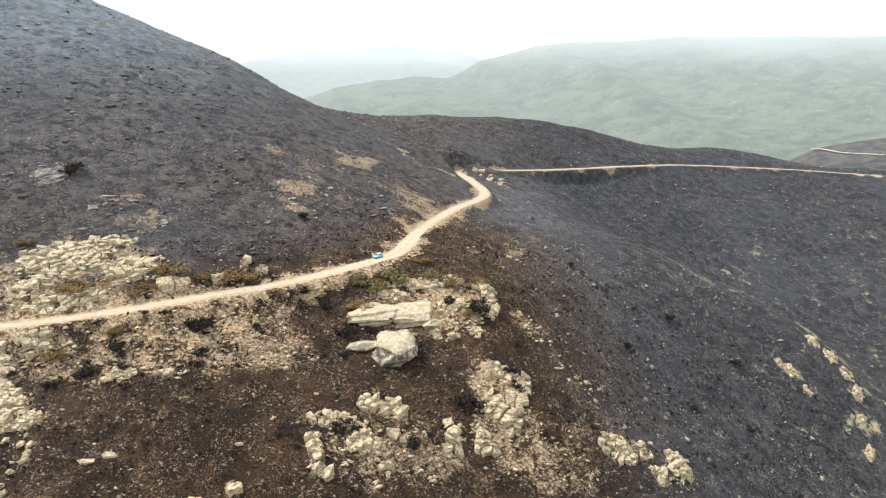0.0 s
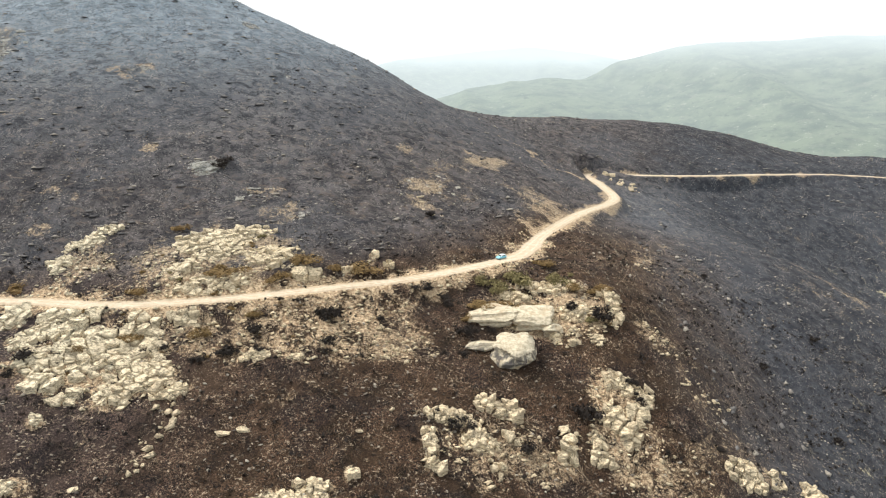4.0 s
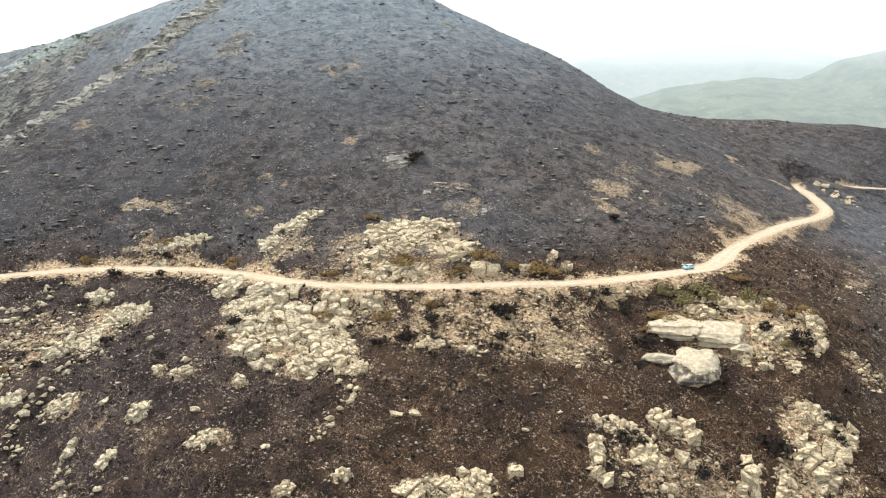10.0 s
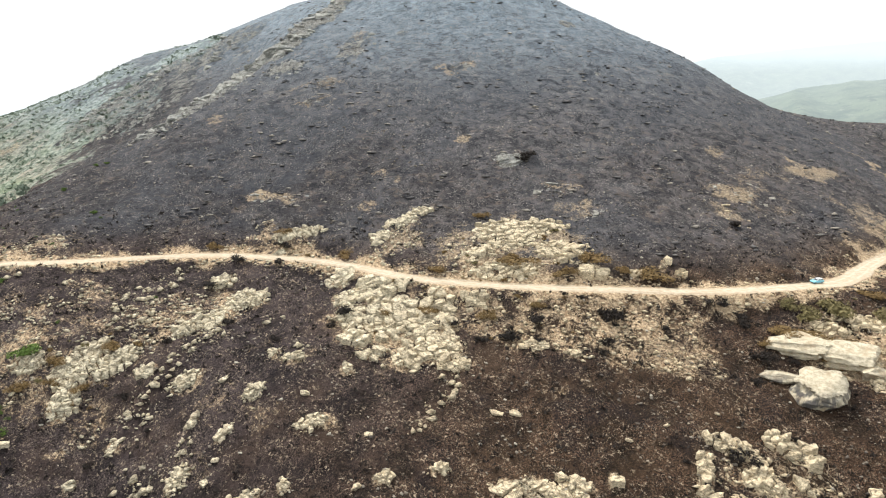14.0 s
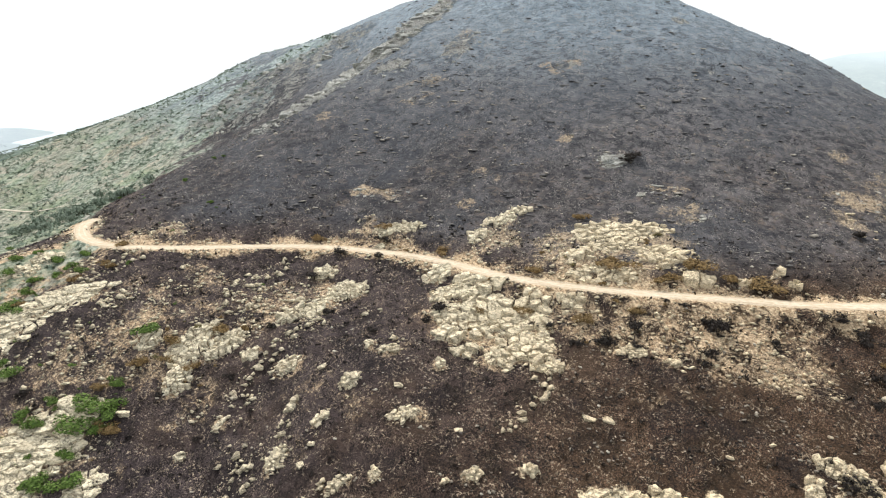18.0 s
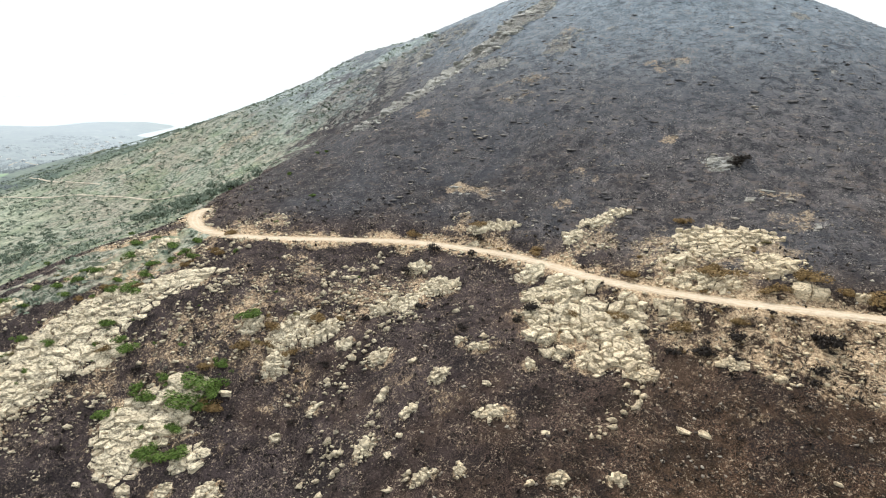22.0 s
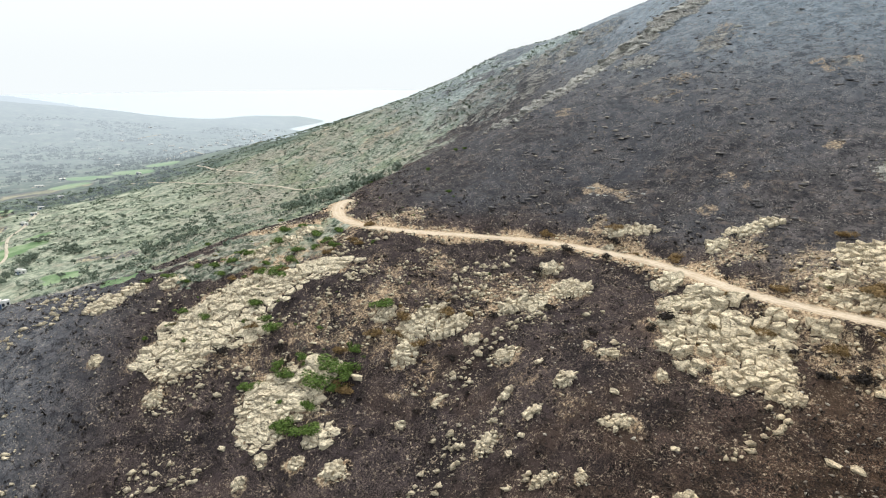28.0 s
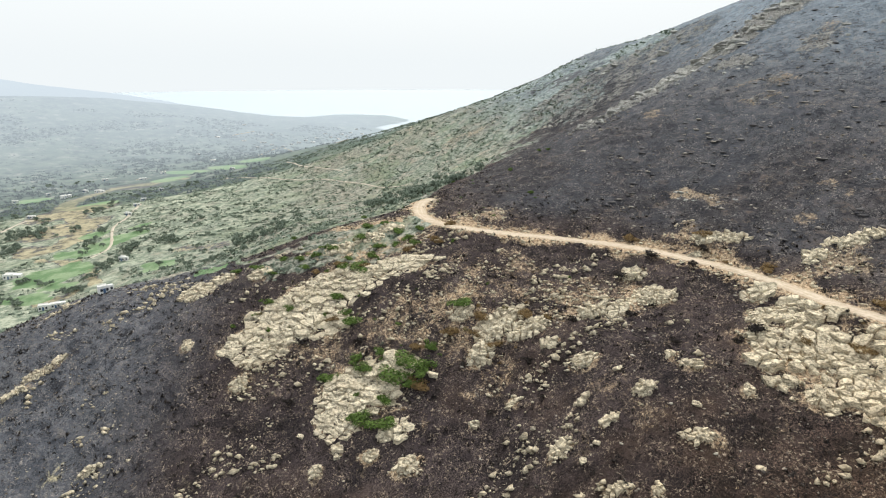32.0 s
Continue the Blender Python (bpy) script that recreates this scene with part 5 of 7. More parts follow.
loose_boulder(-144.9, 99.6, 2.6)
loose_boulder(-147.4, 76.0, 2.3)
loose_boulder(-183.2, 58.9, 3.2)
loose_boulder(-120.6, 106.0, 2.4)
loose_boulder(-126.8, 79.3, 2.4)
loose_boulder(-99.7, 106.8, 2.0)
loose_boulder(-93.6, 95.7, 2.4)
loose_boulder(-47.3, 139.3, 1.7)
loose_boulder(-41.5, 148.1, 1.5)
loose_boulder(-32.9, 159.2, 1.5)
loose_boulder(42.4, 213.8, 1.6)
loose_boulder(34.6, 188.7, 1.8)
loose_boulder(48.7, 191.9, 1.8)
loose_boulder(-104.5, 130.8, 2.5)
loose_boulder(-67.2, 180.4, 2.4)

# ---- shrubs ----
LEAVES = {
    "green": simple_leaf("lentisk_leaves", (0.026, 0.052, 0.012), (0.115, 0.175, 0.038), (0.17, 0.25, 0.055)),
    "olive": simple_leaf("thorny_burnet", (0.085, 0.075, 0.032), (0.21, 0.175, 0.08), (0.27, 0.225, 0.11)),
    "brown": simple_leaf("singed_leaves", (0.085, 0.054, 0.022), (0.225, 0.145, 0.062), (0.29, 0.20, 0.09)),
    "charred": simple_leaf("charred_twigs", (0.010, 0.009, 0.009), (0.030, 0.025, 0.022), (0.055, 0.042, 0.034)),
}
BARK = simple_leaf("scorched_bark", (0.03, 0.025, 0.02), (0.09, 0.07, 0.055))
SHRUB_LABEL = {
    "green": "green evergreen shrub growing between the rocks",
    "olive": "dull olive cushion shrub in dry grass",
    "brown": "rust-brown singed cushion shrub",
    "charred": "black charred shrub with bare twigs",
}


def leaf_dome(seed, count, leaf, lean=0.0, inner=0.55):
    """Unit dome of small leaf sprays, uneven in outline."""
    r = random.Random(seed)
    lobes = [(Vector((r.gauss(0, 0.42), r.gauss(0, 0.42), r.uniform(0.1, 0.55))), r.uniform(0.32, 0.58)) for _ in range(7)]
    verts, faces = [], []
    for _ in range(count):
        c, s = r.choice(lobes)
        n = Vector((r.gauss(0, 1), r.gauss(0, 1), abs(r.gauss(0, 1)) * 0.9 - 0.15)).normalized()
        p = c + n * s * r.uniform(inner, 1.05)
        p.z = max(p.z, 0.02)
        t = n.orthogonal().normalized()
        t.rotate(Matrix.Rotation(r.uniform(0, 6.28), 3, n))
        b = n.cross(t)
        t = (t + n * r.uniform(-0.7, 0.7)) * leaf * r.uniform(0.6, 1.4)
        b = (b + n * r.uniform(-0.7, 0.7)) * leaf * r.uniform(0.5, 1.0)
        k = len(verts)
        verts += [p - t - b * 0.4, p + b, p + t - b * 0.2, p - b]
        faces.append((k, k + 1, k + 2, k + 3))
    me = bpy.data.meshes.new("crown")
    me.from_pydata([tuple(v) for v in verts], [], faces)
    return me


def twigs(seed, count, width=0.02, spread=0.8):
    """Unit fan of bare stems."""
    r = random.Random(seed)
    bm = bmesh.new()
    for _ in range(count):
        a = r.uniform(0, 6.28)
        p = Vector((r.gauss(0, 0.08), r.gauss(0, 0.08), 0))
        d = Vector((math.cos(a) * r.uniform(0.1, spread), math.sin(a) * r.uniform(0.1, spread), r.uniform(0.5, 1))).normalized()
        w = width
        ring = None
        for k in range(4):
            s = d.orthogonal().normalized()
            b = d.cross(s)
            now = [bm.verts.new(p + s * w), bm.verts.new(p - s * w * 0.5 + b * w), bm.verts.new(p - s * w * 0.5 - b * w)]
            if ring:
                for j in range(3):
                    bm.faces.new((ring[j], ring[(j + 1) % 3], now[(j + 1) % 3], now[j]))
            ring = now
            p = p + d * r.uniform(0.2, 0.34)
            d = (d + Vector((r.gauss(0, 0.3), r.gauss(0, 0.3), r.gauss(0, 0.15)))).normalized()
            w *= 0.7
    return bm


CROWNS, STEMS = {}, {}
for kind, mat in LEAVES.items():
    CROWNS[kind] = []
    for k in range(4):
        me = leaf_dome(100 + k * 7 + len(kind), 420 if kind == "charred" else 820, 0.085 if kind == "charred" else 0.066, inner=0.2 if kind == "charred" else 0.6)
        me.materials.append(mat)
        CROWNS[kind].append(me)
for k in range(3):
    bm = twigs(200 + k, 13)
    me = bpy.data.meshes.new("stem_clump")
    bm.to_mesh(me)
    bm.free()
    me.materials.append(BARK)
    STEMS[k] = me
SHRUB_RND = random.Random(5)


def shrub(kind, x, y, width, height):
    r = SHRUB_RND
    gap = np.hypot(ROAD[:, 0] - x, ROAD[:, 1] - y)
    k = int(gap.argmin())
    room = HALF_ROAD + 0.6 + 0.5 * width
    if gap[k] < room:
        away = np.array([x, y]) - ROAD[k, :2]
        away = away / (np.linalg.norm(away) + 1e-6)
        x, y = ROAD[k, 0] + away[0] * room, ROAD[k, 1] + away[1] * room
    z = float(ground_z(x, y)[0])
    thing = base("shrub", x, y, z - 0.05, r.uniform(0, 360))
    s, h = width * 0.58, height * 1.05
    link("crown", r.choice(CROWNS[kind]), None, thing, "", Matrix.Diagonal((s, s, h, 1)))
    link("stem_clump", STEMS[r.randrange(3)], None, thing, "", Matrix.Diagonal((s * (1.0 if kind == "charred" else 0.7), s * 0.9, h * (1.0 if kind == "charred" else 0.6), 1)))
    tagged(thing, SHRUB_LABEL[kind], "shrub", group=kind + " shrubs")


LOW_SCRUB = []


def fringe(kind, count, low, high, x, y, rx, ry, turn):
    """Small shrubs rooted in the cracks and along the foot of an outcrop."""
    r = SHRUB_RND
    t = radians(turn)
    for _ in range(count):
        a, d = r.uniform(0, 2 * math.pi), r.uniform(0.35, 1.15)
        u, v = d * rx * math.cos(a), d * ry * math.sin(a)
        w = low + (high - low) * r.random() ** 1.8
        spot = (kind, x + u * math.cos(t) - v * math.sin(t), y + u * math.sin(t) + v * math.cos(t), w, w * r.uniform(0.4, 0.65))
        if w > 1.75:
            shrub(*spot)
        else:
            LOW_SCRUB.append(spot)


def low_scrub():
    """The smallest shrubs, too many to count, as one mesh."""
    r = SHRUB_RND
    spots = np.array([s[1:3] for s in LOW_SCRUB])
    off, _ = near_line(spots[:, 0], spots[:, 1], ROAD, 8)
    heights = ground_z(spots[:, 0], spots[:, 1])
    kinds = list(LEAVES)
    verts, slots = [], []
    for (kind, x, y, w, h), z, d in zip(LOW_SCRUB, heights, off):
        if d < HALF_ROAD + 0.6 * w:
            continue
        me = r.choice(CROWNS[kind])
        v = np.empty(len(me.vertices) * 3)
        me.vertices.foreach_get("co", v)
        v = v.reshape(-1, 4, 3)[::2]
        a = r.uniform(0, 6.28)
        s = 0.58 * w
        p = np.stack([(v[..., 0] * math.cos(a) - v[..., 1] * math.sin(a)) * s + x, (v[..., 0] * math.sin(a) + v[..., 1] * math.cos(a)) * s + y, v[..., 2] * h * 1.05 + z - 0.05], -1)
        verts.append(p.reshape(-1, 3))
        slots += [kinds.index(kind)] * len(p)
    verts = np.concatenate(verts)
    me = bpy.data.meshes.new("low_scrub")
    me.from_pydata(verts.tolist(), [], np.arange(len(verts)).reshape(-1, 4).tolist())
    for kind in kinds:
        me.materials.append(LEAVES[kind])
    me.polygons.foreach_set("material_index", np.array(slots, np.int32))
    tagged(link("low_scrub", me, None), "small green, brown and charred shrubs rooted among the rocks", "scrub", kind="stuff")


shrub("brown", -103.7, 180.9, 10.9, 2.5)
shrub("brown", -83.0, 196.3, 11.5, 2.6)
shrub("brown", -86.7, 184.3, 8.0, 2.2)
shrub("brown", -63.7, 200.3, 11.0, 2.5)
shrub("brown", -73.2, 197.5, 5.5, 2.2)
shrub("brown", -123.8, 165.3, 6.2, 2.1)
shrub("brown", -87.5, 167.5, 5.1, 2.2)
shrub("brown", -114.7, 152.2, 6.8, 2.1)
shrub("brown", -98.4, 156.6, 5.7, 2.2)
shrub("brown", -94.0, 167.0, 2.7, 1.2)
shrub("brown", -126.5, 198.2, 5.2, 2.1)
shrub("brown", -105.5, 181.4, 5.5, 2.2)
shrub("brown", -125.3, 143.9, 4.1, 1.8)
shrub("brown", -84.6, 194.3, 5.5, 2.1)
shrub("brown", -160.8, 162.1, 6.8, 2.1)
shrub("brown", -188.5, 161.7, 6.4, 2.1)
shrub("brown", -206.6, 143.3, 5.2, 2.1)
shrub("brown", -8.2, 199.9, 10.7, 2.6)
shrub("brown", -25.3, 199.5, 10.8, 2.5)
shrub("brown", 2.7, 210.4, 5.6, 2.2)
shrub("brown", 10.5, 213.0, 7.5, 2.2)
shrub("brown", -8.4, 228.4, 8.0, 2.2)
shrub("brown", -28.9, 191.9, 4.2, 1.9)
shrub("brown", -14.6, 194.0, 3.5, 1.6)
shrub("olive", -17.2, 213.2, 11.3, 4.8)
shrub("olive", -21.7, 208.5, 7.4, 3.3)
shrub("olive", -2.4, 214.6, 7.5, 3.1)
shrub("olive", -27.2, 210.1, 5.6, 2.8)
shrub("olive", 8.0, 197.6, 4.6, 2.1)
shrub("brown", -186.0, 91.2, 6.3, 2.1)
shrub("brown", -181.6, 53.8, 7.1, 2.8)
shrub("brown", -191.9, 78.0, 5.6, 2.5)
shrub("brown", -192.9, 68.6, 5.6, 2.3)
shrub("brown", -180.0, 78.1, 4.3, 1.9)
shrub("brown", -195.7, 56.6, 4.5, 2.0)
shrub("brown", -223.0, 34.2, 4.5, 2.0)
shrub("brown", -180.9, 95.7, 3.7, 1.7)
shrub("brown", -187.8, 74.1, 4.0, 1.8)
shrub("brown", -252.6, 90.9, 6.0, 2.0)
shrub("brown", -243.1, 80.4, 4.4, 1.8)
shrub("green", -202.2, 74.6, 8.9, 2.7)
shrub("green", -191.2, 53.0, 11.1, 3.1)
shrub("green", -189.3, 48.7, 11.0, 3.3)
shrub("green", -186.5, 56.6, 9.1, 3.1)
shrub("green", -183.8, 52.0, 7.2, 2.8)
shrub("green", -197.9, 39.4, 6.8, 2.9)
shrub("green", -202.8, 39.2, 5.7, 2.7)
shrub("green", -179.9, 35.7, 8.2, 2.9)
shrub("green", -176.5, 41.0, 8.8, 2.9)
shrub("green", -184.0, 42.1, 6.1, 2.4)
shrub("green", -233.1, 38.6, 5.9, 2.7)
shrub("green", -242.9, 49.0, 9.1, 2.5)
shrub("green", -218.9, 40.0, 8.0, 2.6)
shrub("green", -192.2, 60.8, 5.2, 2.6)
shrub("green", -201.2, 27.9, 6.5, 2.3)
shrub("green", -181.9, 33.1, 5.4, 2.5)
shrub("green", -201.4, 45.8, 3.8, 1.7)
shrub("green", -223.5, 39.8, 4.5, 2.0)
shrub("green", -245.3, 14.2, 4.4, 2.0)
shrub("green", -237.3, 20.6, 3.8, 1.7)
shrub("green", -264.7, 54.0, 6.1, 2.4)
shrub("green", -263.9, 68.3, 7.1, 2.3)
shrub("green", -262.5, 41.9, 5.6, 2.2)
shrub("green", -263.3, 35.1, 5.1, 2.0)
shrub("green", -252.9, 58.3, 5.4, 2.2)
shrub("green", -253.2, 70.1, 5.0, 2.0)
shrub("green", -247.8, 43.6, 5.3, 2.1)
shrub("green", -258.3, 29.8, 4.6, 1.8)
shrub("green", -264.3, 17.1, 4.2, 1.7)
shrub("green", -261.2, 77.3, 5.6, 2.3)
shrub("green", -272.4, 22.5, 4.8, 1.9)
shrub("green", -278.0, 59.4, 5.4, 2.2)
shrub("green", -251.3, 64.9, 4.1, 1.6)
shrub("green", -266.4, 28.7, 5.1, 2.1)
shrub("green", -268.0, 39.4, 4.7, 1.9)
shrub("green", -252.8, 45.7, 4.5, 1.8)
shrub("green", -248.3, 55.0, 4.9, 2.0)
shrub("green", -248.6, 72.3, 4.5, 1.8)
shrub("green", -271.5, 12.1, 4.8, 1.9)
shrub("green", -276.7, 4.4, 4.4, 1.7)
shrub("green", -276.4, 66.5, 4.9, 2.0)
shrub("brown", -251.2, 42.0, 4.5, 1.8)
shrub("brown", -242.6, 51.4, 3.9, 1.6)
shrub("brown", -243.9, 67.5, 4.4, 1.8)
shrub("brown", -251.9, 33.2, 4.0, 1.6)
shrub("brown", -246.4, 79.9, 4.0, 1.6)
shrub("charred", -65.7, 172.8, 6.6, 5.0)
shrub("charred", -63.8, 164.5, 4.8, 2.6)
shrub("charred", -63.9, 160.9, 3.8, 1.7)
shrub("charred", -84.5, 162.1, 6.6, 3.0)
shrub("charred", -88.4, 154.2, 4.8, 2.2)
shrub("charred", -45.6, 200.4, 6.5, 2.6)
shrub("charred", -105.5, 150.9, 4.3, 1.9)
shrub("charred", -77.3, 176.7, 3.1, 1.4)
shrub("charred", -135.8, 136.8, 6.9, 3.1)
shrub("charred", -184.4, 156.6, 7.1, 2.8)
shrub("charred", -53.1, 179.5, 4.0, 1.8)
shrub("charred", -35.2, 195.6, 5.3, 2.4)
shrub("charred", -37.9, 199.7, 4.7, 2.1)
shrub("charred", -80.7, 156.6, 3.2, 1.4)
shrub("charred", -96.5, 149.2, 2.9, 1.3)
shrub("charred", -109.5, 149.3, 3.7, 1.7)
shrub("charred", -184.9, 125.6, 6.7, 2.7)
shrub("charred", -144.4, 117.1, 3.4, 1.5)
shrub("charred", -132.0, 236.9, 5.5, 2.2)
shrub("charred", -53.1, 252.1, 4.4, 2.0)
shrub("charred", -191.1, 141.9, 5.4, 2.5)
# black shrub standing in for the dark hollow beside the great boulder
shrub("charred", -27.5, 184.8, 6.8, 3.8)
shrub("charred", 1.7, 201.2, 4.7, 2.7)
shrub("charred", 11.6, 200.0, 7.9, 4.6)
shrub("charred", -24.8, 150.1, 5.9, 3.3)
shrub("charred", 7.0, 166.0, 7.9, 4.3)
shrub("charred", -7.2, 150.0, 5.9, 3.1)
shrub("charred", -21.8, 189.2, 3.4, 1.5)
shrub("charred", 21.2, 174.0, 4.3, 1.9)
shrub("charred", 18.5, 178.8, 3.3, 1.5)
shrub("charred", -27.3, 176.1, 3.9, 1.8)
shrub("charred", -154.6, 81.8, 2.3, 1.0)
shrub("charred", -220.3, 23.2, 5.2, 2.4)
shrub("charred", -209.6, 41.3, 4.3, 1.9)
shrub("charred", -168.5, 83.8, 4.2, 1.9)
shrub("charred", -174.6, 101.5, 3.6, 1.6)
shrub("charred", -164.3, 116.2, 4.3, 1.9)
shrub("charred", -180.4, 67.8, 3.6, 1.6)
shrub("charred", -198.0, 15.4, 3.8, 1.7)
shrub("charred", -160.6, 68.6, 2.7, 1.2)
shrub("charred", -177.3, 147.5, 4.0, 1.8)
shrub("charred", -136.2, 131.2, 3.7, 1.7)
shrub("charred", 98.5, 275.0, 4.7, 2.1)
shrub("charred", 56.3, 284.9, 4.1, 1.8)
shrub("charred", 69.7, 236.7, 4.0, 1.8)
shrub("charred", 123.1, 262.1, 5.3, 2.4)
shrub("charred", 91.3, 220.7, 4.5, 2.0)
shrub("charred", 114.9, 224.7, 4.8, 2.1)
shrub("charred", 43.0, 172.8, 3.1, 1.4)
shrub("charred", -67.9, 174.4, 6.0, 4.5)
shrub("charred", -88.6, 154.1, 5.5, 2.7)
shrub("charred", -94.0, 149.6, 3.9, 1.7)
shrub("charred", -82.6, 175.0, 2.4, 1.1)
shrub("charred", -53.7, 251.4, 4.0, 1.8)
shrub("charred", -132.0, 239.6, 8.3, 3.3)
fringe("green", 30, 1.0, 3.0, -280, 63, 82.5, 94.1, 4)
fringe("brown", 8, 0.8, 2.4, -4, 204, 22.0, 12.0, 8)
fringe("charred", 10, 1.0, 2.6, -12, 151, 21.8, 13.6, 18)
fringe("green", 8, 0.8, 3.0, -190, 41, 12.9, 10.2, 51)
fringe("green", 6, 0.8, 2.4, -191, 55, 10.4, 7.5, 43)
fringe("green", 6, 0.8, 2.2, -235, 37, 11.3, 10.9, 45)
fringe("brown", 8, 1.0, 3.0, -101, 185, 19.9, 9.6, 37)
fringe("brown", 8, 0.8, 2.4, -108, 156, 19.1, 13.2, 33)
fringe("green", 10, 0.8, 2.6, -234, 24, 21.6, 14.6, 50)
fringe("olive", 8, 0.8, 2.4, -234, 24, 23.6, 17.1, 50)
fringe("green", 8, 0.8, 2.2, -231, 48, 20.9, 12.0, 46)
fringe("green", 9, 0.8, 2.6, -191, 41, 14.7, 11.1, 51)
fringe("brown", 9, 0.7, 2.4, -190, 42, 18.2, 13.8, 50)
fringe("brown", 14, 0.7, 2.4, -188, 80, 12.1, 13.0, 48)
fringe("olive", 10, 0.8, 2.2, -189, 80, 10.2, 10.8, 49)
fringe("brown", 12, 0.7, 2.2, -121, 147, 20.2, 18.1, 31)
fringe("charred", 8, 0.8, 2.6, -118, 146, 20.8, 18.9, 32)
fringe("olive", 6, 0.7, 1.8, -129, 148, 15.7, 13.9, 30)
fringe("olive", 12, 0.7, 2.2, -105, 187, 22.4, 12.1, 29)
fringe("brown", 10, 0.8, 2.4, -103, 186, 26.1, 11.9, 29)
fringe("charred", 6, 0.8, 2.2, -127, 189, 16.2, 8.5, 21)
fringe("brown", 8, 0.8, 2.4, -2, 205, 18.0, 17.2, 19)
fringe("olive", 10, 0.8, 2.6, -5, 209, 20.2, 16.6, 19)
fringe("charred", 8, 1.0, 2.8, 2, 199, 17.6, 13.3, 20)
fringe("charred", 10, 1.0, 3.0, 17, 174, 8.9, 16.8, 27)
fringe("charred", 6, 1.0, 2.6, -23, 148, 12.9, 9.1, 32)
fringe("charred", 8, 0.9, 2.4, -172, 117, 19.7, 15.7, 28)
fringe("brown", 8, 0.7, 2.0, -183, 162, 12.9, 8.4, 26)
fringe("charred", 14, 0.9, 2.4, -70, 166, 28.8, 11.0, 32)
fringe("brown", 8, 0.7, 1.8, -73, 173, 28.1, 8.0, 32)
fringe("green", 12, 0.8, 2.2, -260, 44, 22.2, 11.9, 50)
fringe("olive", 8, 0.8, 2.0, -255, 47, 25.3, 13.4, 51)
low_scrub()


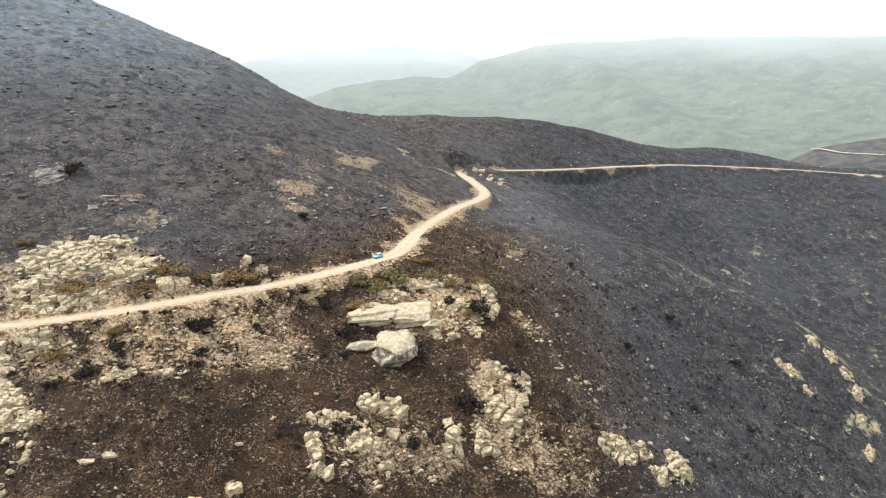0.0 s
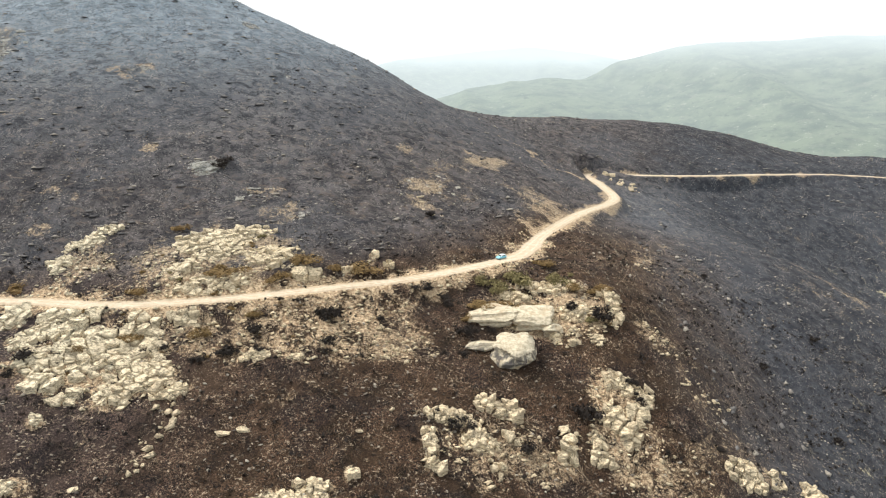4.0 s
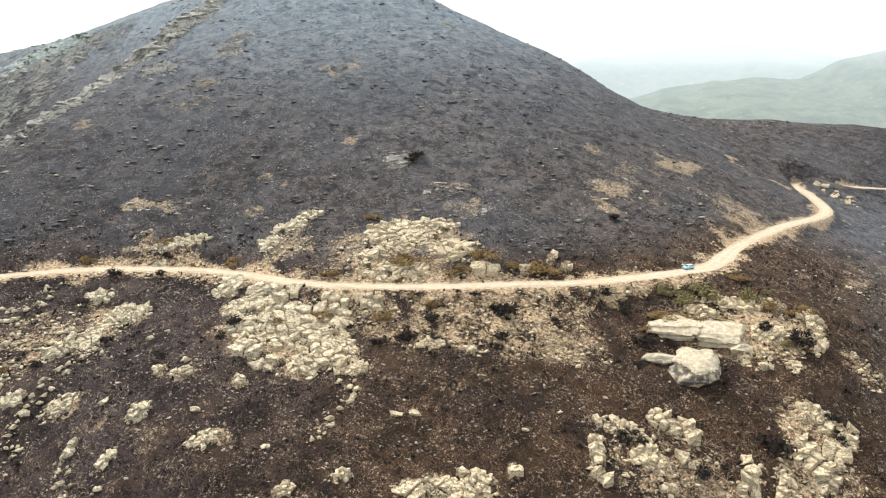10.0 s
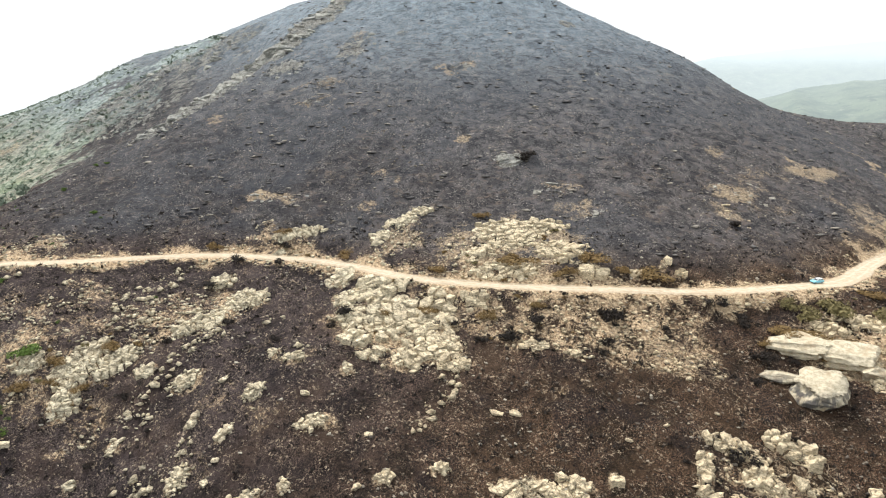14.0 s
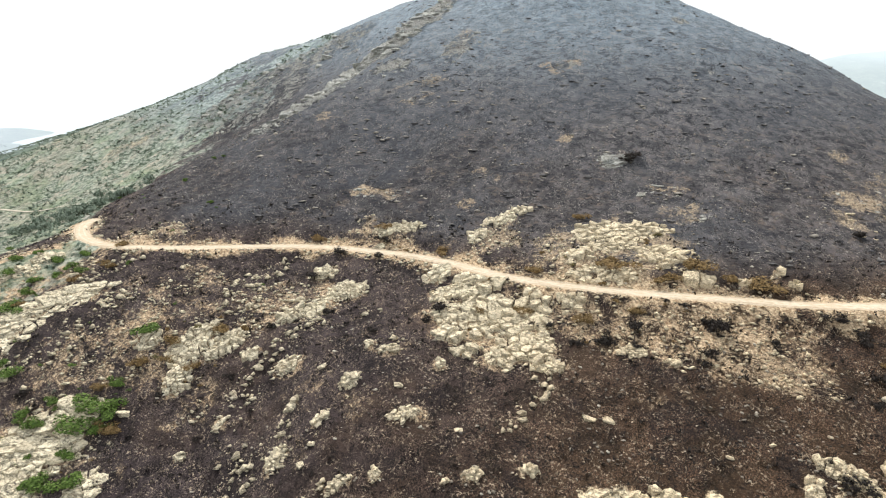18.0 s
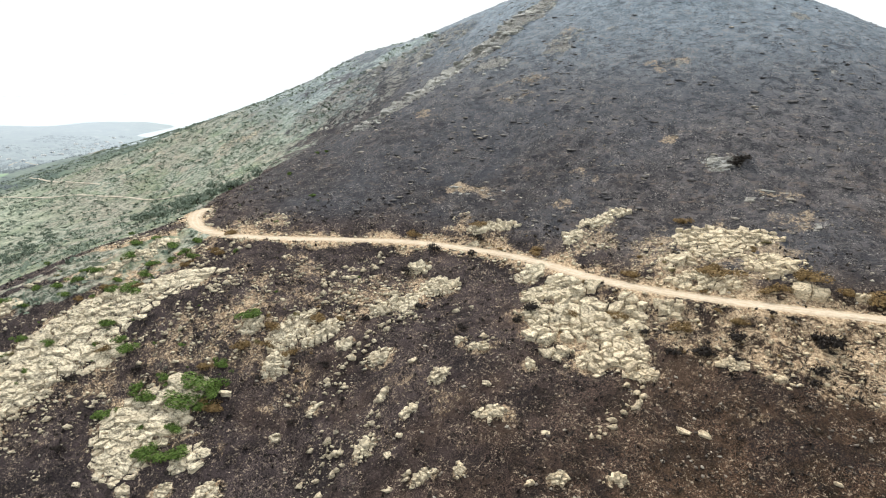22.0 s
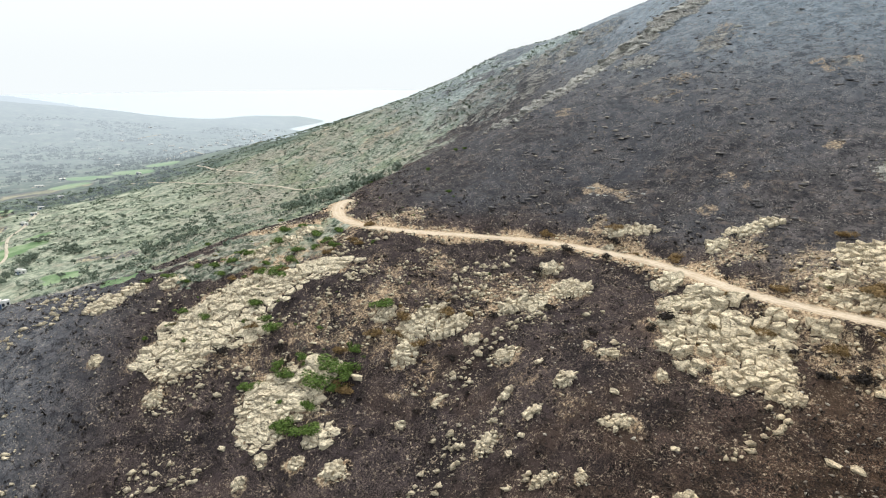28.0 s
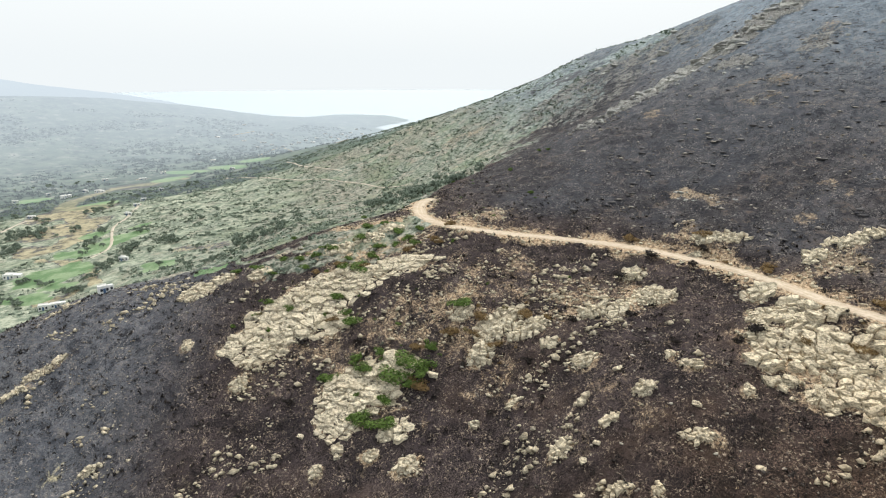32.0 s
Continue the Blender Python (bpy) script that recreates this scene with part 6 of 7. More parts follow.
# ---- the pale blue car on the road ----
def car():
    paint = plain_paint("pale_blue_paint", (0.24, 0.60, 0.74), 0.3, 0.0, 0.2)
    white = plain_paint("white_roof_paint", (0.70, 0.78, 0.80), 0.35)
    rubber = plain_paint("tyre_rubber", (0.025, 0.025, 0.026), 0.85)
    steel = plain_paint("wheel_steel", (0.45, 0.46, 0.47), 0.35, 0.8)
    glass = plain_paint("dark_car_glass", (0.03, 0.045, 0.055), 0.05, 0.0, 0.05)
    lamp = plain_paint("lamp_lens", (0.75, 0.75, 0.72), 0.1)
    red = plain_paint("tail_lens", (0.45, 0.03, 0.02), 0.2)
    k = int(np.argmin(np.hypot(ROAD[:, 0] + 23.2, ROAD[:, 1] - 230.4)))
    d = ROAD[k + 2, :2] - ROAD[k - 2, :2]
    heading = math.degrees(math.atan2(d[1], d[0]))
    thing = base("car", -23.2, 230.4, float(ROAD_Z[k]) + 0.03, heading)

    def loft(sections, half):
        """A shell from side profile points (x, z) at sections across the car."""
        bm = bmesh.new()
        rows = [[bm.verts.new((x, y * half, z)) for x, z in pts] for y, pts in sections]
        for p, q in zip(rows, rows[1:]):
            for i in range(len(p)):
                j = (i + 1) % len(p)
                bm.faces.new((p[i], p[j], q[j], q[i]))
        bm.faces.new(rows[0][::-1])
        bm.faces.new(rows[-1])
        bmesh.ops.recalc_face_normals(bm, faces=bm.faces)
        bmesh.ops.bevel(bm, geom=bm.edges[:], offset=0.035, segments=2, affect="EDGES")
        return bm

    side = [(-2.0, 0.32), (2.02, 0.32), (2.08, 0.62), (1.95, 0.80), (0.95, 0.95), (-1.95, 0.98), (-2.08, 0.66)]
    tuck = [(x * 0.96, z) for x, z in side]
    body = part("body", loft([(-1, tuck), (-0.82, side), (0.82, side), (1, tuck)], 0.86), paint, thing)
    top = [(0.85, 0.95), (0.25, 1.44), (-1.45, 1.47), (-1.85, 0.97)]
    slim = [(x * 0.97, z if z < 1 else z - 0.03) for x, z in top]
    part("cabin", loft([(-1, slim), (-0.8, top), (0.8, top), (1, slim)], 0.72), white, thing, "whitish roof and pillars")
    bm = box(bmesh.new(), -0.012, 0.012, -0.6, 0.6, -0.30, 0.30, 0.01)
    part("windscreen", bm, glass, thing, "dark glass", pose(0.585, 0, 1.19, 0, -51, 0))
    bm = box(bmesh.new(), -0.012, 0.012, -0.58, 0.58, -0.24, 0.24, 0.01)
    part("rear_window", bm, glass, thing, "dark glass", pose(-1.69, 0, 1.22, 0, 38, 0))
    for s in (-1, 1):
        for x0, x1 in ((-1.45, -0.55), (-0.45, 0.30)):
            part("side_window", box(bmesh.new(), x0, x1, s * 0.715, s * 0.735, 1.02, 1.36, 0.008), glass, thing, "dark glass")
        part("door_mirror", box(bmesh.new(), 0.42, 0.56, s * 0.86, s * 1.0, 0.98, 1.1, 0.03), paint, body)
        part("headlight", box(bmesh.new(), 2.02, 2.09, s * 0.5 - 0.16, s * 0.5 + 0.16, 0.58, 0.74, 0.02), lamp, body)
        part("tail_light", box(bmesh.new(), -2.11, -2.03, s * 0.66 - 0.1, s * 0.66 + 0.1, 0.64, 0.88, 0.02), red, body)
        for x in (-1.28, 1.3):
            bm = bmesh.new()
            bmesh.ops.create_cone(bm, cap_ends=True, segments=20, radius1=0.32, radius2=0.32, depth=0.2)
            bmesh.ops.bevel(bm, geom=[e for e in bm.edges if len(e.link_faces) == 2 and any(len(f.verts) > 4 for f in e.link_faces)], offset=0.04, segments=2, affect="EDGES")
            wheel = part("wheel", bm, rubber, thing, "black tyre", pose(x, s * 0.78, 0.30, 90, 0, 0))
            bm = bmesh.new()
            bmesh.ops.create_cone(bm, cap_ends=True, segments=16, radius1=0.2, radius2=0.17, depth=0.03)
            part("rim", bm, steel, wheel, "steel rim", pose(0, 0, -s * 0.105))
    for x in (2.07, -2.09):
        part("bumper", box(bmesh.new(), x - 0.05, x + 0.05, -0.8, 0.8, 0.36, 0.52, 0.03), rubber, body)
    tagged(thing, "small pale blue car parked on the dirt road", "car")


car()

# ---- farm tracks ----
s = Shade("pale_track_dirt", 0.95, 0.1)
s.color(s.mix(s.ramp(s.noise(2.5, 5, 0.7), 0.3, 0.7), (0.40, 0.345, 0.27), (0.58, 0.52, 0.43)))
TRACK_DIRT = s.m


def farm_track(half, *nodes):
    line = spline(nodes, 3.0)
    d = np.gradient(line[:, :2], axis=0)
    d /= np.linalg.norm(d, axis=1)[:, None] + 1e-9
    profile = np.linspace(-1, 1, 5)
    x = line[:, 0:1] - d[:, 1:2] * half * profile
    y = line[:, 1:2] + d[:, 0:1] * half * profile
    z = ground_z(line[:, 0], line[:, 1])
    z = np.convolve(np.pad(z, 3, mode="edge"), np.ones(7) / 7, "valid")[:, None] + 0.45 - 0.5 * profile ** 4
    n = len(line)
    quads = [(i * 5 + j, (i + 1) * 5 + j, (i + 1) * 5 + j + 1, i * 5 + j + 1) for i in range(n - 1) for j in range(4)]
    me = bpy.data.meshes.new("farm_track")
    me.from_pydata(np.stack([x, y, z + 0 * x], -1).reshape(-1, 3).tolist(), [], quads)
    if me.polygons[0].normal.z < 0:
        me.flip_normals()
    tagged(link("farm_track", me, TRACK_DIRT), "pale dirt track crossing the green slope", "track", kind="structure")


farm_track(1.3, (-519, -91), (-560, -83), (-632, -90), (-670, -84), (-746, -77))
farm_track(1.4, (-687, -190), (-722, -180), (-729, -172))
farm_track(1.4, (-421, -104), (-417, -85))
farm_track(1.4, (-834, 82), (-753, 93), (-650, 116))
farm_track(1.4, (-850, 10), (-695, 74), (-597, 113), (-500, 142))
farm_track(1.4, (-1030, -109), (-1030, -76), (-1118, -75))
farm_track(1.4, (-1091, 40), (-1511, 140), (-913, 175))
farm_track(1.6, (-1679, 41), (-1747, 96))
farm_track(2.6, (430, 789), (438, 753), (450, 732), (466, 711))

# ---- houses of the valley ----
WHITEWASH = plain_paint("whitewash", (0.80, 0.79, 0.76), 0.9, 0.0, 0.35)
ROOF = plain_paint("flat_roof_screed", (0.66, 0.64, 0.60), 0.95, 0.0, 0.4)
SHUTTER = plain_paint("blue_shutter", (0.06, 0.13, 0.24), 0.6)
PANE = plain_paint("window_pane", (0.035, 0.045, 0.055), 0.1)
HOUSE_RND = random.Random(21)


def house(x, y, width):
    """A flat-roofed whitewashed house with a lower wing."""
    r = HOUSE_RND
    z = float(ground_z(x, y)[0])
    turn = math.degrees(math.atan2(y, x)) + 90 + 180 + r.uniform(-35, 35)
    thing = base("house", x, y, z - 0.3, turn)
    w, d, h = width * 0.62, min(5.5, width * 0.5), r.choice((2.9, 3.2, 3.4))
    wall = part("wall", box(bmesh.new(), -w / 2, w / 2, -d / 2, d / 2, 0, h, 0.06), WHITEWASH, thing)
    wing = part("wing", box(bmesh.new(), w / 2, w / 2 + width * 0.38, -d / 2 + 0.8, d / 2 - 0.3, 0, 3.1, 0.06), WHITEWASH, thing)
    part("roof", box(bmesh.new(), -w / 2 + 0.25, w / 2 - 0.25, -d / 2 + 0.25, d / 2 - 0.25, h - 0.1, h + 0.08), ROOF, thing, "flat grey-white screed roof")
    for s in (-1, 1):
        part("parapet", box(bmesh.new(), -w / 2, w / 2, s * (d / 2 - 0.14) - 0.12, s * (d / 2 - 0.14) + 0.12, h + 0.004, h + 0.4, 0.03), WHITEWASH, thing)
    front = -d / 2
    part("door", box(bmesh.new(), -0.5, 0.5, front - 0.05, front + 0.05, 0.3, 2.4), SHUTTER, wall, "blue door")
    for sx in (-0.32, 0.32):
        for lift in ((1.2,) if h < 5 else (1.2, 4.2)):
            win = part("window", box(bmesh.new(), sx * w - 0.5, sx * w + 0.5, front - 0.04, front + 0.04, lift, lift + 1.2), PANE, wall, "dark window")
    part("window", box(bmesh.new(), w / 2 + width * 0.15, w / 2 + width * 0.15 + 0.9, front + 0.74, front + 0.84, 1.1, 2.2), PANE, wing, "dark window")
    tagged(thing, "whitewashed flat-roofed house in the green valley", "house", group="valley houses")


house(-506, -139, 10.9)
house(-418, -101, 8.3)
house(-415, -94, 7.5)
house(-890, -174, 12.3)
house(-1055, -153, 8.1)
house(-915, -141, 11.0)
house(-742, -178, 7.8)
house(-689, -84, 6.0)
house(-735, -81, 6.0)
house(-777, -78, 6.0)
house(-856, -65, 6.6)
house(-495, -67, 6.1)
house(-303, -50, 6.0)
house(-1021, -101, 10.4)
house(-1081, -77, 8.3)
house(-1205, -6, 9.2)
house(-1580, 103, 13.4)
house(-1645, 7, 11.1)
house(-1599, 63, 10.8)
house(-1832, 76, 9.3)
house(-1522, 141, 7.7)
house(-1591, 184, 9.5)
house(-1602, 217, 10.9)
house(-1754, 314, 9.0)
house(-1750, 271, 9.0)
house(-1794, 345, 9.2)
house(-932, 19, 6.0)
house(-892, -227, 7.1)
house(-938, -201, 6.0)
house(-938, -160, 6.5)
house(-1860, 374, 8.0)
house(-1503, 86, 7.6)
house(-1547, 120, 7.9)
house(-1562, 164, 8.0)
house(-1628, 205, 8.3)
house(-1668, 237, 8.5)
house(-1695, 276, 8.7)
house(-1669, 290, 8.6)
house(-1716, 319, 8.8)
house(-1787, 374, 9.2)
house(-1699, 133, 7.2)
house(-1372, -32, 7.0)


# ---- trees ----
TREE_LEAF = simple_leaf("olive_foliage", (0.090, 0.122, 0.092), (0.195, 0.235, 0.178), (0.26, 0.30, 0.23))
TREE_CROWNS = []
for k in range(4):
    me = leaf_dome(300 + k, 260, 0.15)
    me.materials.append(TREE_LEAF)
    TREE_CROWNS.append(me)


def trunk_mesh(seed):
    r = random.Random(seed)
    bm = bmesh.new()

    def limb(p, d, length, w, depth):
        ring = None
        for k in range(4):
            s = d.orthogonal().normalized()
            b = d.cross(s)
            now = [bm.verts.new(p + (s * math.cos(a) + b * math.sin(a)) * w) for a in (0, 1.57, 3.14, 4.71)]
            if ring:
                for j in range(4):
                    bm.faces.new((ring[j], ring[(j + 1) % 4], now[(j + 1) % 4], now[j]))
            ring = now
            if k == 3:
                break
            p = p + d * length / 3
            d = (d + Vector((r.gauss(0, 0.15), r.gauss(0, 0.15), 0.05))).normalized()
            w *= 0.82
        if depth:
            for _ in range(3):
                limb(p, (d + Vector((r.gauss(0, 0.7), r.gauss(0, 0.7), 0.2))).normalized(), length * 0.7, w * 0.7, depth - 1)

    limb(Vector((0, 0, -0.1)), Vector((0, 0, 1)), 0.42, 0.055, 1)
    me = bpy.data.meshes.new("trunk")
    bm.to_mesh(me)
    bm.free()
    me.materials.append(BARK)
    return me


TRUNKS = [trunk_mesh(k) for k in range(3)]
TREE_RND = random.Random(8)
TREE_SPOTS = []


def grove(count, x0, x1, y0, y1, low, high, keep=0.0, seed=0):
    """Places for trees in a stretch of the plan, thinned by a patchy field."""
    r = TREE_RND
    tries = 0
    while count > 0 and tries < 20000:
        tries += 1
        x, y = r.uniform(x0, x1), r.uniform(y0, y1)
        if float(cloudy(np.array([x]), np.array([y]), 60, 120 + seed, 2)[0]) < keep:
            continue
        TREE_SPOTS.append((x, y, r.uniform(low, high)))
        count -= 1


def hedge(count, low, high, wide, *nodes):
    """Places for trees along a field edge or a stream."""
    r = TREE_RND
    line = spline(nodes, 3.0)
    for _ in range(count):
        p = line[r.randrange(len(line))]
        TREE_SPOTS.append((p[0] + r.gauss(0, wide), p[1] + r.gauss(0, wide), r.uniform(low, high)))


# the dark copse by the road bend, then olive trees down the slope and along the fields
grove(52, -460, -345, 95, 150, 4.0, 7.0, -1)
grove(70, -640, -430, -40, 60, 2.2, 4.0, -0.05, 1)
hedge(26, 3.5, 6.0, 9.0, (-654, -182), (-654, -160), (-641, -123))
hedge(14, 3.0, 6.0, 8.0, (-585, -165), (-601, -161))
hedge(8, 3.0, 5.0, 4.0, (-726, -127), (-742, -113))
hedge(14, 2.6, 4.5, 4.0, (-515, -96), (-574, -99), (-638, -97))
hedge(14, 3.0, 5.2, 7.0, (-468, -77), (-494, -73), (-499, -61))
hedge(5, 4.0, 6.0, 2.0, (-517, -64), (-530, -63))
hedge(6, 3.5, 5.0, 4.0, (-578, -63), (-607, -61))
hedge(10, 3.0, 5.0, 5.0, (-533, -50), (-540, -43), (-523, -35))
hedge(10, 2.5, 5.0, 9.0, (-847, -48), (-869, -27))
hedge(8, 3.0, 4.5, 3.0, (-440, -92), (-442, -88))
hedge(12, 2.5, 4.0, 3.0, (-488, -141), (-483, -120), (-458, -105))
hedge(8, 2.5, 4.0, 3.0, (-452, -132), (-432, -115))
hedge(12, 2.5, 4.5, 6.0, (-750, -115), (-777, -99), (-858, -80))
hedge(10, 3.0, 5.0, 7.0, (-768, -200), (-693, -150))
hedge(16, 2.5, 4.5, 10.0, (-447, -9), (-452, 13), (-462, 28))
hedge(14, 2.2, 4.0, 8.0, (-406, -22), (-389, 1))
hedge(12, 2.5, 4.5, 10.0, (-1025, -242), (-1046, -177))
TREES = np.array(TREE_SPOTS)
for (x, y, size), z in zip(TREE_SPOTS, ground_z(TREES[:, 0], TREES[:, 1])):
    thing = base("tree", x, y, float(z), TREE_RND.uniform(0, 360))
    link("trunk", TREE_RND.choice(TRUNKS), None, thing, "", Matrix.Diagonal((size, size, size, 1)))
    link("crown", TREE_RND.choice(TREE_CROWNS), None, thing, "", pose(0, 0, size * 0.22) @ Matrix.Diagonal((size * 0.62, size * 0.62, size * 0.7, 1)))
    tagged(thing, "grey-green olive tree with a rounded uneven crown", "tree", group="valley trees")

# ---- what nobody could count ----
STUFF = np.random.default_rng(17)


def scatter(count, x0, x1, y0, y1, accept):
    """Places in a stretch of the plan that pass a test, with their heights."""
    x, y = STUFF.uniform(x0, x1, count), STUFF.uniform(y0, y1, count)
    z = bare_height(x, y)
    z, road = road_bed(x, y, z)
    c = covers(x, y, z, road)
    ok = accept(x, y, z, c, road)
    x, y, z, road = x[ok], y[ok], z[ok], road[ok]
    z = relief(x, y, z, {k: v[ok] for k, v in c.items()}, road)
    return x, y, z


def soup(name, verts, faces, material, label, category):
    me = bpy.data.meshes.new(name)
    nv, nf, k = len(verts), len(faces), faces.shape[1]
    me.vertices.add(nv)
    me.vertices.foreach_set("co", verts.astype(np.float32).ravel())
    me.loops.add(nf * k)
    me.loops.foreach_set("vertex_index", faces.astype(np.int32).ravel())
    me.polygons.add(nf)
    me.polygons.foreach_set("loop_start", (np.arange(nf) * k).astype(np.int32))
    me.update(calc_edges=True)
    return tagged(link(name, me, material), label, category, kind="stuff")


OCTA_V = np.array([(1, 0, 0), (-1, 0, 0), (0, 1, 0), (0, -1, 0), (0, 0, 1), (0, 0, -0.6), (0.6, 0.6, 0.55), (-0.6, -0.55, 0.6)])
OCTA_F = np.array([(0, 6, 4), (6, 2, 4), (2, 1, 4), (1, 7, 4), (7, 3, 4), (3, 0, 4), (0, 2, 6), (1, 3, 7), (2, 0, 5), (1, 2, 5), (3, 1, 5), (0, 3, 5)])


def pebbles(name, spots, size, squash, material, label, category, along=None, long=1.3):
    x, y, z = spots
    n = len(x)
    v = OCTA_V[None] * (1 + STUFF.uniform(-0.35, 0.35, (n, 8, 3)))
    turn = STUFF.uniform(0, 6.28, n) if along is None else along + STUFF.normal(0, 0.35, n)
    v = v * np.stack([size * long, size * 0.8, size * squash * STUFF.uniform(0.6, 1.3, n)], 1)[:, None]
    ca, sa = np.cos(turn)[:, None], np.sin(turn)[:, None]
    p = np.stack([v[..., 0] * ca - v[..., 1] * sa + x[:, None], v[..., 0] * sa + v[..., 1] * ca + y[:, None], v[..., 2] + z[:, None] + 0.1 * size[:, None]], -1)
    f = OCTA_F[None] + (np.arange(n) * 8)[:, None, None]
    return soup(name, p.reshape(-1, 3), f.reshape(-1, 3), material, label, category)


def tufts(name, spots, size, blades, material, label, category, wide=0.35, tall=1.0):
    x, y, z = spots
    n = len(x)
    a = STUFF.uniform(0, 6.28, (n, blades))
    lean = STUFF.uniform(0.1, 1.0, (n, blades)) * size[:, None]
    h = STUFF.uniform(0.4, 1.0, (n, blades)) * size[:, None] * tall
    w = wide * size[:, None] * STUFF.uniform(0.5, 1.3, (n, blades))
    bx, by = x[:, None] + STUFF.normal(0, 0.45, (n, blades)) * size[:, None], y[:, None] + STUFF.normal(0, 0.45, (n, blades)) * size[:, None]
    bz = z[:, None] - 0.05 + 0 * a
    p = np.stack([
        np.stack([bx - np.sin(a) * w, by + np.cos(a) * w, bz], -1),
        np.stack([bx + np.sin(a) * w, by - np.cos(a) * w, bz], -1),
        np.stack([bx + np.cos(a) * lean, by + np.sin(a) * lean, bz + h], -1)], 2)
    f = np.arange(n * blades * 3).reshape(-1, 3)
    return soup(name, p.reshape(-1, 3), f, material, label, category)


def spread_stone(name, a, b, c):
    s = Shade(name, 0.92, 0.15)
    k = s.mix(s.ramp(s.island, 0.0, 0.5), a, b)
    k = s.mix(s.ramp(s.island, 0.55, 1.0), k, c)
    k = s.mix(s.ramp(s.noise(0.5, 4), 0.45, 0.7, 0, 0.5), k, (0.12, 0.10, 0.08))
    return s.color(k).m


def heavy(n, low, high, power=2.6):
    return low + (high - low) * STUFF.random(n) ** power


burnt = lambda x, y, z, c, road: (c["green"] < 0.4) & (road > 3.5)
p = scatter(38000, -330, 150, -90, 320, lambda x, y, z, c, road: burnt(x, y, z, c, road) & (z < 40) & (cloudy(x, y, 22, 131, 3) + 0.5 * c["rock"] + 0.35 * c["dry"] > 0.06) & (np.hypot(x, y) > 105))
pebbles("field_stones", p, heavy(len(p[0]), 0.08, 0.60, 3.2), 0.7, spread_stone("loose_stone", (0.10, 0.085, 0.075), (0.24, 0.205, 0.165), (0.50, 0.45, 0.37)), "pale stones strewn over charred soil", "stones")
p = scatter(52000, -340, 170, -90, 285, lambda x, y, z, c, road: burnt(x, y, z, c, road) & (z < 10) & (c["rock"] < 0.5) & (np.hypot(x, y) > 105) & (cloudy(x, y, 12, 141, 3) > -0.12))
tufts("charred_tufts", p, heavy(len(p[0]), 0.25, 1.15, 3.0), 6, LEAVES["charred"], "black charred tufts of scrub", "burnt scrub")
p = scatter(90000, -340, 170, -90, 310, lambda x, y, z, c, road: burnt(x, y, z, c, road) & (z < 30) & (c["rock"] < 0.6) & (np.hypot(x, y) > 105) & (cloudy(x, y, 16, 145, 3) > -0.2))
tufts("burnt_litter", p, heavy(len(p[0]), 0.12, 0.42), 4, simple_leaf("grey_brown_litter", (0.020, 0.016, 0.015), (0.085, 0.062, 0.050), (0.20, 0.15, 0.115)), "grey-brown burnt litter of twigs and stalks", "litter", 0.22, 0.8)
p = scatter(26000, -340, 170, -90, 285, lambda x, y, z, c, road: burnt(x, y, z, c, road) & (z < 12) & (c["dry"] + 0.5 * cloudy(x, y, 7, 151, 3) > 0.34) & (np.hypot(x, y) > 105))
tufts("straw_tufts", p, heavy(len(p[0]), 0.2, 0.6), 4, simple_leaf("singed_straw", (0.16, 0.10, 0.055), (0.40, 0.29, 0.17), (0.52, 0.42, 0.27)), "singed straw-coloured grass tufts", "dry grass", 0.2)


def contour(x, y):
    gx = bare_height(x + 2, y) - bare_height(x - 2, y)
    gy = bare_height(x, y + 2) - bare_height(x, y - 2)
    return np.arctan2(gx, -gy)


p = scatter(44000, -420, 420, 60, 660, lambda x, y, z, c, road: burnt(x, y, z, c, road) & (np.hypot(x + 110, y - 165) > 30) & ((z > 5) | (x > 30)) & (cloudy(x, y, 20, 161, 4) + 0.5 * cloudy(x, y, 90, 163, 2) > 0.06))
pebbles("hillside_stones", p, heavy(len(p[0]), 0.14, 1.45, 3.6), 0.42, spread_stone("smoked_stone", (0.05, 0.05, 0.056), (0.15, 0.142, 0.14), (0.38, 0.34, 0.285)), "smoke-stained ledges and stones on the burnt hillside", "stones", contour(p[0], p[1]), 1.5)
p = scatter(22000, -420, 420, 60, 660, lambda x, y, z, c, road: burnt(x, y, z, c, road) & ((z > 3) | (x > 30)) & (cloudy(x, y, 30, 165, 4) > 0.02))
tufts("burnt_heath", p, heavy(len(p[0]), 0.2, 0.8), 5, LEAVES["charred"], "black stubs of burnt heath on the hillside", "burnt scrub")
p = scatter(34000, -420, 420, 60, 640, lambda x, y, z, c, road: burnt(x, y, z, c, road) & ((z > 3) | (x > 45)) & (cloudy(x, 2.5 * y, 34, 167, 4) > 0.03))
tufts("singed_heath", p, heavy(len(p[0]), 0.25, 0.95), 4, simple_leaf("singed_heath_stalks", (0.060, 0.055, 0.055), (0.15, 0.13, 0.12), (0.27, 0.225, 0.185)), "tan singed stalks in bands across the burnt hillside", "dry grass", 0.4, 0.45)
p = scatter(80000, -900, -225, -330, 430, lambda x, y, z, c, road: (c["green"] > 0.5) & (c["field"] < 0.3) & (c["reed"] < 0.3) & (c["track"] < 0.2) & (cloudy(x, y, 26, 171, 3) > -0.08))
tufts("maquis", p, heavy(len(p[0]), 0.4, 2.3, 3.2), 6, TREE_LEAF, "low green maquis scrub over the valley slopes", "scrub", 0.5, 0.7)

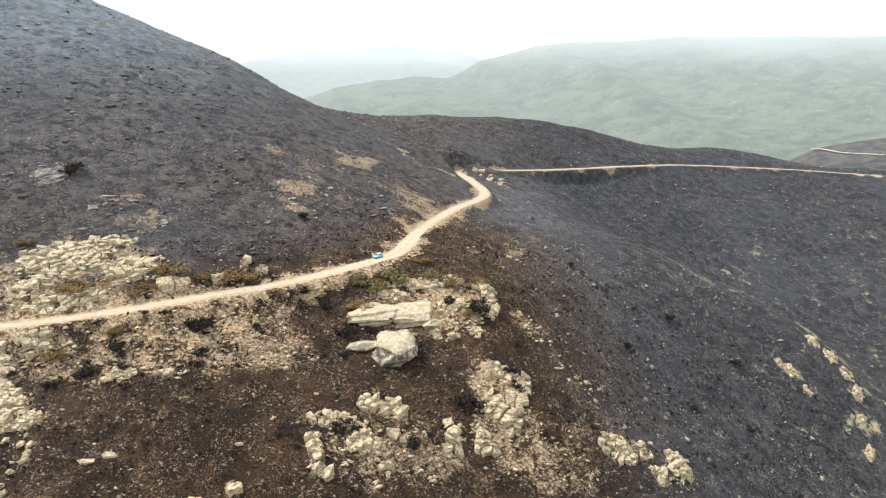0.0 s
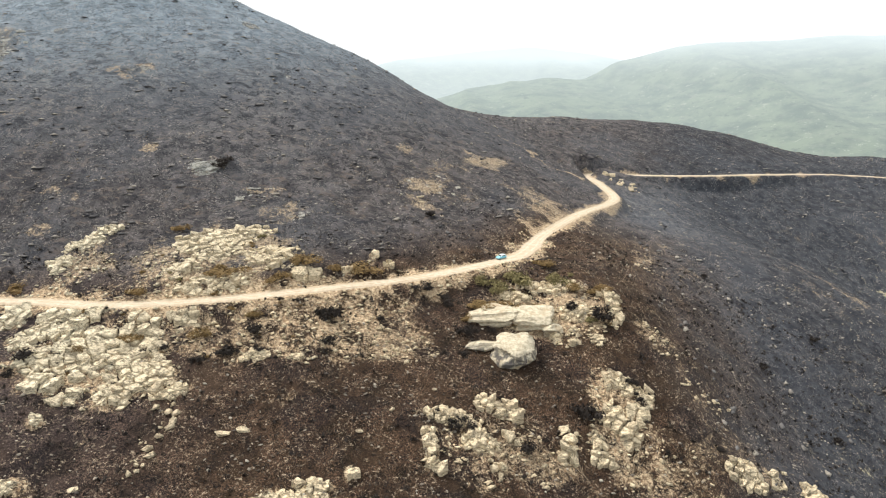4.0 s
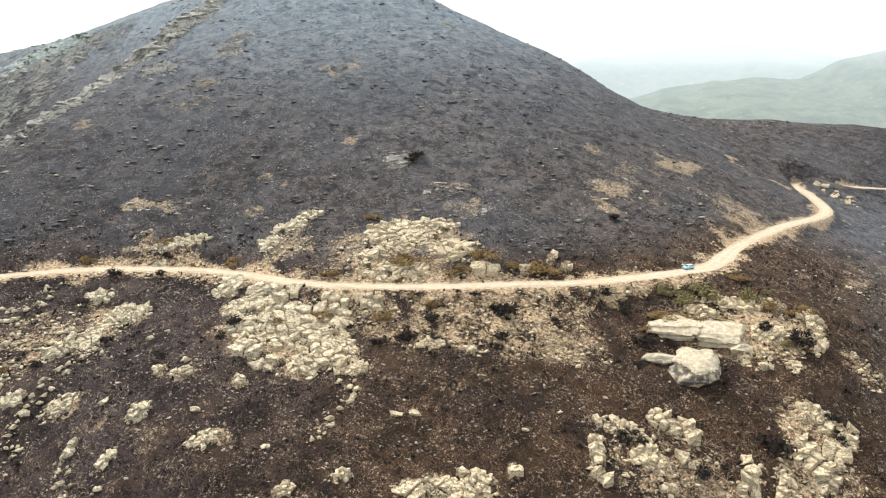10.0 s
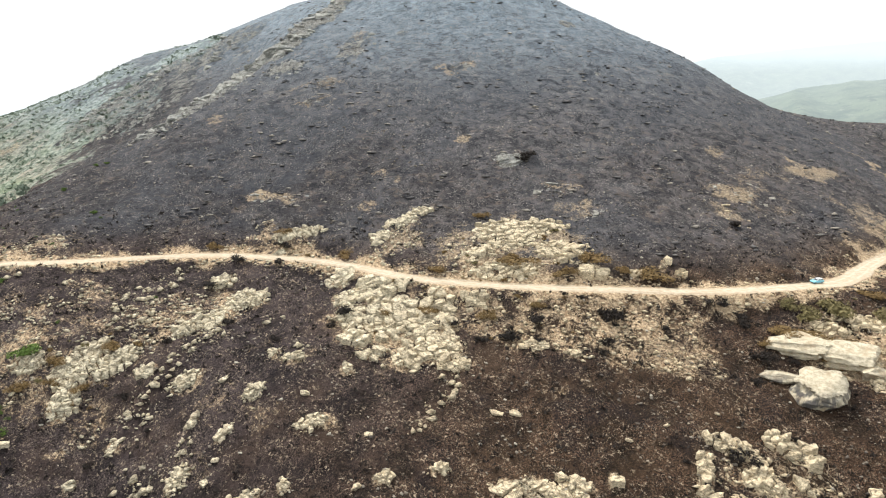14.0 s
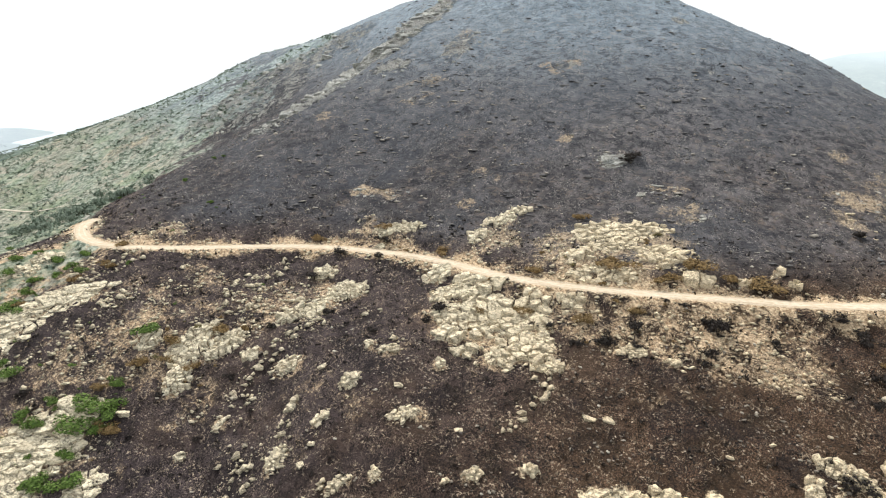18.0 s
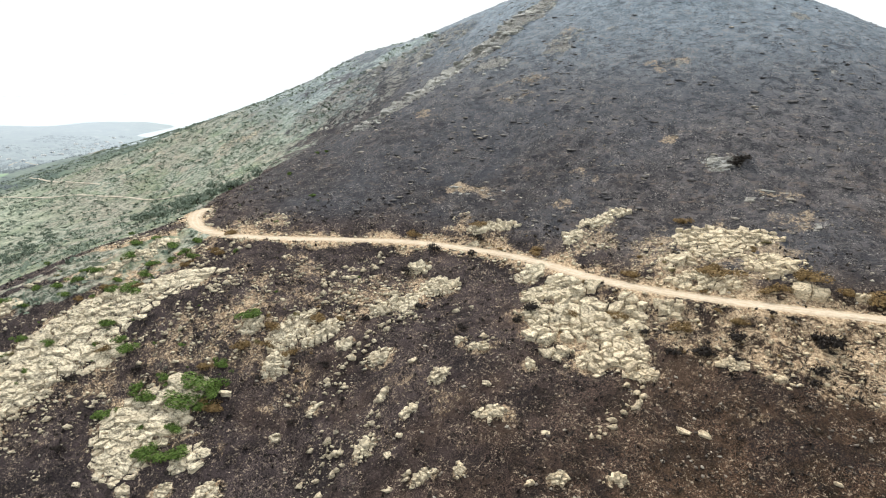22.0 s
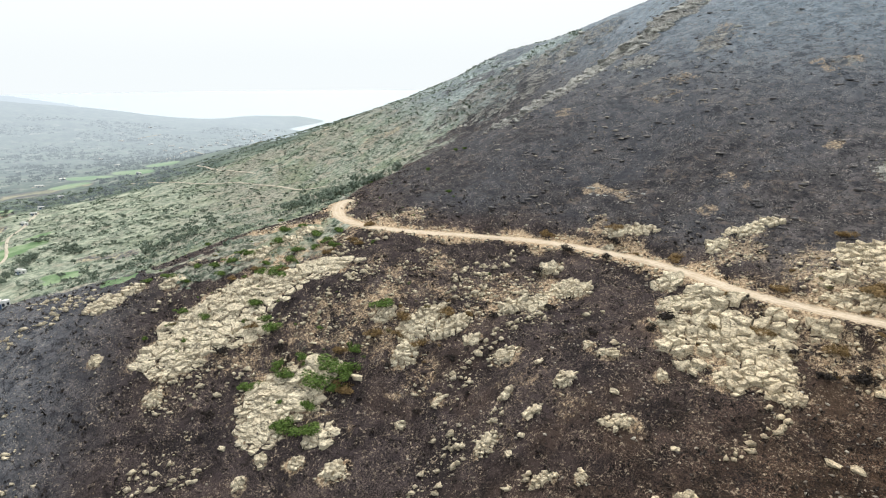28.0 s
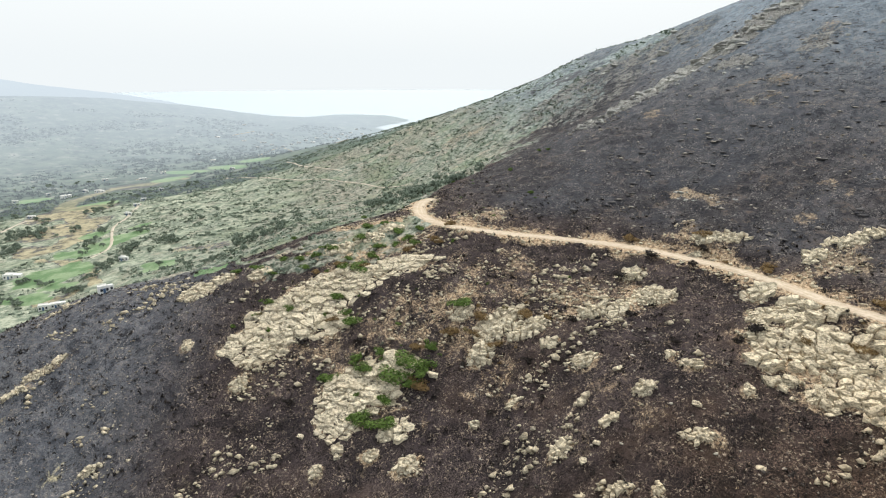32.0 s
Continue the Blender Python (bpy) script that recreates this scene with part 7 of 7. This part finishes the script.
p = scatter(13000, -1900, -780, -620, 420, lambda x, y, z, c, road: (z > -127) & (c["field"] < 0.3) & (c["reed"] < 0.3) & (cloudy(x, y, 120, 175, 4) > -0.1 + 0.35 * ease(z, -80, -40)))
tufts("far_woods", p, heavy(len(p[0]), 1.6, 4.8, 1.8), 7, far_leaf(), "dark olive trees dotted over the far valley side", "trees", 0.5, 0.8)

p = scatter(30000, -300, 140, -80, 235, lambda x, y, z, c, road: burnt(x, y, z, c, road) & (z < -1) & (c["rock"] < 0.6) & (np.hypot(x, y) > 105) & (cloudy(x, y, 30, 195, 3) > -0.1))
pebbles("stone_chips", p, heavy(len(p[0]), 0.10, 0.42, 2.4), 0.6, spread_stone("stone_chip", (0.03, 0.025, 0.022), (0.12, 0.096, 0.076), (0.48, 0.40, 0.31)), "small stone chips strewn over charred soil", "stones")
p = scatter(95000, -330, 150, -90, 265, lambda x, y, z, c, road: burnt(x, y, z, c, road) & (z < 9) & (np.hypot(x, y) > 105) & (c["dry"] + 0.4 * c["rock"] + 0.35 * cloudy(x, y, 9, 191, 3) > 0.50))
pebbles("rubble", p, heavy(len(p[0]), 0.14, 0.95, 3.4), 0.7, ROCK, "pale rubble shed around the outcrops", "rubble")

p = scatter(22000, -300, -90, -70, 150, lambda x, y, z, c, road: burnt(x, y, z, c, road) & (z < 0) & (np.hypot(x, y) > 110) & (cloudy(x + 2 * y * 0.14, y * 0.5, 16, 197, 4) > 0.2))
pebbles("scree", p, heavy(len(p[0]), 0.18, 1.5, 3.6), 0.8, ROCK, "pale blocks weathered out along the bedding", "scree", STUFF.normal(1.3, 0.6, len(p[0])), 1.15)

# bleached brushwood left by the fire below the road
def brushwood():
    x, y, z = scatter(9000, -115, 15, 140, 225, lambda x, y, z, c, road: burnt(x, y, z, c, road) & (z < -1) & (c["rock"] < 0.5) & (c["dry"] > 0.45) & (cloudy(x, y, 24, 181, 2) > -0.05))
    n = len(x)
    a = STUFF.uniform(0, 6.28, n)
    size = STUFF.uniform(0.4, 1.3, n)
    t = np.linspace(-1, 1, 5)
    bend = STUFF.normal(0, 0.22, n)
    verts = np.zeros((n, 5, 3, 3))
    px = x[:, None] + size[:, None] * (np.cos(a)[:, None] * t - np.sin(a)[:, None] * bend[:, None] * t * t)
    py = y[:, None] + size[:, None] * (np.sin(a)[:, None] * t + np.cos(a)[:, None] * bend[:, None] * t * t)
    pz = ground_z(px.ravel(), py.ravel()).reshape(n, 5) + 0.12 + 0.2 * (1 - t * t)
    w = 0.045
    for k, (ox, oy, oz) in enumerate(((1, 0, 0), (-0.5, 0, 0.9), (-0.5, 0, -0.9))):
        verts[:, :, k] = np.stack([px - np.sin(a)[:, None] * ox * w, py + np.cos(a)[:, None] * ox * w, pz + oz * w], -1)
    quads = []
    for i in range(4):
        for k in range(3):
            m = (k + 1) % 3
            quads.append((i * 3 + k, i * 3 + m, i * 3 + 3 + m, i * 3 + 3 + k))
    f = np.array(quads)[None] + (np.arange(n) * 15)[:, None, None]
    soup("brushwood", verts.reshape(-1, 3), f.reshape(-1, 4), simple_leaf("bleached_wood", (0.22, 0.165, 0.115), (0.48, 0.38, 0.27)), "bleached twigs lying on burnt ground", "brushwood")


brushwood()

# ---- the bay ----
s = Shade("sea_water", 0.6, 0.2)
# haze over the sea put into its pale colour and a faint glow
s.color((0.45, 0.515, 0.555)).bump(s.noise(14, 4), 0.4, 0.3)
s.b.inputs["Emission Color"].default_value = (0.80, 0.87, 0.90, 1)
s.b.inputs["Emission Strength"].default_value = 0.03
bm = bmesh.new()
arc = [radians(a) for a in range(36, 125, 4)]
inner = [bm.verts.new((-1500 * math.sin(a), 1500 * math.cos(a), -128)) for a in arc]
outer = [bm.verts.new((-4940 * math.sin(a), 4940 * math.cos(a), -128)) for a in arc]
for k in range(len(arc) - 1):
    bm.faces.new((inner[k], inner[k + 1], outer[k + 1], outer[k]))
bmesh.ops.recalc_face_normals(bm, faces=bm.faces)
if bm.faces[:][0].normal.z < 0:
    bmesh.ops.reverse_faces(bm, faces=bm.faces[:])
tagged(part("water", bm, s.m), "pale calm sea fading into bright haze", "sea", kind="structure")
